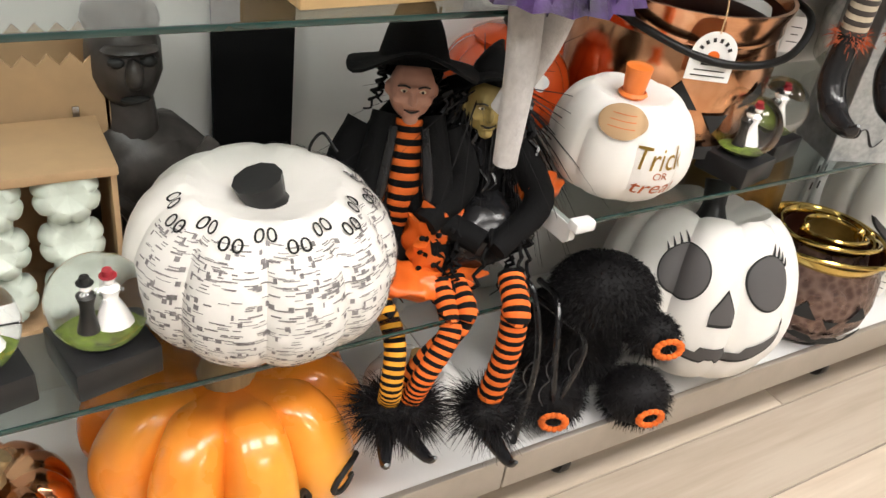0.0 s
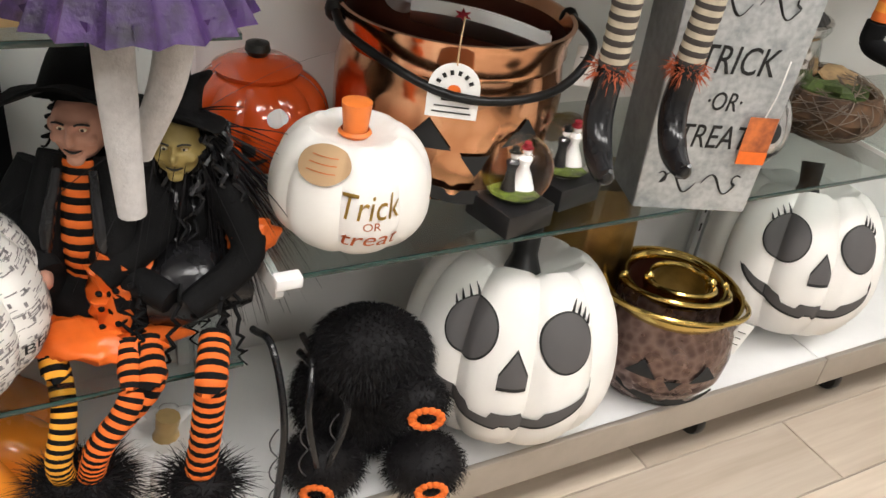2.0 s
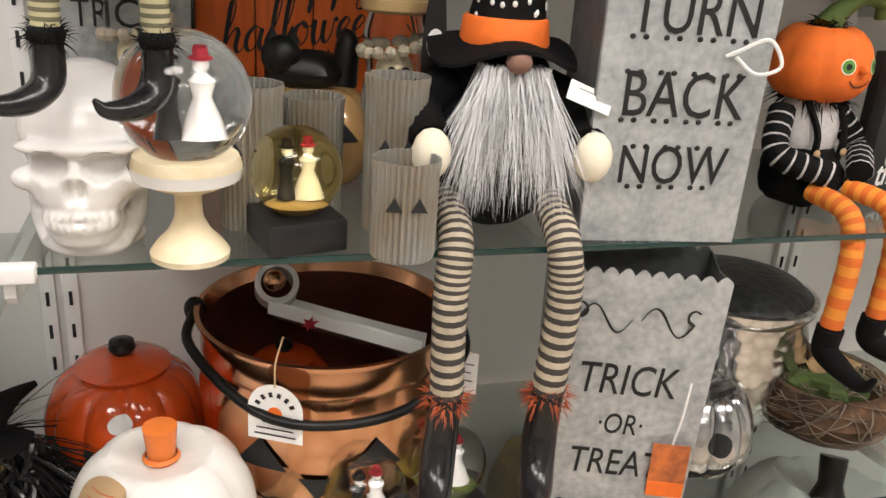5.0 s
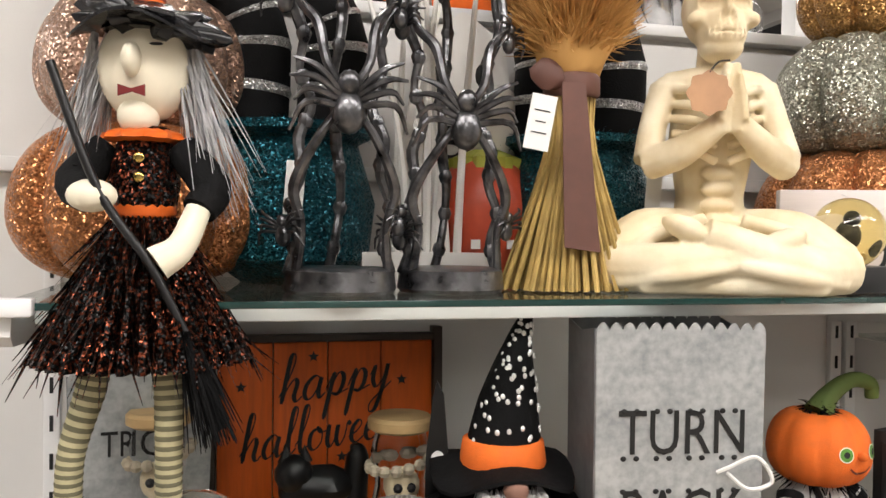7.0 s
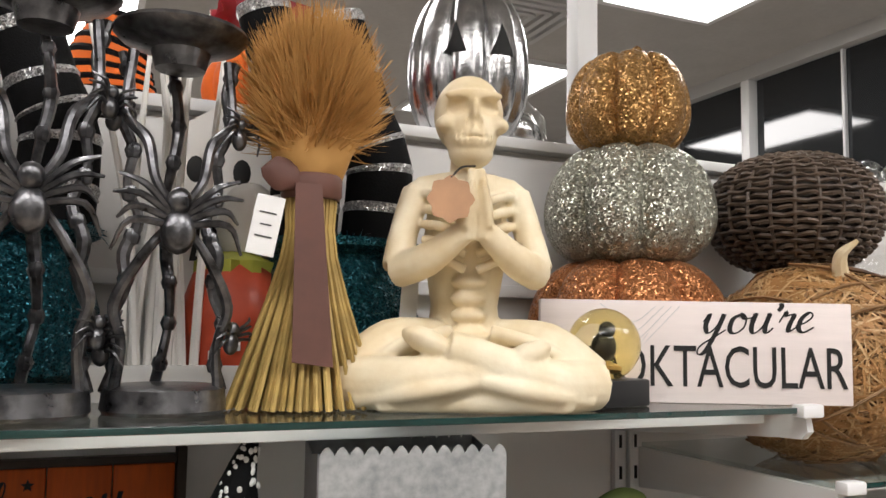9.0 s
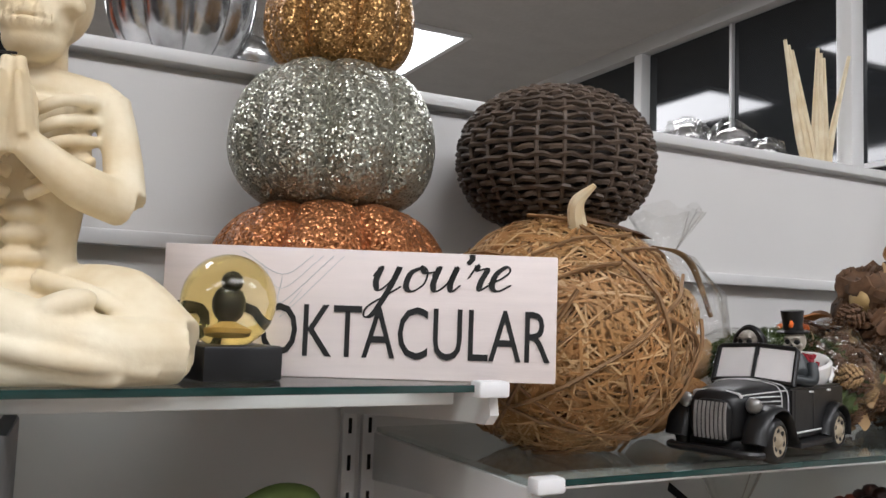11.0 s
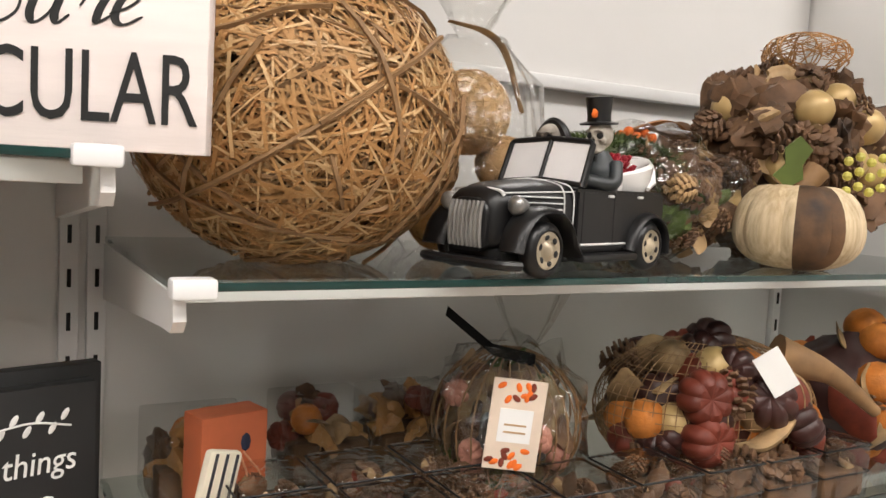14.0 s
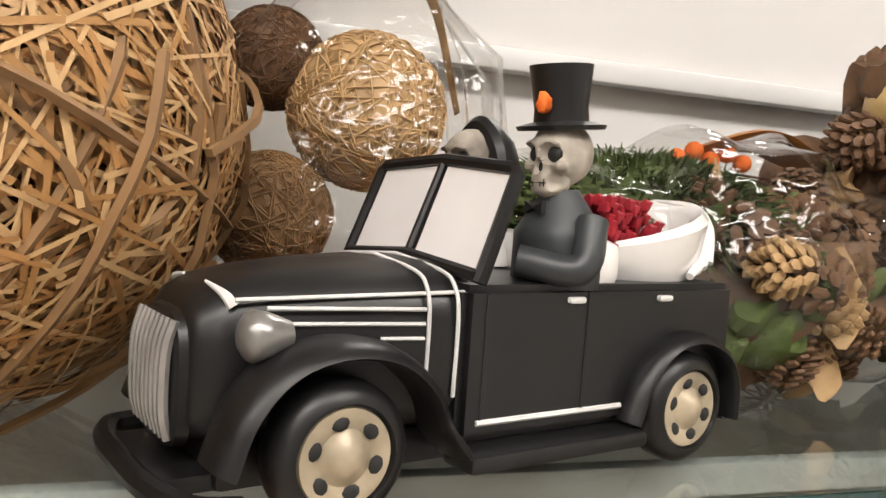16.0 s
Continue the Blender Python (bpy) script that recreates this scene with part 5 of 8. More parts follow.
part("rolled_handle", moved(lathe([(0.026, -0.022), (0.029, -0.019), (0.029, 0.019), (0.026, 0.022), (0.021, 0.022), (0.021, -0.022)], 28, cap=False), -0.08, 0, 0.073, 80, 0, 20), WHITEC, spn, "curled white handle")
part("knob", moved(ball(0.015, n=14), -0.075, -0.025, 0.078), COPPERP, spn, "shiny copper ball")
part("painted_leaf", moved(plate([(0.012 * math.cos(a) * (1 if i % 2 else 0.45), 0.012 * math.sin(a) * (1 if i % 2 else 0.45)) for i, a in enumerate([k * math.pi / 6 for k in range(12)])], 0.0008), 0.0, -0.077, 0.028, -30), RED, spn)
tg = thing("arched_tag", 0.925, 0.765, BM + 0.225, -28, "white arched paper tag with orange mark and unreadable print", "tag")
arch = [(-0.033, -0.07), (0.033, -0.07)] + [(0.033 * math.cos(math.pi * i / 14), -0.03 + 0.033 * math.sin(math.pi * i / 14)) for i in range(15)]
part("card", plate(arch, 0.0015), PAPER, tg, smooth=False)
part("mark", moved(plate([(0.009 * math.cos(math.pi * i / 8), 0.009 * math.sin(math.pi * i / 8)) for i in range(9)], 0.0006), 0, -0.0012, -0.034), ORANGE, tg)
for i, w in enumerate((0.03, 0.045, 0.05)):
    part("print_bar", moved(box(w, 0.0006, 0.004 if i == 0 else 0.0015), 0, -0.0009, -0.047 - i * 0.008), INK, tg)
for i in range(6):
    a = math.pi * (0.15 + 0.14 * i)
    part("print_mark", moved(box(0.0045, 0.0006, 0.006), 0.02 * math.cos(a), -0.0009, -0.032 + 0.02 * math.sin(a), 0, 90 - math.degrees(a)), INK, tg)
part("string", tube([(0, 0, 0), (0.0, 0.002, 0.03), (0.002, 0.02, 0.055)], 0.0012, 6), KRAFT, tg)
tag(1.175, 0.83, BM + 0.215, 0.03, 0.06, -30)

tp = thing("lettered_pumpkin", 0.80, 0.775, BM, -30, "white matte pumpkin with orange wooden stem and gold lettering", "pumpkin")
R2, H2 = 0.104, 0.18
g, fn = pumpkin(R2, H2, 8, 0.07, dip=0.12)
part("body", g, WHITEM, tp)
part("stem", moved(lathe([(0.015, 0), (0.015, 0.02), (0.019, 0.058), (0.0, 0.06)], 16), 0, 0, 0.125), STEMO, tp, "orange wooden stem")
part("twine", moved(lathe([(0.018, 0), (0.021, 0.004), (0.018, 0.008)], 16, cap=False), 0, 0, 0.14), STEMO, tp)
GOLDINK = mat("gold_foil_ink", (0.55, 0.36, 0.08), 0.35, 0.5)
ORINK = mat("orange_foil_ink", (0.62, 0.17, 0.05), 0.4, 0.3)
part("lettering", onto(fn, lettering("Trick", 0.046, 0.0003, 0.2, 0.8), F + 0.34, 0.28, R2, H2), GOLDINK, tp)
part("lettering", onto(fn, lettering("OR", 0.016, 0.0003), F + 0.38, 0.02, R2, H2), ORINK, tp)
part("lettering", onto(fn, lettering("treat", 0.042, 0.0003, 0.2, 0.9), F + 0.36, -0.24, R2, H2), ORINK, tp)
part("round_tag", oval(fn, F - 0.3, 0.82, 0.4, 0.3, 0.004), KRAFT, tp, "round kraft paper tag with unreadable script")
for i in range(3):
    part("tag_print", decal(fn, [0.92 - 0.11 * i] * 6, [0.905 - 0.11 * i] * 6, [F - 0.3 + 0.2 * (j / 2.5 - 1) for j in range(6)], 0.005, 2), ORINK, tp)


def bag_shell(ob, w, d, h, top_m, side_m, taper=0.9, n=11):
    """An open-topped sheet-metal sack with a scalloped rim; front face at y = -d / 2."""
    w0 = w * taper
    sc = []
    for i in range(n):
        for j in range(5):
            t = (i + j / 5) / n
            sc.append((w / 2 - w * t, h - 0.006 + 0.008 * math.sin(math.pi * j / 5)))
    front = [(-w0 / 2, 0), (w0 / 2, 0), (w / 2, h - 0.006)] + sc[1:] + [(-w / 2, h - 0.006)]
    part("front", moved(plate(front, 0.0015), 0, -d / 2, 0), top_m, ob, smooth=False)
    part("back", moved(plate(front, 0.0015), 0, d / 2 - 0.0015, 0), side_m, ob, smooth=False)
    side = [(-d / 2 + 0.002, 0), (d / 2 - 0.002, 0), (d / 2 - 0.002, h - 0.004), (0, h - 0.012), (-d / 2 + 0.002, h - 0.004)]
    for s in (-1, 1):
        g = moved(plate(side, 0.0015), 0, 0, 0, 0, 0, 90)
        v = arr(g[0])
        v[:, 0] += s * (w0 / 2 + (w - w0) / 2 * v[:, 2] / h)
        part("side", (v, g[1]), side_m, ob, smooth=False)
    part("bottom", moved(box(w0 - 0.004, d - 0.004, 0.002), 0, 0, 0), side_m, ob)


def scroll(w, y, z, m, ob):
    for s in (-1, 1):
        pts = [(s * w * (0.04 + 0.46 * t / 16), y, z + w * 0.13 * math.sin(t / 16 * math.pi * 2) * (1 if s > 0 else -1)) for t in range(17)]
        pts += [(s * w * 0.5 - s * w * 0.06 * math.sin(t), y, z + w * 0.07 - w * 0.07 * math.cos(t)) for t in (1, 2, 3, 4)]
        part("scroll", tube(pts, [0.0012, 0.0035, 0.002, 0.003, 0.001], 6, 2, flat=0.3), m, ob)


tt = thing("treat_bag", 1.345, 0.745, BM, -20, "galvanised metal sack lettered trick or treat with scrolls", "metal sack")
bag_shell(tt, 0.20, 0.105, 0.375, GALV, GALVSHADE)
for txt, z, s in (("TRICK", 0.235, 0.058), ("\u00b7OR\u00b7", 0.175, 0.04), ("TREAT", 0.12, 0.052)):
    part("lettering", moved(lettering(txt, s, 0.0004, 0.12, 0.72), 0, -0.0535, z), INK, tt)
scroll(0.13, -0.0535, 0.315, INK, tt)
scroll(0.12, -0.0535, 0.045, INK, tt)
ht = thing("hang_tag", 1.385, 0.665, BM + 0.16, -20, "dark and orange printed hang tag on a white loop", "tag")
part("card", moved(box(0.045, 0.001, 0.075, 0.0004, 1), 0, 0, -0.075), GOLDTAG, ht)
part("band", moved(box(0.044, 0.001, 0.02), 0, -0.0012, -0.074), ORANGE, ht)
part("loop", tube([(0, 0, 0), (0.004, -0.004, 0.04), (0.008, 0, 0.085)], 0.0014, 6), PAPER, ht)

sj = thing("silver_pumpkin", 1.535, 0.83, BM, -30, "shiny silver jack-o-lantern with cut face", "pumpkin")
g, fn = pumpkin(0.085, 0.165, 10, 0.1)
part("body", g, SILVER, sj)
for s in (-1, 1):
    part("eye", oval(fn, F + s * 0.4, 0.25, 0.2, 0.22, 0.001), SLOT, sj)
part("mouth", smile(fn, 0.8, -0.5, 0.35, 0.17, 0.001), SLOT, sj)
part("stem", moved(stem(0.03, 0.012, 0.01), 0, 0, 0.12), SILVER, sj)
hp = thing("silver_pot", 1.68, 0.98, BM, label="hammered silver pot with dark domed lid", category="pot")
part("body", lathe([(0.09, 0), (0.12, 0.03), (0.13, 0.12), (0.115, 0.19), (0.12, 0.2)], 48), CHROME, hp)
part("rim", lathe([(0.12, 0.19), (0.127, 0.2), (0.127, 0.212), (0.118, 0.214)], 48, cap=False), CHROME, hp)
part("lid", lathe([(0.118, 0.212), (0.1, 0.228), (0.06, 0.236), (0, 0.238)], 40), cells("hammered_black", (0.03, 0.03, 0.032), (0.05, 0.05, 0.05), 0.4, 0.5, 70, 0.4), hp, "dark hammered lid")


def twigball(ob, rx, rz, count, m, t=0.0016, seed=1, name="twig_weave", zc=None):
    rng = random.Random(seed)
    gs = []
    for i in range(count):
        d = Vector((rng.gauss(0, 1), rng.gauss(0, 1), rng.gauss(0, 1))).normalized()
        e = d.cross(Vector((rng.gauss(0, 1), rng.gauss(0, 1), rng.gauss(0, 1)))).normalized()
        a0, ln = rng.uniform(0, 6.28), rng.uniform(0.8, 2.4)
        k = rng.uniform(0.96, 1.04)
        gs.append(tube([((d * math.cos(a0 + ln * j / 5) + e * math.sin(a0 + ln * j / 5)) * k * (1 + 0.03 * rng.uniform(-1, 1)))[:] for j in range(6)], t / rx, 4, 2))
    g = merged(*gs)
    v = arr(g[0]) * [rx, rx, rz] + [0, 0, rz if zc is None else zc]
    return part(name, (v, g[1]), m, ob, kind="stuff")


ns = thing("twig_nest", 1.80, 0.88, BM, label="round twig nest basket with moss and brown leaf", category="basket")
part("bowl", lathe([(0.04, 0.0), (0.09, 0.02), (0.115, 0.06), (0.1, 0.1), (0.09, 0.1), (0.06, 0.05)], 30, cap=False), BARK, ns)
twigball(ns, 0.12, 0.062, 130, mat("grey_twig", (0.2, 0.15, 0.11), 0.6, vary=0.3), 0.0014, 4)
part("moss", moved(ball(0.07, 0.05, 0.02, 18, 0.5, 40), -0.02, -0.03, 0.1), MOSS, ns)
part("leaf", moved(ball(0.05, 0.03, 0.006, 12, 0.6, 40), 0.0, -0.02, 0.12, 20), TANP, ns)

# ---- bay B, third shelf ----
sk = [moved(ball(0.06, 0.074, 0.062, 28), 0, 0.012, 0.112), moved(ball(0.046, 0.036, 0.042, 20), 0, -0.034, 0.07), moved(ball(0.036, 0.034, 0.03, 18), 0, -0.03, 0.03), moved(ball(0.052, 0.02, 0.009, 18), 0, -0.05, 0.106),
      moved(ball(0.034, 0.02, 0.02, 16), 0, -0.05, 0.04), tube([(0, 0.015, 0.0), (0, 0.01, 0.06)], [0.045, 0.03], 16), tube([(-0.04, 0.0, 0.012), (-0.02, -0.035, 0.01), (0.02, -0.035, 0.01), (0.04, 0.0, 0.012)], 0.012, 10)]
for s in (-1, 1):
    sk += [moved(ball(0.018, 0.018, 0.012, 12), s * 0.042, -0.036, 0.074), tube([(s * 0.044, 0.0, 0.06), (s * 0.042, -0.012, 0.03), (s * 0.03, -0.035, 0.012)], 0.01, 10)]
g = fused(sk, 0.0025, 3)
for s in (-1, 1):
    g = dent(g, (s * 0.023, -0.06, 0.091), (0.0185, 0.04, 0.0155), 0.018)
    g = dent(g, (s * 0.005, -0.065, 0.068), (0.006, 0.03, 0.013), 0.011)
    g = dent(g, (s * 0.042, -0.04, 0.048), (0.012, 0.03, 0.014), 0.012)
g = dent(g, (0, -0.07, 0.04), (0.034, 0.03, 0.0016), 0.004)
for i in range(9):
    g = dent(g, (-0.026 + i * 0.0065, -0.07, 0.04), (0.0012, 0.03, 0.013), 0.0028)
single("ceramic_skull", [(g, WHITEC)], 0.752, 0.765, BU, -4, "white glossy ceramic skull", "skull", angle=80)

wg = thing("pedestal_globe", 0.842, 0.712, BU, label="clear water globe with skeleton couple on ivory pedestal", category="snow globe")
part("pedestal", lathe([(0.0, 0), (0.036, 0), (0.037, 0.006), (0.03, 0.016), (0.02, 0.026), (0.013, 0.04), (0.012, 0.06), (0.016, 0.066), (0.03, 0.07), (0.0, 0.071)], 36), CREAM, wg)
part("collar", lathe([(0.03, 0.07), (0.046, 0.078), (0.05, 0.09), (0.047, 0.1), (0.03, 0.102)], 36), CREAM, wg, "ivory collar with a lettered band")
part("banner", lathe([(0.0485, 0.079), (0.0515, 0.0905)], 36, cap=False), WHITEC, wg)
b = part("glass_ball", moved(ball(0.06, n=40), 0, 0, 0.152), BALLGLASS, wg)
b.visible_shadow = False
part("figurine", [(moved(s, 0, 0, 0.152), m) for s, m in couple(0.062)], None, wg, "small skeleton bride and groom")
globe("snow_globe", 0.945, 0.74, BU, 0.046, BLACKP, couple, "amber tinted snow globe with couple on black base", YELLOWGLASS, GOLDP)


def tin(x, y, h, r=0.033, lip=True):
    ob = thing("tin_cup", x, y, BU, -10, "weathered corrugated tin cup with jack-o-lantern cutouts", "tin cup", "tin cups")
    prof = [(r * 0.96, 0.0), (r, 0.004), (r, h - 0.012), (r * 1.04, h - 0.006), (r * 1.04, h), (r * 0.98, h), (r * 0.95, h - 0.01), (r * 0.9, 0.01)]
    part("wall", lathe(prof, 96, 32, 0.07, cap=False), TINSH, ob)
    part("bottom", lathe([(0, 0.003), (r * 0.95, 0.004)], 24), TINSH, ob)
    for s in (-1, 1):
        part("cutout", moved(plate([(-0.008, 0), (0.008, 0), (0, 0.014)], 0.002), s * 0.012, -r - 0.0015, h * 0.55), SLOT, ob)
    return ob


tin(1.045, 0.695, 0.1)
tin(1.052, 0.775, 0.165)
tin(0.975, 0.84, 0.13)
tin(0.905, 0.80, 0.15)
jr = thing("pumpkin_cat_jar", 0.985, 0.95, BU, label="tan crackled ceramic pumpkin with black cat lid", category="jar")
g, fn = pumpkin(0.088, 0.145, 10, 0.08, dip=0.05)
part("body", g, TANCER, jr)
for s in (-1, 1):
    part("eye", decal(fn, [0.2 + 0.3 * (1 - abs(j / 4 - 1)) for j in range(9)], [0.2] * 9, [F + s * 0.4 + 0.18 * (j / 4 - 1) for j in range(9)], 0.001), SLOT, jr)
part("cat", [(moved(g_, 0, 0, -0.028), m_) for g_, m_ in [(moved(ball(0.05, 0.03, 0.026, 16, 0.2, 50), -0.005, 0, 0.165), CARBLK), (moved(ball(0.024, 0.022, 0.024, 14), -0.035, -0.012, 0.185), CARBLK), (moved(lathe([(0.01, 0), (0, 0.02)], 8), -0.045, -0.01, 0.2), CARBLK), (moved(lathe([(0.01, 0), (0, 0.02)], 8), -0.022, -0.01, 0.2), CARBLK), (tube([(0.04, 0, 0.15), (0.045, 0, 0.2), (0.04, 0, 0.215)], [0.018, 0.014, 0.005], 10), CARBLK)]], None, jr, "black cat lying on the lid")
for x, y in ((1.075, 0.9), (0.79, 0.98)):
    sjar = thing("skull_jar", x, y, BU, label="glass skull jar with wooden lid and beige beads", category="jar", group="skull jars")
    b = part("jar", lathe([(0.03, 0), (0.036, 0.01), (0.036, 0.12), (0.03, 0.15), (0.036, 0.19), (0.03, 0.215)], 30), BALLGLASS, sjar)
    b.visible_shadow = False
    part("lid", moved(lathe([(0.034, 0), (0.04, 0.004), (0.04, 0.014), (0.036, 0.018), (0, 0.02)], 30), 0, 0, 0.215), WOODL, sjar, "turned wooden lid")
    part("rope", merged(*[moved(ball(0.0075, n=8), 0.037 * math.cos(i * 0.4), 0.037 * math.sin(i * 0.4), 0.19 - abs(math.sin(i * 0.2)) * 0.02) for i in range(16)]), BURLAP, sjar, "string of beads")
    part("skull", [(moved(ball(0.02, 0.022, 0.024, 14), 0, -0.01, 0.15), CREAM), (moved(ball(0.006, n=8), -0.008, -0.03, 0.152), INK), (moved(ball(0.006, n=8), 0.008, -0.03, 0.152), INK)], None, sjar)

hh = thing("halloween_sign", 1.005, 1.065, BU, label="orange plank sign reading happy halloween with black stars", category="sign", rx=-3)
hw, hhg = 0.3, 0.3
for i in range(4):
    part("board", moved(box(hw / 4 - 0.0015, 0.012, hhg, 0.0015), -hw / 2 + hw / 4 * (i + 0.5), 0, 0), SIGNO, hh)
DKW = mat("dark_brown_frame", (0.05, 0.032, 0.022), 0.55, vary=0.2)
for s in (-1, 1):
    part("frame_side", moved(box(0.012, 0.03, hhg + 0.02, 0.001), s * (hw / 2 + 0.007), 0, -0.0), DKW, hh, "dark wooden frame")
part("frame_top", moved(box(hw, 0.03, 0.01, 0.001), 0, 0, hhg + 0.001), DKW, hh)


part("lettering", moved(brush_word("happy", 0.031, 0.3, 1.05, 0.2), 0.01, -0.0066, 0.226, 0, -8), INK, hh, "black brush script")
part("lettering", moved(brush_word("halloween", 0.03, 0.3, 0.98, 0.2), -0.012, -0.0066, 0.152, 0, -8), INK, hh, "black brush script")
for x, z in ((-0.02, 0.28), (0.105, 0.245), (-0.118, 0.24), (0.02, 0.14), (0.12, 0.1)):
    part("star", moved(plate([((0.008 if i % 2 == 0 else 0.0035) * math.sin(i * math.pi / 5), (0.008 if i % 2 == 0 else 0.0035) * math.cos(i * math.pi / 5)) for i in range(10)], 0.0008), x, -0.0072, z), INK, hh, smooth=False)
gb = thing("galvanised_bag", 0.765, 1.03, BU, 5, "galvanised metal sack with black lettering at the back", "metal sack")
bag_shell(gb, 0.17, 0.08, 0.28, GALV, GALVSHADE)
part("lettering", moved(lettering("TRICK", 0.045, 0.0004, 0, 0.75), 0, -0.042, 0.19), INK, gb)
cb = thing("carved_comb", 1.105, 0.83, BU, -15, "tall black carved stake with white rings", "ornament")
part("stake", moved(plate([(-0.016, 0), (0.016, 0), (0.02, 0.1), (0.012, 0.2), (0.006, 0.27), (-0.002, 0.285), (-0.006, 0.27), (-0.014, 0.2)], 0.008), 0, 0, 0), CARBLK, cb)
for z in (0.13, 0.19):
    part("ring", moved(lathe([(0.006, 0), (0.0095, 0.0), (0.0095, 0.0015), (0.006, 0.0015)], 18, cap=False), 0.0, -0.001, z, 90, s=(1, 1.7, 1)), PAPER, cb)

# gnome
p = [(moved(ball(0.085, 0.07, 0.085, 26, 0.06, 20), 0, 0, 0.08), BLACK), (moved(ball(0.055, 0.05, 0.05, 20), 0, -0.005, 0.16), BLACK)]
p += hat(0.082, 0.185, (0.03, 0.0), BLACK, ORANGE, 0.19)
p += [(moved(blades([(0.034 * math.sin(i * 2.4), -0.055 - 0.016 * math.cos(i), 0.182 - 0.015 * (i % 5) / 5) for i in range(1500)], [(0.2 * math.sin(i * 2.4), -0.2, -1) for i in range(1500)], 0.112, 0.0006, 0.05, 4, 0.28, 3), 0, 0, 0), WHITEH)]
p += [(moved(ball(0.014, 0.014, 0.012, 12), 0, -0.072, 0.188), mat("pink_felt_nose", (0.3, 0.16, 0.12), 0.9))]
rg = random.Random(2)
for i in range(90):
    t, a = rg.uniform(0.08, 0.92), rg.uniform(-2.9, -0.2)
    r = 0.0825 * np.interp(t, [0, 0.4, 0.75, 1], [0.59, 0.425, 0.205, 0.05])
    cx = np.interp(t, [0, 0.4, 0.75, 1], [0, 0.006, 0.0165, 0.03])
    p.append((moved(ball(0.0028, 0.0015, 0.0034, 8), cx + r * math.cos(a), r * math.sin(a), 0.19 + 0.185 * t, 0, 0, math.degrees(a) + 90), WHITEC))
for s in (-1, 1):
    p += [(tube([(s * 0.05, 0, 0.15), (s * 0.09, -0.02, 0.13), (s * 0.085, -0.07, 0.105)], [0.024, 0.026, 0.022], 12), BLACK), (moved(ball(0.021, 0.018, 0.027, 14), s * 0.086, -0.085, 0.095), CREAMC)]
    x = s * 0.058 + 0.0
    p += striped([(x, -0.03, 0.035), (x, -0.105, 0.01), (x + 0.004 * s, -0.12, -0.05), (x, -0.118, -0.165)], 0.0185, 24, (BURLAP, mat("brown_stripe_cloth", (0.06, 0.05, 0.045), 0.85)), 12)
    p += [(moved(fur(0.022, 0.022, 0.012, 220, 0.012, 0.001, 6 + s), x, -0.118, -0.17), mat("orange_eyelash_yarn", (0.5, 0.1, 0.03), 0.7))]
    p += [(tube([(x, -0.118, -0.165), (x - 0.004, -0.12, -0.23), (x - 0.012, -0.15, -0.27), (x - 0.03, -0.2, -0.275), (x - 0.035, -0.215, -0.26)], [0.018, 0.02, 0.019, 0.012, 0.003], 10), BLACKSH)]
single("gnome_doll", p, 1.172, 0.80, BU, -6, "seated gnome doll with white beard and dotted black hat", "doll", angle=60)
tag(1.245, 0.72, BU + 0.165, 0.05, 0.022, -10, -30, 20, bars=1)

tb = thing("warning_bag", 1.345, 0.755, BU, -8, "galvanised metal sack lettered turn back now", "metal sack")
bag_shell(tb, 0.186, 0.11, 0.362, GALV, GALVSHADE, 0.97, 13)


def bony(txt, s):
    return lettering(txt, s, 0.0004, 0, 0.78)


for txt, z in (("TURN", 0.245), ("BACK", 0.16), ("NOW", 0.085)):
    part("lettering", moved(bony(txt, 0.068 if z > 0.1 else 0.06), 0.003, -0.056, z), INK, tb)
rg = random.Random(8)
for row, (z, hgt) in enumerate(((0.245, 0.05), (0.16, 0.05), (0.085, 0.044))):
    for i in range(4 if row < 2 else 3):
        x = (i - (1.5 if row < 2 else 1)) * 0.036
        for dz in (-hgt / 2, hgt / 2):
            part("bone_knob", moved(ball(0.0034, 0.001, 0.003, 8), x - 0.008, -0.0558, z + dz), INK, tb)
            part("bone_knob", moved(ball(0.0034, 0.001, 0.003, 8), x + 0.006, -0.0558, z + dz), INK, tb)
part("loop_string", tube([(0.04, -0.058, 0.205), (0.05, -0.065, 0.212), (0.075, -0.075, 0.225), (0.093, -0.075, 0.2), (0.07, -0.07, 0.19), (0.05, -0.06, 0.205)], 0.0022, 6), PAPER, tb, "white plastic loop")

# pumpkin-head doll
g, fn = pumpkin(0.066, 0.115, 8, 0.06, dip=0.08)
p = [(moved(g, 0, 0, 0.13), ORANGE), (tube([(0, 0, 0.222), (0.02, 0, 0.245), (0.06, 0, 0.262), (0.1, 0, 0.255), (0.105, 0, 0.235)], [0.02, 0.013, 0.011, 0.01, 0.009], 10), STEMG)]
p += [(moved(fur(0.018, 0.018, 0.006, 120, 0.012, 0.0012, 5), 0, 0, 0.228), BLACK)]
for s in (-1, 1):
    for k, m in ((1.0, CREAMC), (0.85, mat("green_eye", (0.12, 0.3, 0.05), 0.4)), (0.4, INK)):
        p.append((moved(oval(fn, F + s * 0.36 + 0.0, 0.18, 0.15 * k, 0.17 * k, 0.0012 + 0.0012 * (1 - k)), 0, 0, 0.13), m))
p.append((moved(decal(fn, [-0.36 + 0.2 * (j / 6 - 1) ** 2 + 0.03 for j in range(13)], [-0.4 + 0.2 * (j / 6 - 1) ** 2 for j in range(13)], [F + 0.28 * (j / 6 - 1) for j in range(13)], 0.001), 0, 0, 0.13), RUST))
p.append((moved(ball(0.007, 0.009, 0.006, 8), 0, -0.066, 0.18), ORANGE))
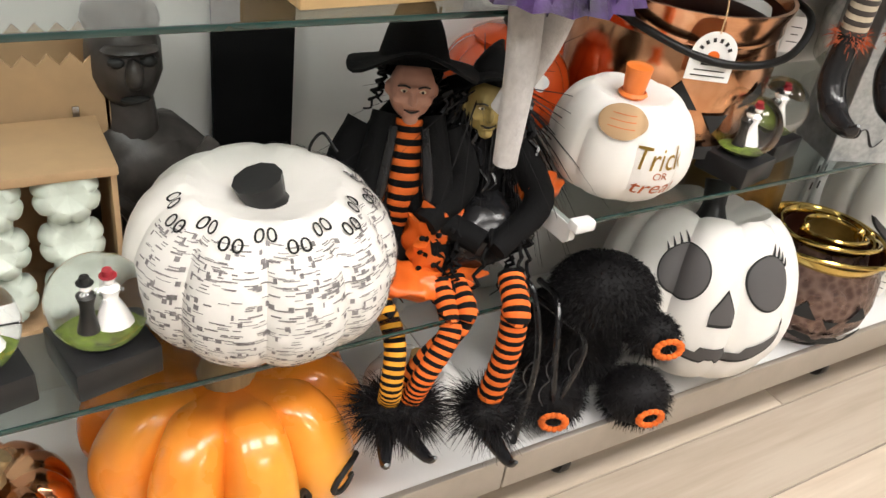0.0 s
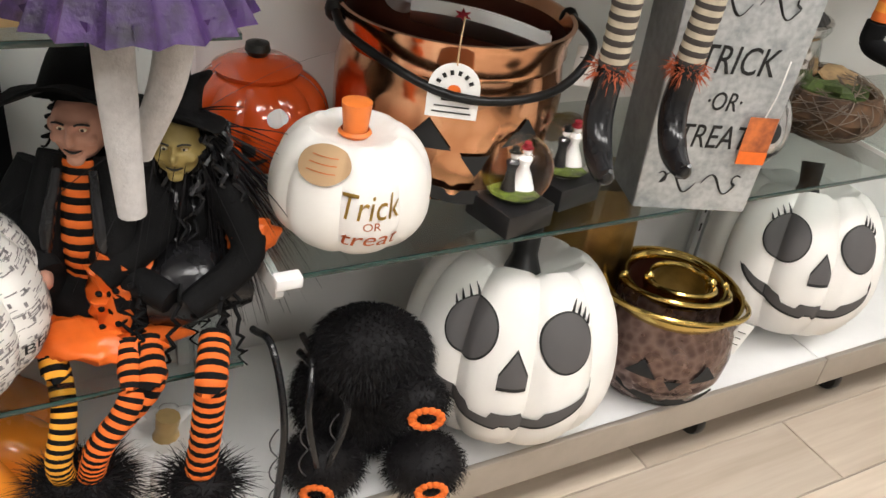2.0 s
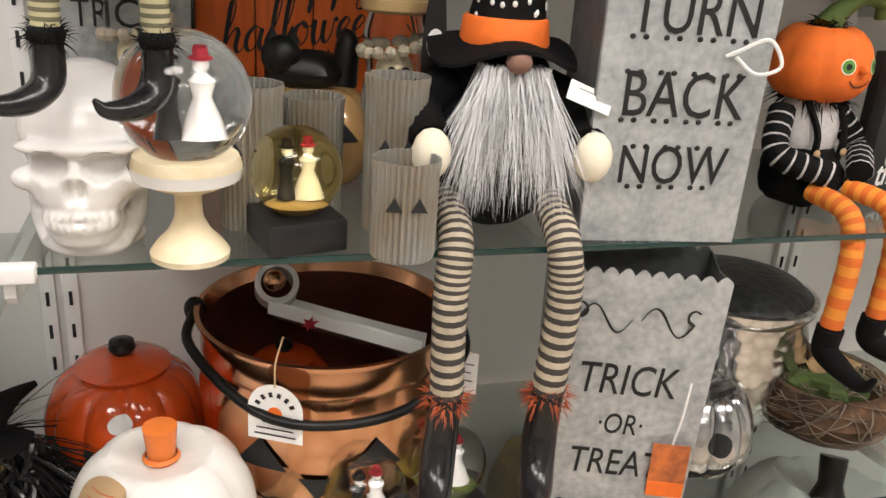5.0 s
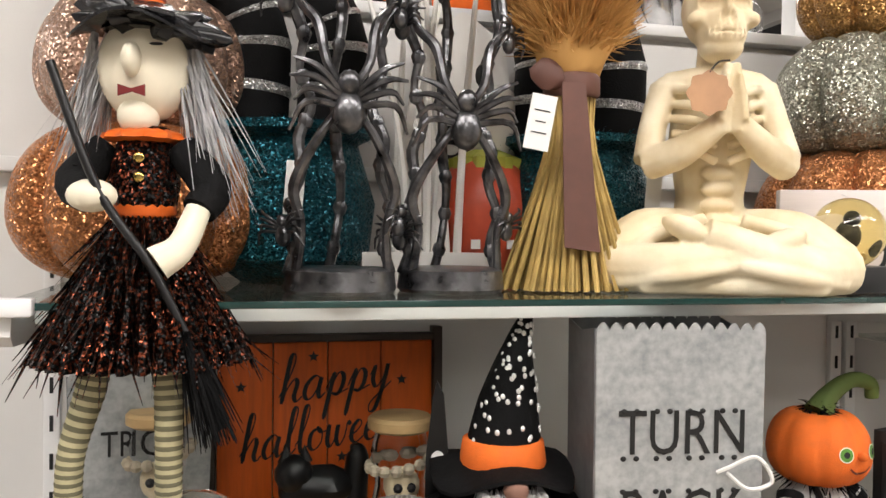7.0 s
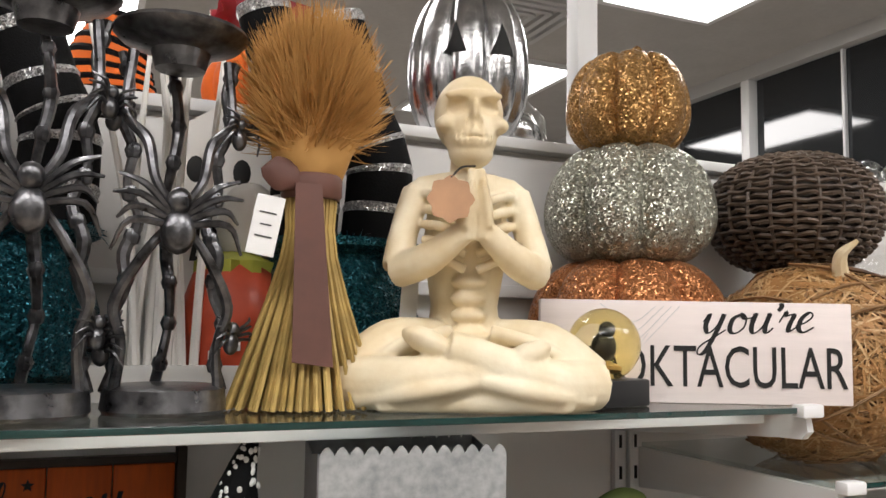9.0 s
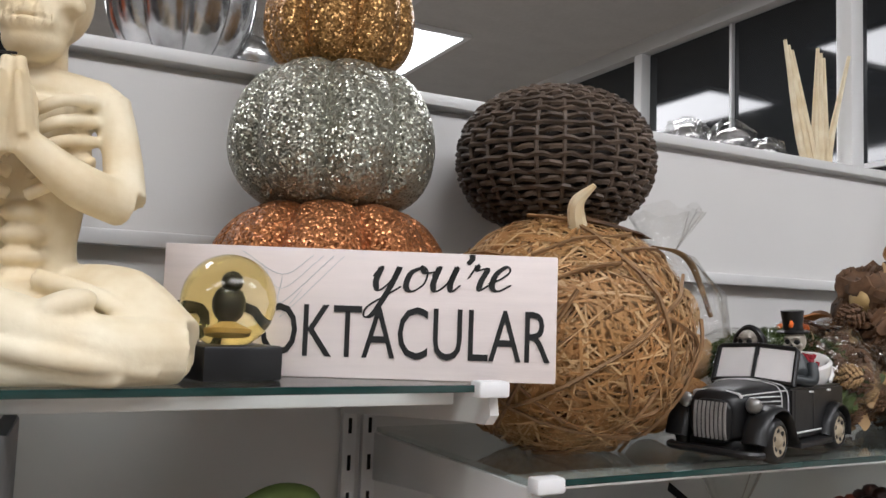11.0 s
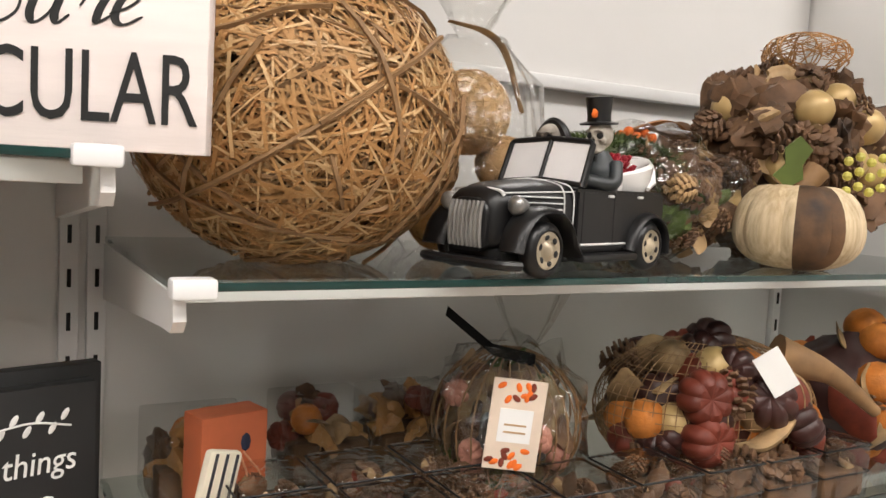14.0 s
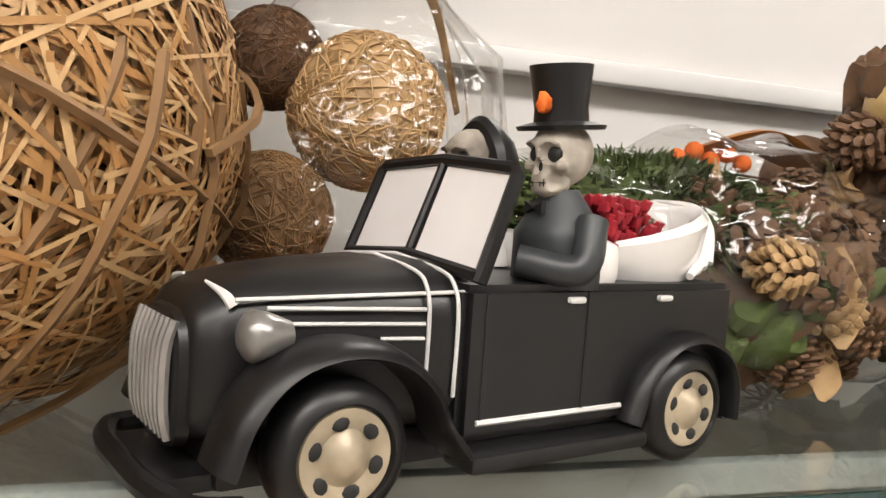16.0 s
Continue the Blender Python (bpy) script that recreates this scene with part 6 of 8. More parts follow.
p += [(moved(ball(0.05, 0.04, 0.06, 18), 0, 0, 0.09), GREYLEG), (moved(ball(0.062, 0.05, 0.045, 18, 0.15, 30), 0, -0.01, 0.035), BLACK), (moved(fur(0.035, 0.035, 0.012, 260, 0.02, 0.0015, 8), 0, 0, 0.138), BLACK)]
for s in (-1, 1):
    p += striped([(s * 0.05, 0, 0.12), (s * 0.078, -0.03, 0.07), (s * 0.03, -0.075, 0.05)], 0.017, 9, (BLACK, GREYLEG), 10, 8, 0.18)
    p += [(tube([(s * 0.026, -0.036, 0.035), (s * 0.026, -0.044, 0.09), (s * 0.03, -0.02, 0.135)], 0.005, 6), BLACK), (moved(ball(0.006, 0.003, 0.006, 10), s * 0.026, -0.048, 0.07), KRAFT)]
    p += striped([(s * 0.035, -0.06, 0.025), (s * 0.04, -0.12, 0.015), (s * 0.042, -0.14, -0.03), (s * 0.045, -0.14, -0.13)], 0.0135, 11, (mat("orange_sock", (0.85, 0.3, 0.04), 0.8), mat("orange_sock_band", (0.75, 0.16, 0.02), 0.8)), 12)
    p += boot(s * 0.045, -0.14, -0.175, BLACK, 0.85, 14 * s)
single("pumpkin_head_doll", p, 1.632, 0.855, BU, 12, "seated doll with orange pumpkin head and striped clothes", "doll", angle=60)
for i, (dx, dy, dz) in enumerate(((0, 0, 0), (0.006, 0.022, 0.012))):
    cb = thing("chalkboard_sign", 1.79 + dx, 0.845 + dy, BU, 16, "black chalkboard block sign reading in all things give thanks", "sign", "chalkboard signs")
    part("board", moved(box(0.155, 0.018, 0.185 + dz, 0.001), 0, 0, 0), SIGNB, cb)
    if i == 0:
        part("lettering", moved(lettering("In all things", 0.031, 0.0004, 0.1, 0.85), 0, -0.0097, 0.118), CHALK, cb)
        part("lettering", moved(lettering("give", 0.06, 0.0008, 0.2, 0.9), 0, -0.0097, 0.078), CHALK, cb)
        part("lettering", moved(lettering("thanks", 0.05, 0.0008, 0.2, 0.9), 0, -0.0097, 0.035), CHALK, cb)
        part("sprig", tube([(-0.05, -0.0095, 0.158), (-0.02, -0.0095, 0.151), (0.02, -0.0095, 0.155), (0.055, -0.0095, 0.148)], 0.001, 5), CHALK, cb)
        for j in range(10):
            part("leaf", moved(ball(0.0028, 0.0006, 0.006, 8), -0.045 + j * 0.0105, -0.0095, 0.153 + (0.006 if j % 2 else -0.005), 0, 30), CHALK, cb)


# ---- bay B, top shelf ----
def glitter_stack(name, x, y, z, spec, label):
    ob = thing(name, x, y, z, label=label, category="pumpkin stack")
    h = 0
    for i, (r, hh_, m, lb) in enumerate(spec):
        part("pumpkin", moved(pumpkin(r, hh_, 8, 0.16, dip=0.1)[0], 0, 0, h, 0, 0, 20 * i), m, ob, lb)
        h += hh_ * 0.79
    part("stem", moved(stem(0.03, 0.011, 0.009), 0, 0, h - 0.004), spec[-1][2], ob)


glitter_stack("pumpkin_stack", 1.765, 0.945, BT, ((0.148, 0.225, COPG, "copper glitter pumpkin"), (0.126, 0.21, SILVG, "champagne silver glitter pumpkin"), (0.092, 0.18, GOLDG, "gold glitter pumpkin")), "stack of three glitter pumpkins in copper, silver and gold")
glitter_stack("pumpkin_stack", 0.77, 0.97, BT, ((0.148, 0.22, COPG, "copper glitter pumpkin"), (0.122, 0.2, ROSEG, "rose gold glitter pumpkin"), (0.088, 0.165, SILVG, "silver glitter pumpkin")), "stack of three glitter pumpkins in copper, rose and silver")

# standing witch doll with broom, legs hanging over the shelf edge
p = [(moved(ball(0.058, 0.045, 0.07, 24), 0, 0, 0.225), CREAMC), (moved(ball(0.012, 0.026, 0.022, 14), -0.004, -0.042, 0.228), CREAMC), (moved(ball(0.026, 0.028, 0.026, 14), -0.004, -0.014, 0.162), CREAMC)]
p += [(moved(plate([(-0.016, 0.007), (0, 0.002), (0.016, 0.007), (0.016, -0.007), (0, -0.002), (-0.016, -0.007)], 0.004), -0.003, -0.05, 0.19), mat("dark_red_felt", (0.2, 0.02, 0.02), 0.9)), (moved(ball(0.009, 0.003, 0.002, 8), 0.025, -0.043, 0.248), INK)]
hb = hat(0.092, 0.045, (0.0, 0.0), BLACKSH, None, 0.268) + [(moved(ball(0.08, 0.07, 0.026, 30, 0.7, 45), 0.006, 0.01, 0.285, 8, 10), BLACKSH)]
p += hb + striped([(-0.005, 0.005, 0.28), (0.0, 0.01, 0.34), (0.012, 0.02, 0.41)], [0.032, 0.02, 0.004], 9, (ORANGE, mat("dark_orange_band", (0.3, 0.05, 0.02), 0.6)), 14)
for s in (-1, 1):
    n = 160
    p.append((blades([(s * (0.05 + 0.012 * math.sin(i)), 0.01 * math.cos(i * 1.7), 0.25 - 0.02 * math.sin(i * 3)) for i in range(n)], [(s * 0.28, 0.05, -1)] * n, 0.17 if s > 0 else 0.13, 0.0016, 0.1, 4, 0.22, 5 + s), GREYH))
p += [(tube([(0, 0, 0.02), (0, 0, 0.08), (0, 0, 0.15)], [0.034, 0.045, 0.03], 18), SPARKB), (moved(lathe([(0.036, -0.016), (0.04, -0.01), (0.039, 0.01), (0.035, 0.016)], 24), 0, 0, 0.05), ORANGESAT), (moved(lathe([(0.036, 0.0), (0.055, 0.004), (0.05, 0.012), (0.03, 0.018)], 24, 12, 0.15), 0, 0, 0.13), ORANGESAT)]
for i in range(2):
    p.append((moved(ball(0.007, 0.003, 0.007, 10), 0.005, -0.045, 0.085 + i * 0.024), BRASS))
p.append((lathe([(0.034, 0.045), (0.075, -0.03), (0.115, -0.1), (0.135, -0.145), (0.13, -0.145), (0.06, -0.03)], 108, 36, 0.16, False), SPARKB))
n = 420
p.append((blades([((0.04 + 0.09 * (i % 10) / 10) * math.cos(i * 2.4), (0.04 + 0.09 * (i % 10) / 10) * math.sin(i * 2.4), 0.03 - 0.16 * (i % 10) / 10) for i in range(n)], [(0.55 * math.cos(i * 2.4), 0.55 * math.sin(i * 2.4), -1) for i in range(n)], 0.07, 0.003, 0, 2, 0.3, 8), SPARKB))
p += [(tube([(-0.045, 0, 0.125), (-0.075, -0.02, 0.08), (-0.05, -0.06, 0.06)], [0.022, 0.028, 0.022], 12), BLACK), (moved(ball(0.03, 0.022, 0.02, 16), -0.04, -0.075, 0.06), CREAMC), (tube([(0.045, 0, 0.125), (0.085, -0.01, 0.075), (0.075, -0.03, 0.045)], [0.022, 0.026, 0.022], 12), BLACK), (tube([(0.075, -0.035, 0.045), (0.06, -0.06, 0.0), (0.035, -0.07, -0.02)], [0.016, 0.018, 0.022], 12), CREAMC)]
p += [(tube([(-0.085, -0.085, 0.215), (-0.03, -0.088, 0.07), (0.03, -0.085, -0.02), (0.075, -0.08, -0.11)], 0.0055, 8), CARBLK), (moved(blades([(0.006 * math.cos(i), 0.006 * math.sin(i), 0) for i in range(240)], [(0.35, -0.05, -1) for i in range(240)], 0.115, 0.0028, 0.1, 3, 0.16, 4), 0.07, -0.08, -0.1), BLACK)]
for s in (-1, 1):
    x = s * 0.046
    p += striped([(x * 0.8, -0.045, -0.1), (x, -0.055, -0.17), (x * 1.25 - 0.01, -0.06, -0.25), (x * 1.3 - 0.012, -0.06, -0.32)], [0.019, 0.018, 0.016, 0.016], 20, (LEGC, LEGG), 12)
    p += puff(x * 1.3 - 0.012, -0.06, -0.325, 0.022, BLACK, 31 + s, 160, 0.012)
    p += [(tube([(x * 1.3 - 0.012, -0.06, -0.32), (x * 1.3 - 0.014, -0.062, -0.375), (x * 1.3 - 0.03, -0.09, -0.395), (x * 1.3 - 0.055, -0.12, -0.395), (x * 1.3 - 0.066, -0.13, -0.382)], [0.017, 0.019, 0.016, 0.01, 0.003], 10), BLACKSH)]
single("witch_doll", [(moved(g_, s=0.72), m_) for g_, m_ in p], 0.797, 0.722, 1.525, -10, "standing witch doll with cloth face holding a black broom", "doll", angle=60)

for x, lb in ((0.945, "teal glitter cauldron with striped witch legs sticking up"), (1.335, "teal glitter cauldron with one striped leg showing")):
    tc_ = thing("witch_leg_cauldron", x, 0.985, BT, label=lb, category="cauldron")
    part("cauldron", lathe([(0.06, 0), (0.1, 0.03), (0.108, 0.1), (0.09, 0.16), (0.085, 0.175), (0.105, 0.185), (0.105, 0.195), (0.08, 0.197)], 40), TEALG, tc_)
    part("tinsel_rim", moved(fur(0.1, 0.1, 0.01, 260, 0.012, 0.0012, 3), 0, 0, 0.19), TEALG, tc_, kind="stuff")
    for s in (-1, 1):
        leg = part("leg", striped([(s * 0.05, 0, 0.19), (s * 0.05 + 0.005, 0, 0.3), (s * 0.05 - 0.02, 0, 0.37), (s * 0.05 - 0.06, 0.0, 0.5)], [0.046, 0.044, 0.04, 0.034], 6, (BLACK, SILVTIN), 18, 8, 0.22), None, tc_, "black leg with silver tinsel stripes")
    tag(x + (0.0 if x < 1.2 else 0.06), 0.872, BT + 0.145, 0.022, 0.062, 0, 0, 4, bars=0)

# spider candle holders


def spider(z, r, y):
    out = [(moved(ball(0.016, 0.012, 0.019, 14), 0, y, z - 0.012), PEWTER), (moved(ball(0.011, 0.01, 0.011, 12), 0, y - 0.003, z + 0.014), PEWTER)]
    for s in (-1, 1):
        for i in range(4):
            e = (0.012, 0.006, -0.002, -0.012)[i]
            out.append((tube([(s * 0.008, y, z + e * 0.5), (s * (0.03 + 0.004 * i), y - 0.014, z + e + 0.012 - i * 0.002), (s * (0.052 + 0.004 * (i % 2)), y - 0.004, z + e * 2.6 + 0.002)], [0.0034, 0.003, 0.0014], 6, 4), PEWTER))
    return out


def candle_holder(x, y, h):
    ob = thing("spider_candle_holder", x, y, BT, label="tall antique pewter candle holder of entwined spiders", category="candle holder", group="spider candle holders")
    part("base", lathe([(0, 0), (0.057, 0), (0.06, 0.004), (0.058, 0.024), (0.05, 0.027), (0, 0.027)], 40), PEWTER, ob)
    part("dish", moved(lathe([(0.0, -0.03), (0.025, -0.028), (0.03, -0.01), (0.06, 0.0), (0.068, 0.008), (0.066, 0.012), (0.055, 0.006), (0, 0.0)], 40), 0, 0, h), PEWTER, ob, "round dished plate")
    for i, a0 in enumerate((math.pi, 0.0, math.pi / 2)):
        pts = []
        for k in range(11):
            t = k / 10
            r = 0.036 + 0.016 * abs(math.cos(t * math.pi)) + 0.004 * (-1) ** k
            a = a0 + 0.12 * math.sin(t * 11 + i)
            pts.append((r * math.cos(a), r * math.sin(a), 0.02 + (h - 0.035) * t))
        sp_ = spline(pts, 4)
        part("limb", tube(pts, [0.006, 0.0045, 0.007, 0.0045, 0.0065, 0.0048], 8, 4), PEWTER, ob)
        for k in range(3, len(sp_) - 2, 5):
            part("joint", moved(ball(0.0085, 0.0085, 0.01, 8), *sp_[k]), PEWTER, ob)
    for s in (-1, 1):
        part("limb", tube([(s * 0.048, -0.02, 0.024), (s * 0.044, -0.03, h * 0.18), (s * 0.052, -0.035, h * 0.28), (s * 0.03, -0.048, h * 0.4), (s * 0.008, -0.05, h * 0.48)], [0.0055, 0.0045, 0.006, 0.005, 0.004], 8, 5), PEWTER, ob)
        part("limb", tube([(s * 0.008, -0.05, h * 0.54), (s * 0.022, -0.05, h * 0.6), (s * 0.03, -0.04, h * 0.7), (s * 0.05, -0.025, h * 0.78), (s * 0.046, -0.015, h * 0.95)], [0.004, 0.005, 0.006, 0.0045, 0.0055], 8, 5), PEWTER, ob)
    part("spider", [(moved(a, 0, 0, h * 0.5, s=(1.05, 1.0, 1.15)), m) for a, m in spider(0, 0.05, -0.058)], None, ob, "pewter spider with spread legs")
    for s, z in ((-1, 0.17), (1, 0.2), (-1, 0.78), (1, 0.76)):
        part("small_spider", [(moved(a, s * 0.047, 0.0, h * z, 0, 0, s * 50, s=0.6), m) for a, m in spider(0, 0.04, -0.03)], None, ob)
    return ob


candle_holder(0.987, 0.80, 0.395)
candle_holder(1.113, 0.815, 0.375)
br = thing("white_branches", 1.115, 0.95, BT, label="bundle of white painted branches", category="branches")
rg = random.Random(5)
for i in range(9):
    a = rg.uniform(-0.25, 0.25)
    part("branch", tube([(0.01 * i - 0.04, 0, 0.0), (0.01 * i - 0.04 + a * 0.08, rg.uniform(-0.02, 0.02), 0.2), (0.01 * i - 0.04 + a * 0.3, rg.uniform(-0.04, 0.04), 0.44)], [0.006, 0.005, 0.0025], 7), WHITEM, br)
pf = thing("pumpkin_figure", 1.205, 0.99, BT, label="red pumpkin figure with green collar and white body", category="figurine")
part("body", lathe([(0.04, 0), (0.06, 0.04), (0.066, 0.1), (0.05, 0.15), (0.03, 0.165)], 30, 8, 0.07), REDJAR, pf)
part("collar", moved(lathe([(0.05, 0), (0.05, 0.02), (0.02, 0.032)], 24, 8, 0.3), 0, 0, 0.145), LIME, pf, "lime green leaf collar")
part("head", moved(ball(0.042, 0.036, 0.055, 20), 0.02, 0.02, 0.215), WHITEM, pf, "white ghost head")
part("check_band", merged(*[moved(box(0.012, 0.003, 0.012), -0.03 + 0.024 * i, -0.062, 0.045 + 0.012 * (i % 2)) for i in range(3)]), PAPER, pf)
slab("white_carton", 1.03, 1.21, 0.93, 0.945, BT, BT + 0.04, PAPER, "low white card box behind the candle holders", kind="", category="box")

# straw besom
bs = thing("straw_broom", 1.255, 0.815, BT, label="short straw besom with wheat head and brown ribbon", category="broom")
n = 150
part("straw", merged(*[tube([(0.028 * math.cos(i * 2.4) * math.sqrt(i / n), 0.02 * math.sin(i * 2.4) * math.sqrt(i / n), 0.235), (0.03 * math.cos(i * 2.4) * math.sqrt(i / n), 0.024 * math.sin(i * 2.4) * math.sqrt(i / n), 0.16), (0.085 * math.cos(i * 2.4) * math.sqrt(i / n), 0.06 * math.sin(i * 2.4) * math.sqrt(i / n), 0.002)], 0.0026, 5, 3) for i in range(n)]), mat("golden_stalk", (0.58, 0.4, 0.13), 0.45, vary=0.3, scale=30), bs, kind="stuff")
hd = sphere_dirs(9000, 9)
hd = hd[hd[:, 2] > -0.75]
part("wheat_head", blades(hd * np.array([0.055, 0.045, 0.075]) * (0.55 + 0.45 * np.random.default_rng(3).uniform(0, 1, (len(hd), 1))) + [0, 0, 0.325], hd * 0.6 + [0, 0, 0.7], 0.042, 0.0012, -0.1, 3, 0.3, 4), WHEAT, bs, "fluffy golden wheat ears", kind="stuff")
part("wheat_core", moved(ball(0.05, 0.042, 0.085, 20, 0.2, 60), 0, 0, 0.315), WHEAT, bs)
part("band", moved(lathe([(0.03, -0.012), (0.033, -0.008), (0.033, 0.01), (0.03, 0.014)], 24), 0, 0, 0.235), LEATHER, bs, "brown ribbon band")
rb = [(-0.014, 0.0), (0.014, 0.0), (0.026, -0.19), (-0.016, -0.185)]
part("ribbon", moved(plate(rb, 0.0015), -0.012, -0.036, 0.235, -6), LEATHER, bs, "hanging brown ribbon tail")
part("bow", moved(ball(0.022, 0.008, 0.018, 14, 0.4, 60), -0.035, -0.02, 0.245), LEATHER, bs)
tag(1.20, 0.755, BT + 0.215, 0.028, 0.06, -10, 0, 10)

# praying skeleton
bone = [moved(ball(0.039, 0.045, 0.041, 28), 0, -0.006, 0.294), moved(ball(0.03, 0.03, 0.03, 20), 0, -0.026, 0.27), moved(ball(0.025, 0.024, 0.016, 18), 0, -0.027, 0.251),
        moved(ball(0.033, 0.01, 0.007, 18), 0, -0.043, 0.306), moved(ball(0.023, 0.01, 0.011, 16), 0, -0.046, 0.2625), moved(ball(0.005, 0.008, 0.012, 10), 0, -0.051, 0.29),
        tube([(0, 0.008, 0.19), (0, 0.004, 0.26)], [0.021, 0.018], 12),
        tube([(0, 0.012, 0.05), (0, 0.01, 0.1), (0, 0.006, 0.16), (0, 0.004, 0.212)], [0.045, 0.039, 0.05, 0.044], 20, flat=0.66),
        tube([(-0.052, 0.004, 0.214), (0, -0.01, 0.222), (0.052, 0.004, 0.214)], [0.017, 0.014, 0.017], 12)]
for s in (-1, 1):
    bone += [moved(ball(0.013, 0.012, 0.009, 12), s * 0.028, -0.035, 0.278), moved(ball(0.017, 0.016, 0.015, 12), s * 0.054, 0.002, 0.212)]
    for i in range(5):
        z = 0.205 - i * 0.0155
        bone.append(tube([(s * 0.006, -0.04, z - 0.01), (s * 0.03, -0.041, z), (s * 0.049, -0.012, z + 0.006)], 0.0052, 8))
    bone += [tube([(s * 0.056, 0.002, 0.214), (s * 0.07, -0.006, 0.172), (s * 0.077, -0.02, 0.134)], [0.017, 0.016, 0.018], 14),
             tube([(s * 0.077, -0.02, 0.132), (s * 0.047, -0.05, 0.142), (s * 0.013, -0.066, 0.166)], [0.018, 0.017, 0.012], 14),
             tube([(s * 0.0095, -0.066, 0.16), (s * 0.0085, -0.071, 0.19), (s * 0.0045, -0.07, 0.228)], [0.011, 0.0095, 0.0045], 10),
             tube([(s * 0.013, -0.078, 0.17), (s * 0.0085, -0.08, 0.2), (s * 0.006, -0.079, 0.216)], [0.0045, 0.004, 0.003], 8),
             tube([(s * 0.015, -0.058, 0.17), (s * 0.012, -0.058, 0.2), (s * 0.008, -0.06, 0.212)], [0.0045, 0.004, 0.003], 8),
             tube([(s * 0.03, 0.01, 0.055), (s * 0.085, -0.03, 0.052), (s * 0.132, -0.055, 0.026)], [0.032, 0.032, 0.024], 16),
             tube([(s * 0.132, -0.055, 0.025), (s * 0.07, -0.085, 0.027), (s * -0.03, -0.09, 0.05 + 0.01 * s)], [0.025, 0.024, 0.016], 16),
             tube([(s * 0.04, 0.03, 0.026), (s * 0.09, -0.01, 0.024), (s * 0.13, -0.045, 0.02)], [0.026, 0.025, 0.02], 12),
             tube([(s * 0.02, -0.05, 0.073), (s * 0.07, -0.06, 0.06), (s * 0.115, -0.07, 0.036)], 0.008, 10),
             tube([(s * 0.0, -0.1, 0.03), (s * 0.06, -0.108, 0.02), (s * 0.12, -0.08, 0.012)], 0.008, 10),
             moved(ball(0.028, 0.018, 0.012, 14), s * -0.05, -0.088, 0.058 + 0.006 * s, 0, s * 20)]
for i in range(4):
    bone.append(moved(ball(0.02, 0.012, 0.0085, 12), 0, -0.022, 0.122 - i * 0.0165))
bone += [moved(ball(0.085, 0.06, 0.04, 20), 0, -0.01, 0.036), moved(box(0.2, 0.1, 0.02, 0.008), 0, -0.05, 0.0)]
g = fused(bone, 0.0022, 3)
for s in (-1, 1):
    g = dent(g, (s * 0.017, -0.05, 0.294), (0.0135, 0.03, 0.0095), 0.0075)
    g = dent(g, (s * 0.03, -0.04, 0.262), (0.01, 0.02, 0.013), 0.004)
    g = dent(g, (s * 0.0045, -0.055, 0.277), (0.0045, 0.02, 0.008), 0.006)
g = dent(g, (0, -0.055, 0.2625), (0.023, 0.02, 0.0016), 0.003)
for i in range(7):
    g = dent(g, (-0.018 + i * 0.006, -0.055, 0.2625), (0.0011, 0.02, 0.008), 0.002)
single("skeleton_statue", [(moved(g, s=(1.05, 1.08, 1.15)), CREAM)], 1.443, 0.82, BT, -17, "cream resin skeleton sitting cross-legged in prayer", "statue", angle=80)
kt = thing("kraft_tag", 1.385, 0.735, BT + 0.242, -17, "scalloped kraft paper tag hung on a black cord", "tag")
part("card", plate([((0.024 + 0.002 * math.cos(i * math.pi / 2)) * math.cos(i * math.pi / 16), (0.024 + 0.002 * math.cos(i * math.pi / 2)) * math.sin(i * math.pi / 16) - 0.018) for i in range(32)], 0.0012), mat("rosy_kraft", (0.52, 0.3, 0.17), 0.75), kt, smooth=False)
part("cord", tube([(0, 0, 0.005), (0.012, 0.01, 0.018), (0.03, 0.03, 0.024)], 0.0012, 5), INK, kt)
globe("snow_globe", 1.612, 0.785, BT, 0.044, BLACKP, crow, "amber globe with a crow on black base", YELLOWGLASS)

ys = thing("spook_sign", 1.745, 0.782, BT, -24, "whitewashed pink plank sign reading you're spooktacular", "sign")
part("board", moved(box(0.39, 0.022, 0.127, 0.0015), 0, 0, 0), SIGNW, ys)
part("lettering", moved(brush_word("you're", 0.0245, 0.3, 1.3, 0.25), 0.074, -0.0112, 0.0885, 0, -2), INK, ys, "black brush script")
part("lettering", moved(lettering("SPOOKTACULAR", 0.074, 0.0005, 0, 0.66), 0.0, -0.0118, 0.043), INK, ys)
for k in range(4):
    part("web_line", tube([(-0.12 + 0.02 * k, -0.0113, 0.122 - 0.012 * k), (-0.08, -0.0113, 0.1 - 0.014 * k), (-0.05 + 0.01 * k, -0.0113, 0.12)], 0.0004, 4), STEEL, ys)

gp = thing("ghost_plaque", 1.19, 1.055, BT, label="white ghost plaque lettered boo at the back", category="plaque")
part("board", plate([(-0.08, 0), (0.08, 0), (0.085, 0.2), (0.06, 0.34), (0.0, 0.38), (-0.06, 0.34), (-0.085, 0.2)], 0.012), WHITEM, gp)
part("lettering", moved(lettering("Boo", 0.07, 0.0005, 0.15), 0.02, -0.001, 0.19), INK, gp)
for s in (-1, 1):
    part("eye", moved(ball(0.012, 0.002, 0.018, 12), s * 0.03, 0, 0.29), INK, gp)

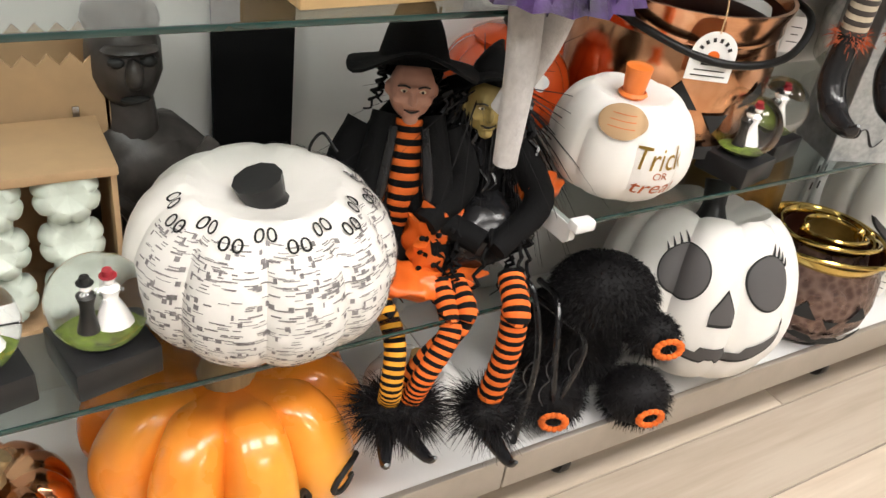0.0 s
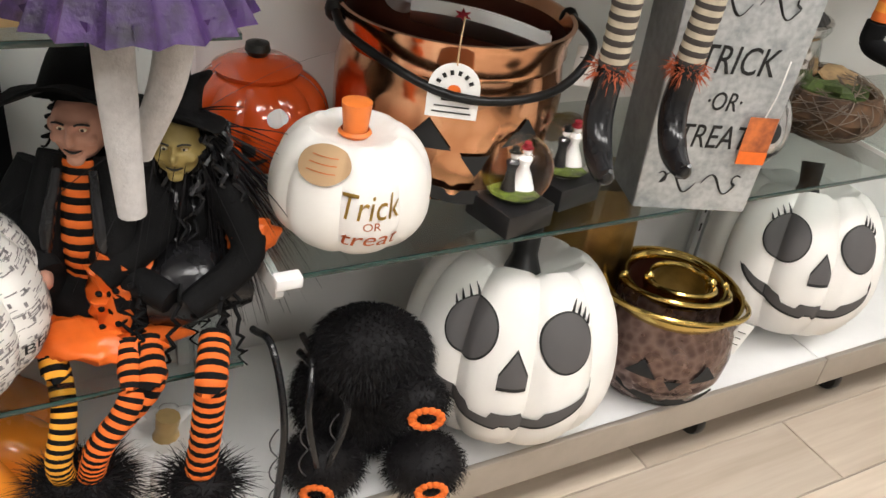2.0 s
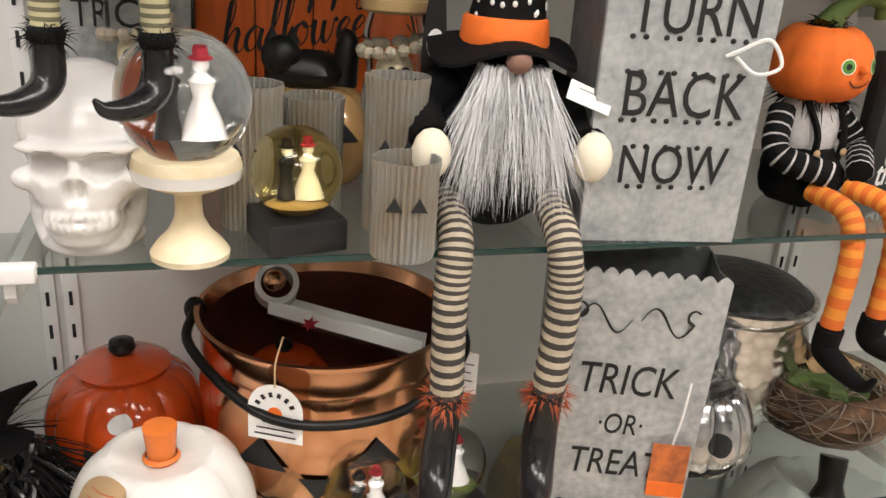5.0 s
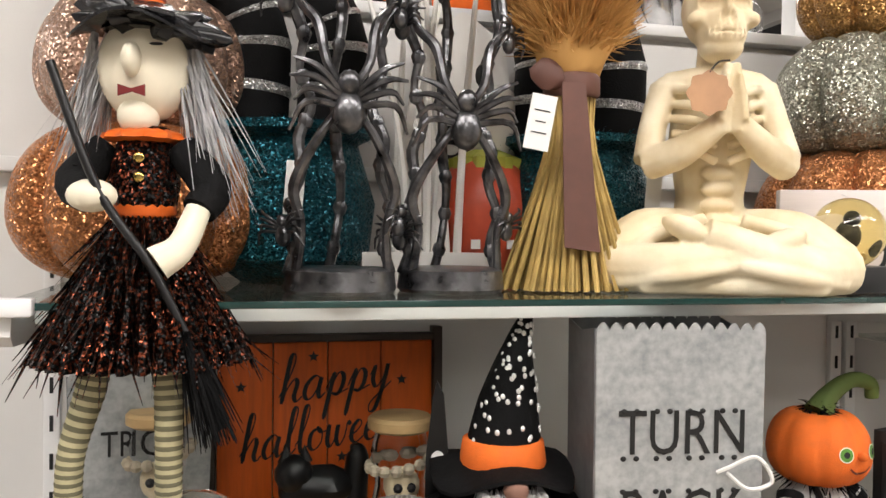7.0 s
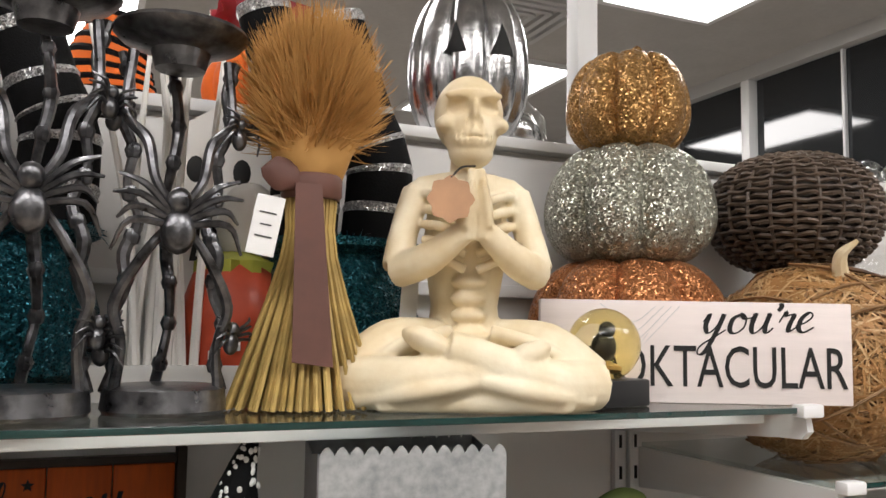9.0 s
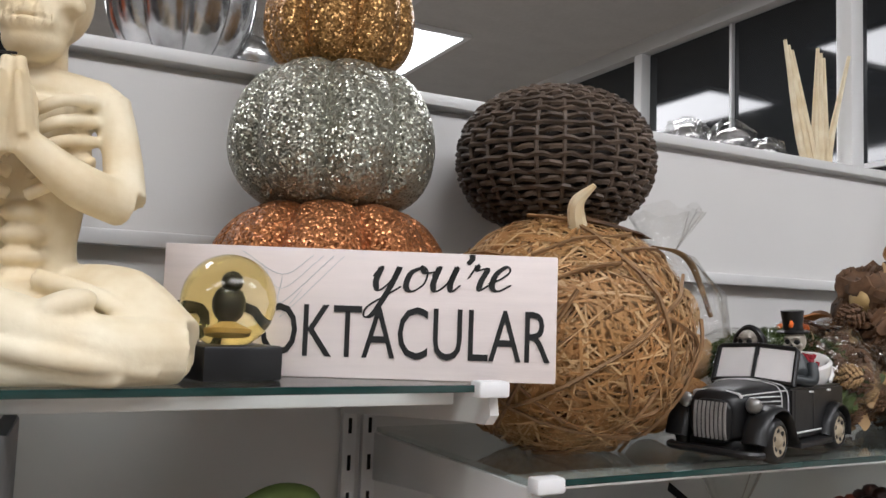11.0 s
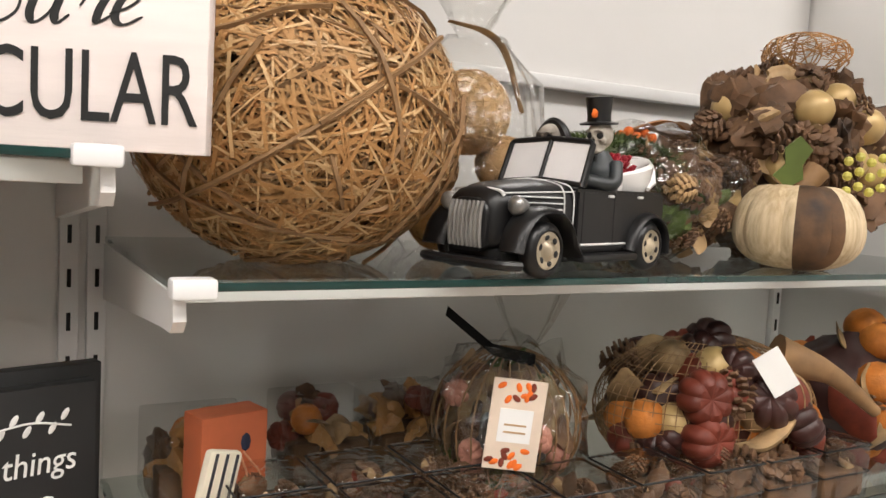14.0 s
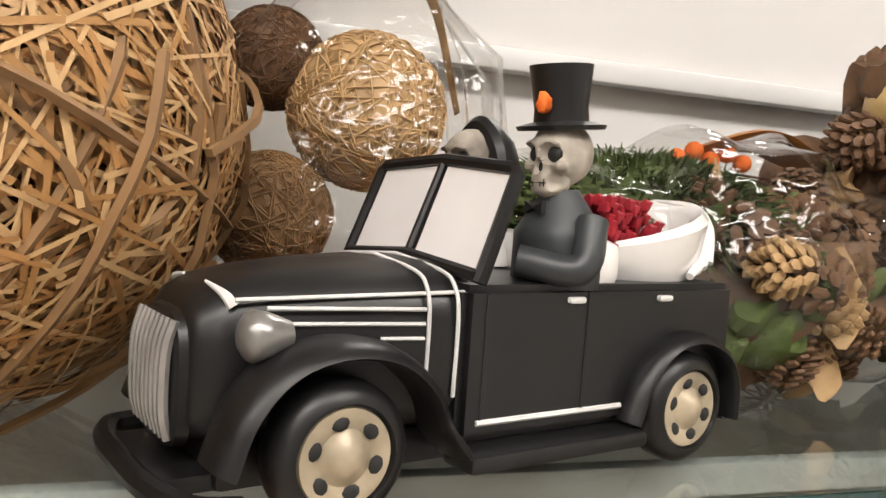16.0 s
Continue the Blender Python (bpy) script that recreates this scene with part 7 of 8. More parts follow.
# ---- on the ledge ----
mj = thing("metal_lantern", 1.62, 1.20, 1.868, -15, "tall ribbed silver metal jack-o-lantern", "lantern")
g, fn = pumpkin(0.105, 0.32, 9, 0.14, dip=0.05)
part("body", g, SILVER, mj)
part("stem", moved(tube([(0, 0, 0), (-0.02, 0, 0.04), (-0.05, 0, 0.05)], [0.02, 0.015, 0.01], 10), 0, 0, 0.27), SILVER, mj)
for s in (-1, 1):
    part("eye", decal(fn, [0.1 + 0.35 * (1 - abs(j / 4 - 1)) for j in range(9)], [0.1] * 9, [F + s * 0.4 + 0.2 * (j / 4 - 1) for j in range(9)], 0.001), SLOT, mj)
for x, w in ((1.72, 0.1), (2.6, 0.08), (2.72, 0.09), (2.82, 0.07)):
    sb = thing("wrapped_ornament", x, 1.22, 1.868, label="small silver ornament wrapped in clear film", category="ornament", group="wrapped ornaments")
    part("ornament", moved(ball(w * 0.5, w * 0.42, w * 0.42, 16, 0.1, 50), 0, 0, w * 0.4), SILVER, sb)
    b = part("wrap", moved(ball(w * 0.62, w * 0.55, w * 0.5, 16, 0.4, 60), 0, 0, w * 0.46), FILM, sb)
    b.visible_shadow = False
pw = thing("orange_paper_figure", 1.27, 1.21, 1.868, label="orange and black cloth pumpkin figure with red ruffle", category="figurine")
part("body", pumpkin(0.09, 0.13, 9, 0.1)[0], ORANGE, pw)
part("ruffle", moved(ball(0.08, 0.07, 0.04, 20, 0.6, 50), 0, 0, 0.16), mat("red_glitter_ruffle", (0.4, 0.01, 0.02), 0.35, vary=0.3), pw)
part("wing", moved(ball(0.05, 0.01, 0.05, 14, 0.5, 40), 0.13, -0.01, 0.06), BLACK, pw)
rf = thing("orange_hat", 1.05, 1.2, 1.868, label="pleated orange and black striped cloth hat", category="hat")
part("crown", striped([(0, 0, 0), (0.0, 0, 0.06), (0.02, 0, 0.13)], [0.07, 0.06, 0.04], 7, (ORANGE, BLACK), 18), None, rf)
cb2 = thing("white_branch_bundle", 2.98, 1.24, 1.868, label="bundle of bare white branches", category="branches")
for i in range(7):
    a = -0.5 + i * 0.16
    part("branch", tube([(0.01 * i, 0, 0), (0.05 * a + 0.01 * i, 0.01, 0.1), (0.16 * a + 0.01 * i, 0.02 * (i % 3), 0.3)], [0.009, 0.008, 0.004], 7), CREAM, cb2)

# ---- bay C, upper shelf ----
sb = thing("straw_pumpkin", 2.045, 0.86, CU, label="large round pumpkin of woven straw and vine", category="pumpkin")
RS, HS = 0.155, 0.142
# dark inner ball gives the gaps between straws their shade by colour
part("core", moved(ball(RS * 0.93, RS * 0.93, HS * 0.93, 32, 0.1, 30), 0, 0, HS), mat("straw_gap_shade", (0.12, 0.055, 0.018), 0.8, vary=0.3, scale=40), sb)


def straws(count, seed, ln, wd):
    """Flat strips lying on a ball, along random arcs."""
    rng = np.random.default_rng(seed + 100)
    d = sphere_dirs(count, seed)
    e = np.cross(d, rng.normal(0, 1, (count, 3)) + np.array([0, 0, 0.9]) * rng.integers(0, 2, (count, 1)) * 0.4)
    e /= np.linalg.norm(e, axis=1)[:, None]
    s = np.cross(d, e)
    k = rng.uniform(0.96, 1.05, (count, 1))
    le = ln * rng.uniform(0.5, 1.3, (count, 1))
    w = wd * rng.uniform(0.4, 1.2, (count, 1))
    vs = []
    for t in (-1, -0.35, 0.35, 1):
        c = d * np.cos(le * t) + e * np.sin(le * t)
        c = c * (k + 0.012 * t * rng.uniform(-1, 1, (count, 1)))
        vs += [c - s * w, c + s * w]
    v = np.stack(vs, 1).reshape(-1, 3)
    fs = [(b + 2 * i, b + 2 * i + 1, b + 2 * i + 3, b + 2 * i + 2) for b in range(0, count * 8, 8) for i in range(3)]
    return v, fs


for m, cnt, sd in ((STRAW, 3600, 3), (STRAWL, 2200, 4)):
    g = straws(cnt, sd, 0.3, 0.009)
    part("straw", (arr(g[0]) * [RS, RS, HS] + [0, 0, HS], g[1]), m, sb, kind="stuff")
twigball(sb, RS * 1.03, HS * 1.03, 70, TWIG, 0.0026, 6, "vine", HS)
part("stem", moved(tube([(0, 0, 0), (-0.01, -0.01, 0.03), (0.0, -0.03, 0.05)], [0.012, 0.009, 0.003], 8), -0.03, -0.07, HS * 1.86), CREAM, sb, "curled pale stem")
part("leaf", moved(ball(0.06, 0.035, 0.006, 16, 0.5, 40), 0.03, -0.05, HS * 1.93, 10, 8), BARK, sb, "brown leaf")

wk = thing("wicker_pumpkin", 2.085, 0.94, CU + HS * 1.98, label="dark woven wicker pumpkin resting on the straw pumpkin", category="pumpkin")
RW, HW = 0.132, 0.19
# added near-black ball: the weave's hollow shade as a painted filling
part("core", moved(ball(RW * 0.95, RW * 0.95, HW * 0.48, 30), 0, 0, HW / 2), mat("wicker_gap_shade", (0.02, 0.014, 0.01), 0.8), wk)
gs = []
for i in range(26):
    ph = -1.35 + 2.7 * i / 25
    r, z = RW * math.cos(ph) ** 0.7, HW / 2 + HW / 2 * math.sin(ph)
    n = 96
    gs.append(tube([((r + 0.0035 * (1 if (j // 2 + i) % 2 else -1)) * math.cos(2 * math.pi * j / n), (r + 0.0035 * (1 if (j // 2 + i) % 2 else -1)) * math.sin(2 * math.pi * j / n), z + 0.0012 * math.sin(j * 1.3 + i)) for j in range(n + 1)], 0.0036, 5, smooth=False))
part("weave", merged(*gs), WICKER, wk, kind="stuff")
for i in range(24):
    a = 2 * math.pi * i / 24
    part("stake", tube([(RW * 1.01 * math.cos(p_) ** 0.7 * math.cos(a), RW * 1.01 * math.cos(p_) ** 0.7 * math.sin(a), HW / 2 + HW / 2 * math.sin(p_)) for p_ in (-1.3, -0.7, 0, 0.7, 1.3)], 0.003, 5, 3), WICKER, wk)
part("leaf", moved(plate([(0, 0), (0.02, 0.01), (0.025, 0.04), (0.012, 0.07), (-0.006, 0.05), (-0.012, 0.02)], 0.003), RW * 0.97, -0.02, 0.06, 0, 10, 40), BLACK, wk, "dark felt leaf")

# hearse with skeleton driver
ca = thing("toy_hearse", 2.302, 0.772, CU, -163, "black resin vintage car carrying a skeleton couple and roses", "model car")
ca.scale = (1.04, 1.04, 1.03)
# local axes: the bonnet points to +x, the near side faces +y
W2 = 0.05


def hull(prof, w, bev=0.004):
    """A side profile in x and z, as wide as 2 w in y, edges rounded."""
    bm = bmesh.new()
    a = [bm.verts.new((x, -w, z)) for x, z in prof]
    f0 = bm.faces.new(a)
    r = bmesh.ops.extrude_face_region(bm, geom=[f0])
    bmesh.ops.translate(bm, vec=(0, 2 * w, 0), verts=[v for v in r["geom"] if isinstance(v, bmesh.types.BMVert)])
    bmesh.ops.recalc_face_normals(bm, faces=bm.faces[:])
    bmesh.ops.bevel(bm, geom=bm.edges[:], offset=bev, segments=2, affect="EDGES")
    bm.verts.index_update()
    g_ = arr([v.co[:] for v in bm.verts]), [tuple(v.index for v in q.verts) for q in bm.faces]
    bm.free()
    return g_


SILVP = mat("worn_silver_paint", (0.4, 0.38, 0.36), 0.4, 0.4, vary=0.3)
AGED = mat("aged_silver", (0.5, 0.49, 0.47), 0.3, 0.6, vary=0.3)
STRIPE = mat("white_pinstripe_paint", (0.75, 0.75, 0.74), 0.5)
PANEW = mat("white_painted_pane", (0.74, 0.72, 0.71), 0.5, vary=0.04)
part("body", hull([(-0.128, 0.03), (-0.118, 0.022), (0.036, 0.022), (0.036, 0.083), (-0.127, 0.083)], W2, 0.003), CARBLK, ca)


def bonnet_ring(x, w, lo, hi, n=28):
    out = []
    for j in range(n):
        a = 2 * math.pi * j / n
        c, q = math.cos(a), math.sin(a)
        out.append((x, w * math.copysign(abs(c) ** 0.55, c), (lo + hi) / 2 + (hi - lo) / 2 * math.copysign(abs(q) ** (0.7 if q > 0 else 0.4), q)))
    return out


BON = [(0.028, 0.0478, 0.024, 0.0905), (0.05, 0.044, 0.024, 0.0895), (0.08, 0.0385, 0.024, 0.0875), (0.105, 0.034, 0.024, 0.0845), (0.12, 0.0315, 0.024, 0.081), (0.1275, 0.029, 0.025, 0.0765), (0.1305, 0.025, 0.028, 0.071)]
part("bonnet", section_loft([bonnet_ring(*q) for q in BON]), CARBLK, ca)


def bon_w(x):
    return float(np.interp(x, [q[0] for q in BON], [q[1] for q in BON]))


gr = part("grille", section_loft([bonnet_ring(0.129, 0.0245, 0.022, 0.0715), bonnet_ring(0.1335, 0.0235, 0.022, 0.07), bonnet_ring(0.1345, 0.0215, 0.024, 0.068)]), CARBLK, ca)
for i in range(8):
    part("grille_bar", moved(tube([(0, 0, 0), (0.0022, 0, 0.01), (0.0022, 0, 0.03), (-0.0005, 0, 0.041)], 0.002, 6), 0.1345, -0.0178 + i * 0.0051, 0.0265), SILVP, gr)
part("bumper", merged(tube([(0.122, -0.055, 0.013), (0.136, -0.049, 0.0135), (0.143, -0.028, 0.014), (0.144, 0, 0.014), (0.143, 0.028, 0.014), (0.136, 0.049, 0.0135), (0.122, 0.055, 0.013)], 0.0045, 8), moved(box(0.026, 0.06, 0.007, 0.002), 0.129, 0, 0.01)), CARBLK, ca)
part("rear_bumper", moved(box(0.016, 0.1, 0.008, 0.003), -0.136, 0, 0.014), CARBLK, ca)
part("chassis", moved(box(0.25, 0.066, 0.016, 0.003), -0.002, 0, 0.01), CARBLK, ca)


def fender(path, s, y, half, crown):
    """A domed strip along a side profile."""
    pp, rings = spline([(a, 0, b) for a, b in path], 5), []
    for i in range(len(pp)):
        d = (pp[min(i + 1, len(pp) - 1)] - pp[max(i - 1, 0)]).normalized()
        nx, nz = -d.z, d.x
        ring = []
        for j in range(12):
            a = 2 * math.pi * j / 12
            e = crown * math.sin(a) * (1.0 if math.sin(a) > 0 else 0.35)
            ring.append((pp[i].x + nx * e, s * (y + half * math.cos(a)), pp[i].z + nz * e))
        rings.append(ring)
    return section_loft(rings)


FRONT = [(0.036, 0.018), (0.046, 0.03), (0.055, 0.046), (0.069, 0.057), (0.088, 0.0605), (0.107, 0.056), (0.12, 0.043), (0.127, 0.024)]
REAR = [(-0.124, 0.018), (-0.123, 0.036), (-0.113, 0.05), (-0.094, 0.057), (-0.075, 0.053), (-0.062, 0.04), (-0.055, 0.022)]
for s in (-1, 1):
    for x in (0.088, -0.09):
        w_ = part("wheel", moved(lathe([(0, -0.009), (0.017, -0.009), (0.022, -0.0085), (0.0255, -0.005), (0.0262, 0), (0.0255, 0.005), (0.022, 0.0085), (0.0188, 0.0095), (0.018, 0.007), (0, 0.007)], 36), x, s * 0.05, 0.0262, -90 * s), CARBLK, ca, "black tyre")
        part("hub", moved(lathe([(0.018, 0.006), (0.0172, 0.0085), (0.0148, 0.0088), (0.01, 0.0075), (0.007, 0.009), (0.0045, 0.0115), (0, 0.012)], 30), x, s * 0.05, 0.0262, -90 * s), WHEELM, w_, "antique gold wheel disc")
        for k in range(6):
            part("hub_hole", moved(ball(0.0036, 0.0014, 0.0028, 10), x + 0.0125 * math.cos(k * 1.047 + 0.3), s * 0.058, 0.0262 + 0.0125 * math.sin(k * 1.047 + 0.3), 0, -math.degrees(k * 1.047 + 0.3) + 90), SLOT, w_)
    part("mudguard", fender(FRONT, s, 0.047, 0.0145, 0.0055), CARBLK, ca)
    part("mudguard", fender(REAR, s, 0.0515, 0.0095, 0.0045), CARBLK, ca)
    part("running_board", moved(box(0.096, 0.02, 0.0075, 0.0025), -0.01, s * 0.053, 0.0135), CARBLK, ca)
    hl = part("headlight", moved(lathe([(0, -0.013), (0.005, -0.011), (0.0082, -0.003), (0.009, 0.002), (0.0078, 0.004), (0.005, 0.006), (0, 0.0068)], 24), 0.114, s * 0.041, 0.0655, 0, 90), AGED, ca, "round silver headlight")
    part("stalk", tube([(0.11, s * 0.03, 0.058), (0.11, s * 0.039, 0.062)], 0.004, 8), CARBLK, hl)
    for z, x0, x1 in ((0.08, 0.03, 0.118), (0.0735, 0.05, 0.108), (0.068, 0.05, 0.108), (0.0625, 0.05, 0.067)):
        up = 0.0 if z < 0.079 else -0.004
        part("pinstripe", tube([(x, s * (bon_w(x) * (0.995 if z < 0.075 else 0.93) + 0.0002), z + up * (x - x0) / (x1 - x0)) for x in np.linspace(x0, x1, 5)], 0.0008, 6, 3), STRIPE, ca)
    for x in (0.0372, 0.0485):
        w1 = bon_w(x) if x > 0.04 else 0.047
        part("pinstripe", tube([(x, s * w1 * 0.998, 0.04), (x, s * w1 * 1.0, 0.07), (x, s * w1 * 0.93, 0.0815), (x, s * w1 * 0.72, 0.087), (x, 0, 0.0905)], 0.0008, 6, 4), STRIPE, ca)
    part("pinstripe", tube([(0.118, s * 0.0285, 0.0735), (0.1205, s * 0.026, 0.0775), (0.122, s * 0.012, 0.0803)], [0.0022, 0.0016, 0.0006], 6), STRIPE, ca)
    part("pinstripe", tube([(-0.052, s * 0.0502, 0.0295), (0.028, s * 0.0502, 0.0295)], 0.0013, 6), STRIPE, ca)
    for x in (-0.02, -0.075):
        part("door_handle", moved(box(0.009, 0.003, 0.0028, 0.001), x, s * 0.051, 0.0755), STRIPE, ca)
    for x in (0.026, -0.028):
        part("door_seam", moved(box(0.0009, 0.0006, 0.05), x, s * 0.0502, 0.03), SLOT, ca)
ws = part("windscreen_frame", merged(*[moved(q, 0.007, 0, 0, s=(1, 1, 1)) for q in (
    tube([(0.0245, -0.0505, 0.084), (0.0085, -0.0495, 0.126), (0.0075, -0.0465, 0.1285), (0.0075, 0.0, 0.1315), (0.0075, 0.0465, 0.1285), (0.0085, 0.0495, 0.126), (0.0245, 0.0505, 0.084)], 0.0031, 8, smooth=False),
    tube([(0.0245, 0, 0.089), (0.008, 0, 0.131)], 0.0022, 8, smooth=False), tube([(0.0245, -0.05, 0.0865), (0.0245, 0, 0.0905), (0.0245, 0.05, 0.0865)], 0.0028, 8, smooth=False))]), CARBLK, ca, "black windscreen frame")
for s in (-1, 1):
    pane = [(0.0305, s * 0.0035, 0.09), (0.0305, s * 0.047, 0.0875), (0.0155, s * 0.046, 0.1265), (0.0155, s * 0.0035, 0.1295)]
    part("windscreen_pane", (arr(pane + [(x - 0.0025, y, z) for x, y, z in pane]), [(0, 1, 2, 3), (7, 6, 5, 4), (0, 4, 5, 1), (1, 5, 6, 2), (2, 6, 7, 3), (3, 7, 4, 0)]), PANEW, ws, "white painted pane", smooth=False)
BONE = mat("grey_bone_paint", (0.62, 0.58, 0.5), 0.45, vary=0.3, scale=60, dark=(0.2, 0.17, 0.14))


def mini_skull(x, y, z, r):
    """A carved skull facing +x."""
    q = fused([ball(0.85, 1.0, 0.95, 20), moved(ball(0.55, 0.62, 0.6, 16), 0, -0.35, -0.75), moved(ball(0.5, 0.3, 0.2, 14), 0, -0.6, -1.05), moved(ball(0.75, 0.2, 0.14, 14), 0, -0.8, 0.2), moved(ball(0.25, 0.25, 0.2, 10), -0.6, -0.6, -0.4), moved(ball(0.25, 0.25, 0.2, 10), 0.6, -0.6, -0.4)], 0.07, 2)
    for s_ in (-1, 1):
        q = dent(q, (s_ * 0.38, -0.9, -0.08), (0.32, 0.6, 0.28), 0.4)
        q = dent(q, (s_ * 0.55, -0.7, -0.85), (0.25, 0.6, 0.3), 0.25)
    q = dent(q, (0, -0.9, -0.42), (0.16, 0.5, 0.2), 0.3)
    out = [(moved(q, x, y, z, 0, 0, 90, s=r), BONE)]
    for s_ in (-1, 1):
        out.append((moved(ball(r * 0.16, r * 0.27, r * 0.23, 12), x + r * 0.62, y + s_ * r * 0.38, z - r * 0.08), INK))
    out += [(moved(ball(r * 0.1, r * 0.12, r * 0.16, 8), x + r * 0.72, y, z - r * 0.44), INK), (moved(ball(r * 0.06, r * 0.4, r * 0.03, 8), x + r * 0.88, y, z - r * 0.88), INK)]
    for k in range(5):
        out.append((moved(box(r * 0.03, r * 0.02, r * 0.22), x + r * 0.9, y + (k - 2) * r * 0.15, z - r * 0.99), INK))
    return out


dr = mini_skull(-0.028, 0.024, 0.142, 0.0165) + [(tube([(-0.03, 0.024, 0.08), (-0.03, 0.024, 0.105), (-0.029, 0.024, 0.125)], [0.022, 0.022, 0.009], 12), CARGREY), (tube([(-0.03, 0.046, 0.112), (-0.02, 0.05, 0.09), (0.0, 0.03, 0.092)], 0.0075, 10), CARGREY), (moved(plate([(-0.006, 0.003), (0, 0), (0.006, 0.003), (0.006, -0.003), (0, 0), (-0.006, -0.003)], 0.003), -0.012, 0.024, 0.116, 0, 0, 90), INK)]
dr += [(moved(lathe([(0.021, 0), (0.022, 0.002), (0.0135, 0.004), (0.013, 0.01), (0.0155, 0.03), (0.0, 0.031)], 28), -0.03, 0.02, 0.153, 0, 6), CARBLK), (moved(ball(0.005, 0.003, 0.005, 10, 0.4, 300), -0.014, 0.024, 0.164), ORANGE)]
part("driver", [(moved(g_, 0.0, 0.008, 0.006, s=(0.9, 0.9, 0.93)), m_) for g_, m_ in dr], None, ca, "skeleton in grey suit and black top hat")
pb = mini_skull(-0.024, -0.024, 0.132, 0.0145) + [(tube([(-0.03, -0.024, 0.08), (-0.028, -0.024, 0.12)], [0.02, 0.009], 12), WHITEC), (tube([(-0.03, -0.041, 0.112), (-0.029, -0.04, 0.134), (-0.029, -0.024, 0.1475), (-0.029, -0.008, 0.134), (-0.03, -0.007, 0.112)], 0.0055, 8), CARBLK), (moved(ball(0.014, 0.018, 0.02, 14), -0.034, -0.024, 0.128), CARBLK)]
part("passenger", [(moved(g_, 0.002, -0.006, 0.004), m_) for g_, m_ in pb], None, ca, "skeleton bride with dark veil")
part("seat", moved(box(0.018, 0.09, 0.022, 0.006), -0.044, 0, 0.08), WHITEC, ca, "white seat back")
rings = []
for i in range(22):
    a = math.pi * 2 * i / 21
    back = 0.5 - 0.5 * math.cos(a)
    rings.append([(-0.09 + (0.038 + k * 0.006) * math.cos(a), (0.038 + k * 0.005) * math.sin(a), 0.078 + z * (0.55 + 0.75 * back)) for k, z in ((0, 0), (1.4, 0.015), (1.9, 0.03), (1.2, 0.034), (0.2, 0.03), (-1, 0.008))])
part("cradle", section_loft(rings, False), WHITEC, ca, "white fluted shell basket")
part("cradle_floor", moved(lathe([(0, 0), (0.034, 0.001)], 24), -0.093, 0, 0.086), WHITEC, ca)
for i in range(4):
    part("flute", tube([(-0.1 - 0.006 * i, 0.044 - 0.001 * i, 0.086 + 0.002 * i), (-0.12 - 0.003 * i, 0.036 - 0.002 * i, 0.096 + 0.004 * i), (-0.133, 0.016, 0.106 + 0.004 * i), (-0.135, -0.01, 0.112 + 0.003 * i)], [0.002, 0.0035, 0.0035, 0.0015], 8), WHITEC, ca)
rg = random.Random(3)
part("rose_bunch", merged(*[moved(ball(0.0036, n=6, rough=0.5, freq=400), -0.071 + 0.02 * rg.uniform(-1, 1), 0.006 + 0.027 * rg.uniform(-1, 1), 0.107 + 0.012 * rg.uniform(-1, 1)) for i in range(420)]), RED, ca, "dried red rose petals", kind="stuff")


def pine_cone(r, h):
    gs = []
    for k in range(9):
        t = k / 8
        rr = r * math.sin(math.pi * (0.16 + 0.8 * t)) ** 0.8
        n = max(5, int(10 * rr / r))
        for j in range(n):
            a = 2 * math.pi * (j + 0.5 * (k % 2)) / n
            gs.append(moved(ball(r * 0.3, r * 0.2, r * 0.1, 6), rr * 0.8 * math.cos(a), rr * 0.8 * math.sin(a), h * t, 0, -25, math.degrees(a)))
    return merged(*gs)


PC = pine_cone(0.028, 0.05)


def pieces(ob, rx, ry, rz, count, seed, kinds, zc=None):
    """Loose dried pods heaped inside an oval."""
    rng = random.Random(seed)
    for i in range(count):
        d = Vector((rng.gauss(0, 1), rng.gauss(0, 1) - 0.5, rng.gauss(0, 1))).normalized() * rng.uniform(0.7, 0.95)
        x, y, z = d.x * rx, d.y * ry, d.z * rz + (rz if zc is None else zc)
        k, m, s = rng.choice(kinds)
        rot = (rng.uniform(0, 360), rng.uniform(0, 360), rng.uniform(0, 360))
        if k == "cone":
            g_ = moved(PC, 0, 0, -0.02, s=s)
        elif k == "ball":
            g_ = ball(0.022 * s, n=14)
        elif k == "pod":
            g_ = pumpkin(0.022 * s, 0.036 * s, 8, 0.15, 40, 10)[0]
        elif k == "chip":
            g_ = tube([(-0.03 * s, 0, 0.008 * s), (-0.012 * s, 0, 0), (0.012 * s, 0.002, 0.001), (0.03 * s, 0, 0.011 * s)], [0.004 * s, 0.016 * s, 0.018 * s, 0.003 * s], 10, 4, flat=0.18)
        else:
            g_ = ball(0.022 * s, 0.011 * s, 0.027 * s, 18, 0.75, 85)
        part({"cone": "pine_cone", "ball": "gourd", "pod": "pod", "chip": "husk"}.get(k, "bark"), moved(g_, x, y, z, *rot), m, ob)


ORG = mat("orange_dried_ball", (0.6, 0.2, 0.03), 0.7, vary=0.2, scale=60, bump=0.8, bscale=120)
DKP = mat("maroon_pod_and_gap_shade", (0.055, 0.016, 0.012), 0.42, vary=0.3, scale=40)
MIX = [("cone", CONE, 0.9), ("ball", GOLDP, 1.0), ("pod", DKP, 1.3), ("ball", ORG, 0.9), ("chip", TANP, 1.1), ("bark", BARK, 1.2), ("pod", RUST, 1.3), ("bark", CONE, 1.0)]

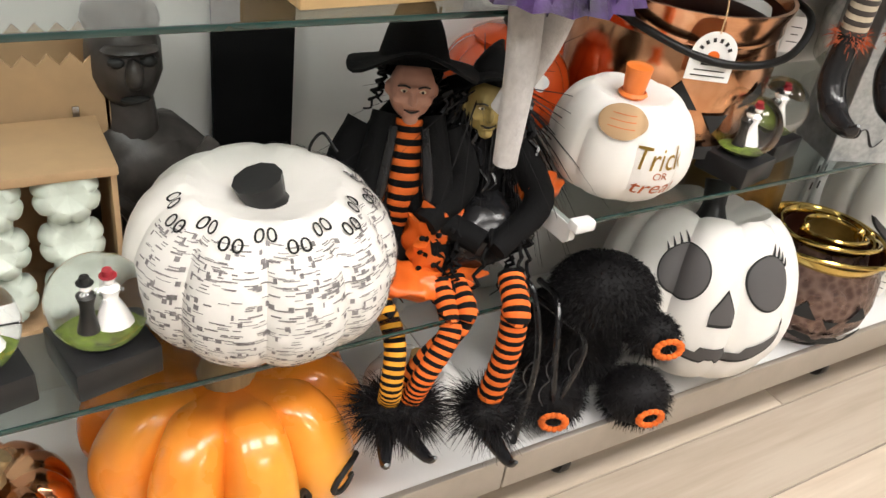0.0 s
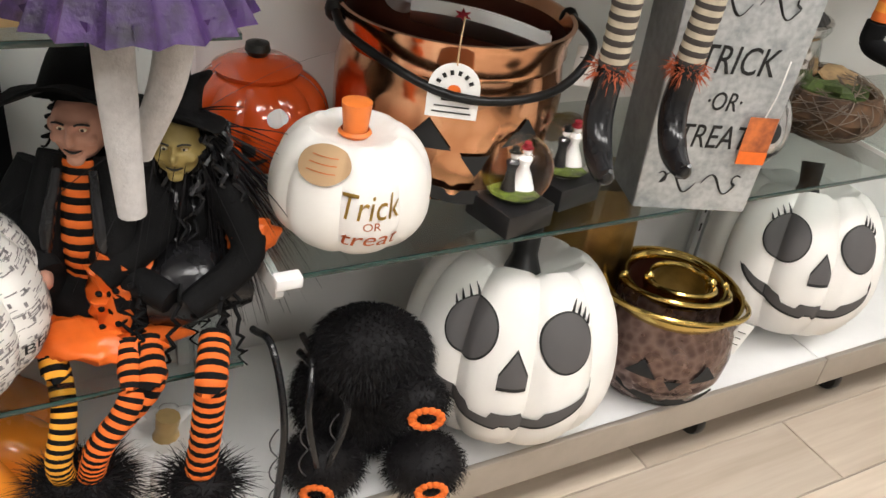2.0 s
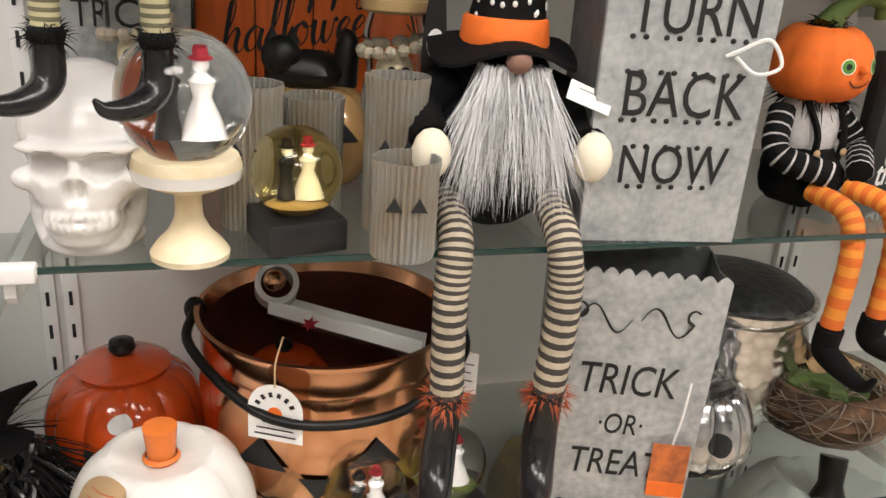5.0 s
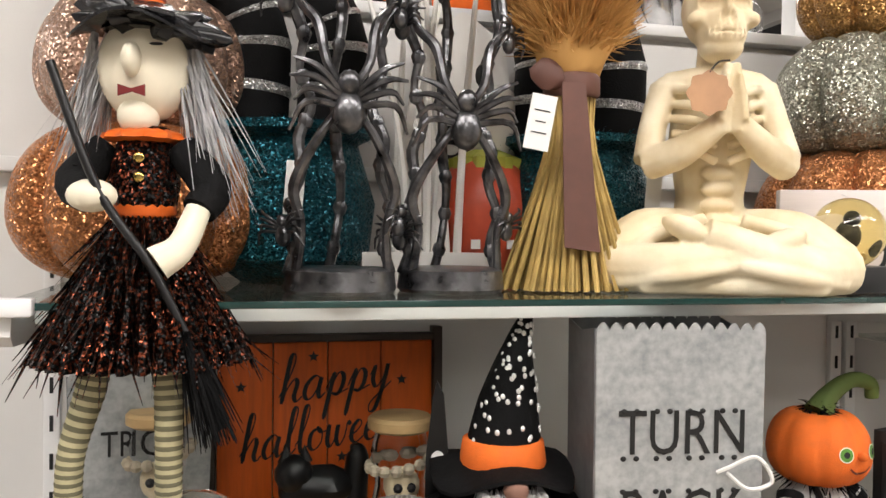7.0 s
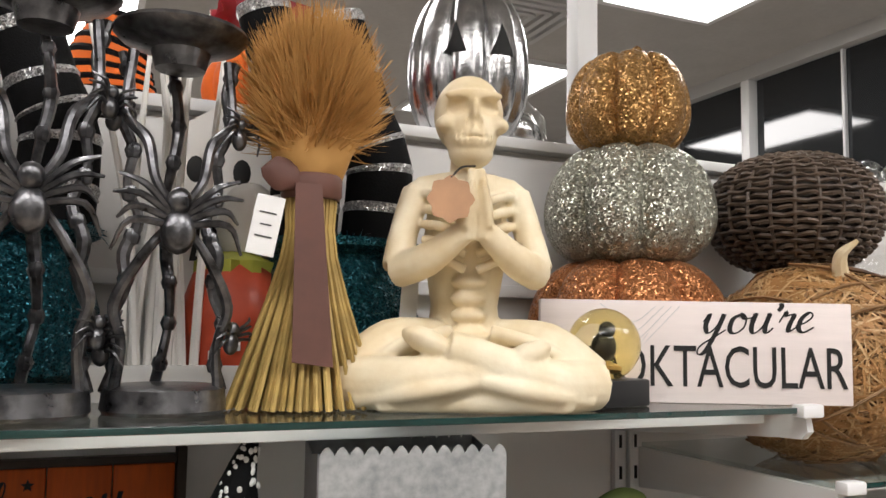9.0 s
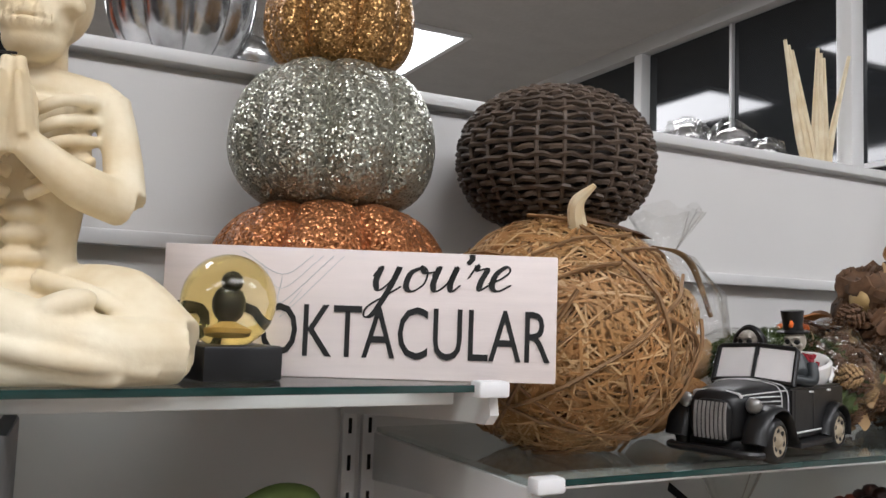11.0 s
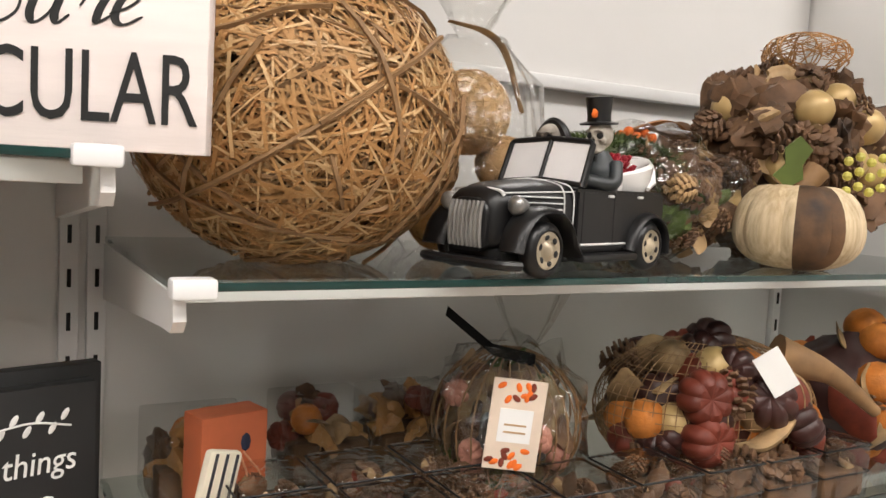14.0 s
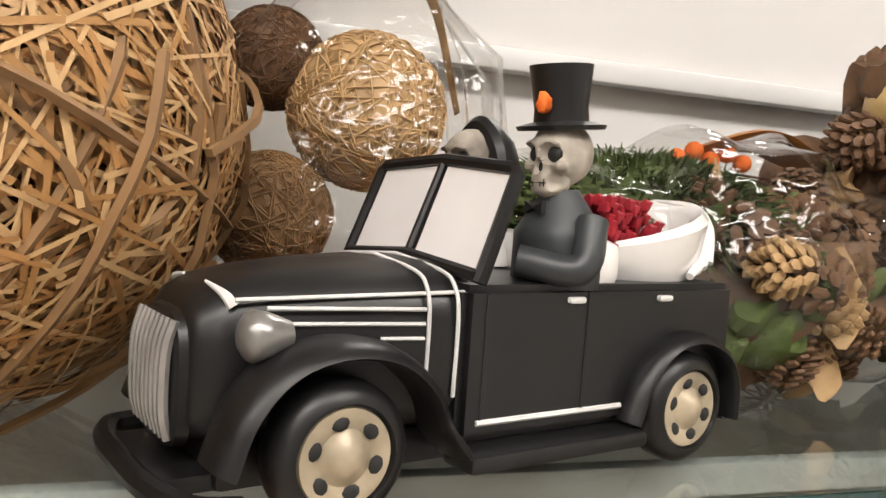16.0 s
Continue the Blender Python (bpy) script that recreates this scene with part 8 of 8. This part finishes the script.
# cellophane bag of rattan balls
bg = thing("rattan_ball_bag", 2.29, 0.945, CU, label="clear cellophane bag of tan and brown rattan balls", category="gift bag")
for x, y, z, r, m, sd in ((0.0, 0, 0.17, 0.052, STRAWL, 1), (-0.06, -0.01, 0.1, 0.04, TWIG, 2), (-0.05, -0.03, 0.04, 0.036, STRAW, 3), (0.02, -0.03, 0.045, 0.038, STRAW, 4), (0.055, 0.0, 0.11, 0.036, STRAWL, 5), (-0.06, 0.02, 0.2, 0.034, CONE, 6)):
    b = part("rattan_ball", moved(ball(r * 0.96, n=20, rough=0.05, freq=90), x, y, z), m, bg)
    gtw = []
    rg = random.Random(sd)
    for i in range(110):
        d = Vector((rg.gauss(0, 1), rg.gauss(0, 1), rg.gauss(0, 1))).normalized()
        e = d.cross(Vector((rg.gauss(0, 1), rg.gauss(0, 1), rg.gauss(0, 1)))).normalized()
        gtw.append(tube([(d * math.cos(k * 0.9) + e * math.sin(k * 0.9))[:] for k in range(7)], 0.013, 4, 2))
    part("strand", moved(merged(*gtw), x, y, z, s=r), m, b, kind="stuff")
fl = lathe([(0.075, 0), (0.095, 0.02), (0.1, 0.1), (0.085, 0.2), (0.04, 0.25), (0.022, 0.262), (0.035, 0.29), (0.06, 0.33)], 40, 13, 0.12, False)
b = part("film", (arr(fl[0]) + 0.006 * np.sin(arr(fl[0])[:, [1, 2, 0]] * 120), fl[1]), FILM, bg, "crinkled clear film")
b.visible_shadow = False
part("raffia_tie", tube([(-0.05, -0.03, 0.268), (0, -0.03, 0.262), (0.03, -0.03, 0.24), (0.045, -0.05, 0.17)], [0.004, 0.007, 0.006, 0.004], 6, flat=0.3), TANP, bg)

mb = thing("moss_bag", 2.49, 0.87, CU, -15, "clear bag of green moss and pine cones", "gift bag")
mb.scale = (1.3, 1.1, 1.2)
part("moss", merged(moved(ball(0.075, 0.052, 0.036, 24, 0.35, 40), -0.03, 0, 0.088), moved(fur(0.078, 0.054, 0.038, 5000, 0.009, 0.0012, 5), -0.03, 0, 0.088)), MOSS, mb, kind="stuff")
part("core", moved(ball(0.1, 0.055, 0.045, 24, 0.35, 40), 0.01, 0, 0.055), BARK, mb)
pieces(mb, 0.12, 0.068, 0.062, 90, 4, [("cone", CONE, 0.6), ("bark", MOSS, 0.7), ("chip", TANP, 0.5), ("cone", TANP, 0.55), ("cone", CONE, 0.5)])
fl = ball(0.13, 0.075, 0.07, 40, 0.25, 25)
b = part("film", moved(fl, 0, 0, 0.07), FILM, mb, "crinkled clear film")
b.visible_shadow = False
nst = thing("vine_wreath", 2.60, 0.99, CU, label="vine wreath with orange ribbon and berries", category="wreath")
twigball(nst, 0.12, 0.075, 110, mat("purple_brown_vine", (0.16, 0.09, 0.07), 0.6, vary=0.3), 0.0018, 9)
part("ribbon", tube([(-0.1, -0.05, 0.15), (-0.03, -0.07, 0.175), (0.03, -0.06, 0.165), (0.12, -0.05, 0.15)], [0.01, 0.02, 0.016, 0.012], 8, flat=0.25), mat("rust_orange_ribbon", (0.4, 0.16, 0.04), 0.6), nst)
for i in range(5):
    part("berry", moved(ball(0.007, n=10), -0.09 + i * 0.014, -0.07, 0.158 + 0.006 * (i % 2)), ORANGE, nst)
sp3 = thing("raffia_pumpkin", 2.665, 0.755, CU, -22, label="cream raffia pumpkin with brown bark stripe and leaf", category="pumpkin")
n = 64
fn = pk_fn(0.078, 0.125, 8, 0.08, 0.08)
fa = [decal(fn, [1.45] * 9, [-1.45] * 9, [2 * math.pi * (k + j / 8) / 8 + 0.2 for j in range(9)], 0, 16) for k in range(8)]
for k in range(8):
    part("segment", fa[k], mat("cream_raffia", (0.7, 0.57, 0.38), 0.6, vary=0.2, scale=110, dark=(0.42, 0.3, 0.16), stretch=(1.5, 1.5, 0.2), bump=1.0, bscale=160) if k == 0 else (bpy.data.materials["cream_raffia"] if k not in (5, 2) else BARK), sp3)
part("stem", moved(stem(0.035, 0.014, 0.016), 0, 0, 0.09), TWIG, sp3)
part("leaf", moved(plate([(0, 0), (0.018, 0.012), (0.012, 0.03), (0.02, 0.05), (0, 0.066), (-0.016, 0.05), (-0.01, 0.03), (-0.022, 0.015)], 0.002), -0.025, -0.01, 0.1, 20), STEMG, sp3, "olive green leaf")
for i in range(12):
    part("berry", moved(ball(0.006, n=8), 0.04 + 0.045 * (i % 4) / 3, -0.03, 0.1 + 0.018 * (i // 4) + 0.006 * (i % 2)), mat("yellow_berry", (0.55, 0.5, 0.1), 0.5) if i == 0 else bpy.data.materials["yellow_berry"], sp3)
pp = thing("potpourri_bag", 2.79, 0.90, CU, label="large mesh bag of brown pods, gold gourds and cones", category="potpourri bag")
part("core", moved(ball(0.14, 0.11, 0.13, 24, 0.2, 20), 0, 0, 0.13), BARK, pp)
pieces(pp, 0.165, 0.13, 0.14, 150, 12, [("bark", BARK, 1.3), ("chip", TANP, 1.2), ("ball", GOLDP, 1.2), ("cone", CONE, 1.1), ("bark", CONE, 1.8), ("chip", BARK, 1.5), ("bark", TANP, 0.9), ("cone", CONE, 0.8)])
lp = thing("lotus_pod", 2.66, 0.965, CU + 0.15, label="dark dried lotus pod", category="pod")
part("pod", ball(0.035, 0.03, 0.04, 18), CONE, lp)
for i in range(14):
    part("hole", moved(ball(0.005, 0.002, 0.005, 8), -0.02 + 0.012 * (i % 4), -0.03, -0.016 + 0.011 * (i // 4)), SLOT, lp)
tl = thing("straw_roll", 2.80, 0.87, CU + 0.262, 20, "small roll of tan straw on the potpourri", "straw roll")
twigball(tl, 0.06, 0.03, 90, STRAW, 0.0012, 3)

# ---- bay C, lower shelf ----
wpk = thing("wire_pumpkin", 2.325, 0.875, CL, -20, "round wire pumpkin filled with dried flowers and film", "potpourri pumpkin")
wpk.scale = (1.02, 1.02, 1.1)
part("filling", moved(ball(0.07, 0.07, 0.066, 24, 0.3, 50), 0, 0, 0.085), mat("dried_flower_mix", (0.3, 0.22, 0.1), 0.85, vary=0.4, scale=50, dark=(0.12, 0.07, 0.05), bump=1.0, bscale=80), wpk)
pieces(wpk, 0.08, 0.08, 0.075, 60, 7, [("chip", TANP, 0.7), ("bark", MOSS, 0.7), ("bark", BARK, 0.8), ("bark", STONE, 0.8), ("chip", BARK, 0.7), ("pod", mat("pink_pod", (0.55, 0.25, 0.18), 0.6), 0.7)], 0.085)
for i in range(14):
    a = math.pi * i / 14
    part("wire", tube([(0.088 * math.cos(t) * math.cos(a), 0.088 * math.cos(t) * math.sin(a), 0.086 + 0.08 * math.sin(t)) for t in [2 * math.pi * k / 24 for k in range(25)]], 0.0011, 5, 1), TWIG, wpk)
part("ribbon", moved(plate([(-0.075, 0.04), (-0.02, 0.0), (0.03, -0.012), (0.03, 0.002), (-0.02, 0.012), (-0.073, 0.05)], 0.0015), -0.01, -0.04, 0.165), BLACK, wpk, "black checked ribbon")
b = part("wrap", moved(ball(0.092, 0.092, 0.086, 30, 0.3, 35), 0, 0, 0.088), FILM, wpk, "crinkled clear wrap")
b.visible_shadow = False
b = part("film", moved(lathe([(0.01, 0), (0.03, 0.03), (0.05, 0.07)], 20, 9, 0.3, False), 0.02, 0, 0.165), FILM, wpk)
b.visible_shadow = False
CARD = mat("autumn_leaf_card", (0.75, 0.62, 0.5), 0.5, vary=0.1)
ct = thing("leaf_card", 2.272, 0.772, CL + 0.172, -24, "cream card tag with orange leaf border and faint print", "tag", ry=5)
part("card", moved(box(0.058, 0.0015, 0.098, 0.0004, 1), 0, 0, -0.098), CARD, ct)
rg = random.Random(6)
for i in range(22):
    top = i < 11
    part("printed_leaf", moved(ball(0.0055, 0.0006, 0.0032, 8), rg.uniform(-0.024, 0.024), -0.0011, -0.013 + rg.uniform(-0.009, 0.009) if top else -0.085 + rg.uniform(-0.009, 0.009), 0, rg.uniform(0, 180)), ORANGE if i % 3 else RUST, ct)
part("panel", moved(box(0.036, 0.0006, 0.036), 0, -0.0011, -0.068), PAPER, ct)
for i in range(2):
    part("print_bar", moved(box(0.024, 0.0005, 0.002), 0, -0.0017, -0.05 - 0.008 * i), KRAFT, ct)
mg = thing("mesh_potpourri_bag", 2.62, 0.84, CL, -15, "brown mesh bag of gourds, cones and orange balls", "potpourri bag")
# added dark core, its colour standing in for shade between the pieces
part("core", moved(ball(0.13, 0.085, 0.075, 24, 0.2, 25), 0, 0, 0.08), DKP, mg)
pieces(mg, 0.145, 0.095, 0.09, 85, 21, [("ball", GOLDP, 1.3), ("pod", DKP, 1.6), ("ball", ORG, 1.25), ("cone", CONE, 1.2), ("chip", TANP, 1.4), ("pod", RUST, 1.6), ("ball", TANP, 1.2)])
for x, z, m in ((-0.045, 0.105, DKP), (0.06, 0.125, RUST)):
    pd = part("striped_pod", moved(ball(0.036, n=22), x, -0.075, z), m, mg, "round pod with pale scored lines")
    for i in range(7):
        a = math.pi * i / 7
        part("scored_line", tube([(x + 0.0365 * math.cos(t) * math.cos(a), -0.075 - 0.0365 * abs(math.cos(t)) * math.sin(a), z + 0.0365 * math.sin(t)) for t in [math.pi * (k / 10 - 0.5) for k in range(11)]], 0.0009, 5, 1), TANP, pd)
part("pine_cone", moved(PC, -0.02, -0.085, 0.03, 60, 0, 20, s=1.3), CONE, mg)
part("pine_cone", moved(PC, 0.05, -0.08, 0.035, 70, 0, -30, s=1.25), CONE, mg)
part("husk", moved(tube([(-0.045, 0, 0.0), (-0.01, -0.006, -0.008), (0.02, -0.004, 0.0), (0.05, 0, 0.012)], [0.006, 0.02, 0.022, 0.012], 12, flat=0.4), 0.015, -0.1, 0.085, 0, -14), TANP, mg, "curled pale husk")
net = [tube([(0.155 * math.cos(t) * math.cos(a), 0.105 * math.cos(t) * math.sin(a), 0.095 + 0.098 * math.sin(t)) for t in [math.pi * (k / 16 - 0.5) for k in range(17)]], 0.0006, 4, 1) for a in [2 * math.pi * i / 60 for i in range(60)]]
net += [tube([(0.155 * math.cos(t) * math.cos(a), 0.105 * math.cos(t) * math.sin(a), 0.095 + 0.098 * math.sin(t)) for a in [2 * math.pi * k / 40 for k in range(41)]], 0.0006, 4, 1) for t in [math.pi * (i / 24 - 0.5) for i in range(1, 24)]]
part("net", merged(*net), TWIG, mg, "fine brown netting", kind="stuff")
part("net_tail", tube([(0.08, -0.03, 0.17), (0.15, -0.05, 0.15), (0.22, -0.06, 0.1)], [0.03, 0.014, 0.008], 12), TWIG, mg, "gathered end of the net")
tag(2.60, 0.735, CL + 0.19, 0.035, 0.055, -30, 0, -35, bars=0)
for x, y, sd in ((2.93, 0.84, 33),):
    mg2 = thing("mesh_potpourri_bag", x, y, CL, 10, "brown mesh bag of rust and orange autumn pods", "potpourri bag")
    # dark core again paints the shaded gaps among the pods
    part("core", moved(ball(0.1, 0.085, 0.09, 24, 0.2, 25), 0, 0, 0.09), DKP, mg2)
    pieces(mg2, 0.12, 0.1, 0.1, 45, sd, [("chip", RUST, 1.5), ("ball", ORG, 1.4), ("pod", RUST, 1.6), ("cone", CONE, 1.0), ("chip", TANP, 1.2)])
    tag(x - 0.03, y - 0.11, CL + 0.2, 0.05, 0.025, -20, 0, 15, bars=0)


def punnet(x, y, seed, mix, z=CL):
    ob = thing("potpourri_punnet", x, y, z, 0, "clear lidded box of brown potpourri with wire rim", "potpourri box", "potpourri boxes")
    part("bed", box(0.084, 0.084, 0.038, 0.006), BARK, ob)
    pieces(ob, 0.042, 0.042, 0.02, 26, seed, mix, 0.042)
    for zz in (0.034, 0.068):
        part("wire", tube([(-0.045, -0.045, zz), (0.045, -0.045, zz), (0.045, 0.045, zz), (-0.045, 0.045, zz), (-0.045, -0.045, zz)], 0.0013, 5, smooth=False), IRON, ob)
    b_ = part("lid", moved(box(0.092, 0.092, 0.072, 0.006), 0, 0, 0.001), FILM, ob, "clear plastic lid")
    b_.visible_shadow = False


SM = [("cone", CONE, 0.5), ("bark", BARK, 0.6), ("cone", CONE, 0.42), ("chip", BARK, 0.5), ("chip", RUST, 0.45), ("bark", CONE, 0.6), ("chip", TANP, 0.4)]
for i in range(8):
    for j in range(2):
        punnet(2.03 + i * 0.1, 0.76 + j * 0.1 if i < 3 or i > 7 else 0.745, 40 + i * 2 + j, SM) if j == 0 or i < 3 else None
for i, (x, y) in enumerate(((1.99, 1.0), (2.15, 1.03), (2.27, 1.03), (2.42, 1.03))):
    fb = thing("fruit_box", x, y, CL, 0, "clear plastic box of dried autumn fruits", "potpourri box", "fruit boxes")
    part("bed", box(0.1, 0.09, 0.05, 0.006), BARK, fb)
    pieces(fb, 0.05, 0.045, 0.035, 16, 70 + i, [("ball", ORG, 0.9), ("bark", BARK, 1.0), ("chip", TANP, 0.9), ("pod", RUST, 0.9), ("bark", STRAW, 0.9)], 0.055)
    b = part("case", box(0.112, 0.1, 0.1, 0.004), FILM, fb, "clear plastic case")
    b.visible_shadow = False
ob = thing("pumpkin_print_box", 2.0, 0.915, CL, 14, "orange card box printed with a pumpkin", "box")
part("carton", box(0.075, 0.04, 0.125, 0.001), mat("salmon_orange_card", (0.66, 0.17, 0.07), 0.55, vary=0.1), ob, smooth=False)
for k in range(5):
    part("printed_rib", tube([((k - 2) * 0.006, -0.0206, 0.018), ((k - 2) * 0.016, -0.0206, 0.05), ((k - 2) * 0.005, -0.0206, 0.084)], 0.002, 5, flat=0.6), mat("pale_orange_ink", (0.85, 0.4, 0.22), 0.6) if k == 0 else bpy.data.materials["pale_orange_ink"], ob)
part("printed_stem", moved(ball(0.006, 0.001, 0.01, 8), 0.012, -0.0206, 0.094), mat("navy_ink", (0.03, 0.035, 0.07), 0.6), ob)
fp = thing("striped_fabric_tag", 1.965, 0.85, CL + 0.02, 20, "cream fabric piece with dark stripes", "fabric pumpkin", ry=14)
part("cloth", box(0.04, 0.012, 0.085, 0.005), CREAMC, fp)
for i in range(3):
    part("stripe", moved(box(0.003, 0.001, 0.08), -0.012 + 0.012 * i, -0.0066, 0.002), mat("charcoal_stripe", (0.06, 0.06, 0.07), 0.8) if i == 0 else bpy.data.materials["charcoal_stripe"], fp)
orb = thing("orange_ribbon_bow", 1.955, 0.77, CL, label="crumpled orange satin ribbon bow", category="ribbon")
part("bow", moved(ball(0.06, 0.03, 0.03, 20, 0.6, 40), 0, 0, 0.05), ORANGE, orb)

# ---- floor planks, laid last ----
pg = mesh_of("plank", [(box(1.196, 0.176, 0.006, 0.0012, 1), PLANK)])
for r in range(22):
    for c in range(8):
        x, y = -1.9 + c * 1.2 + (r % 3) * 0.4, 1.0 - r * 0.18
        if -2.4 < x < 4.9:
            o = new("plank", pg)
            o.parent = floor
            o.matrix_basis = pose(x, y, -0.006)
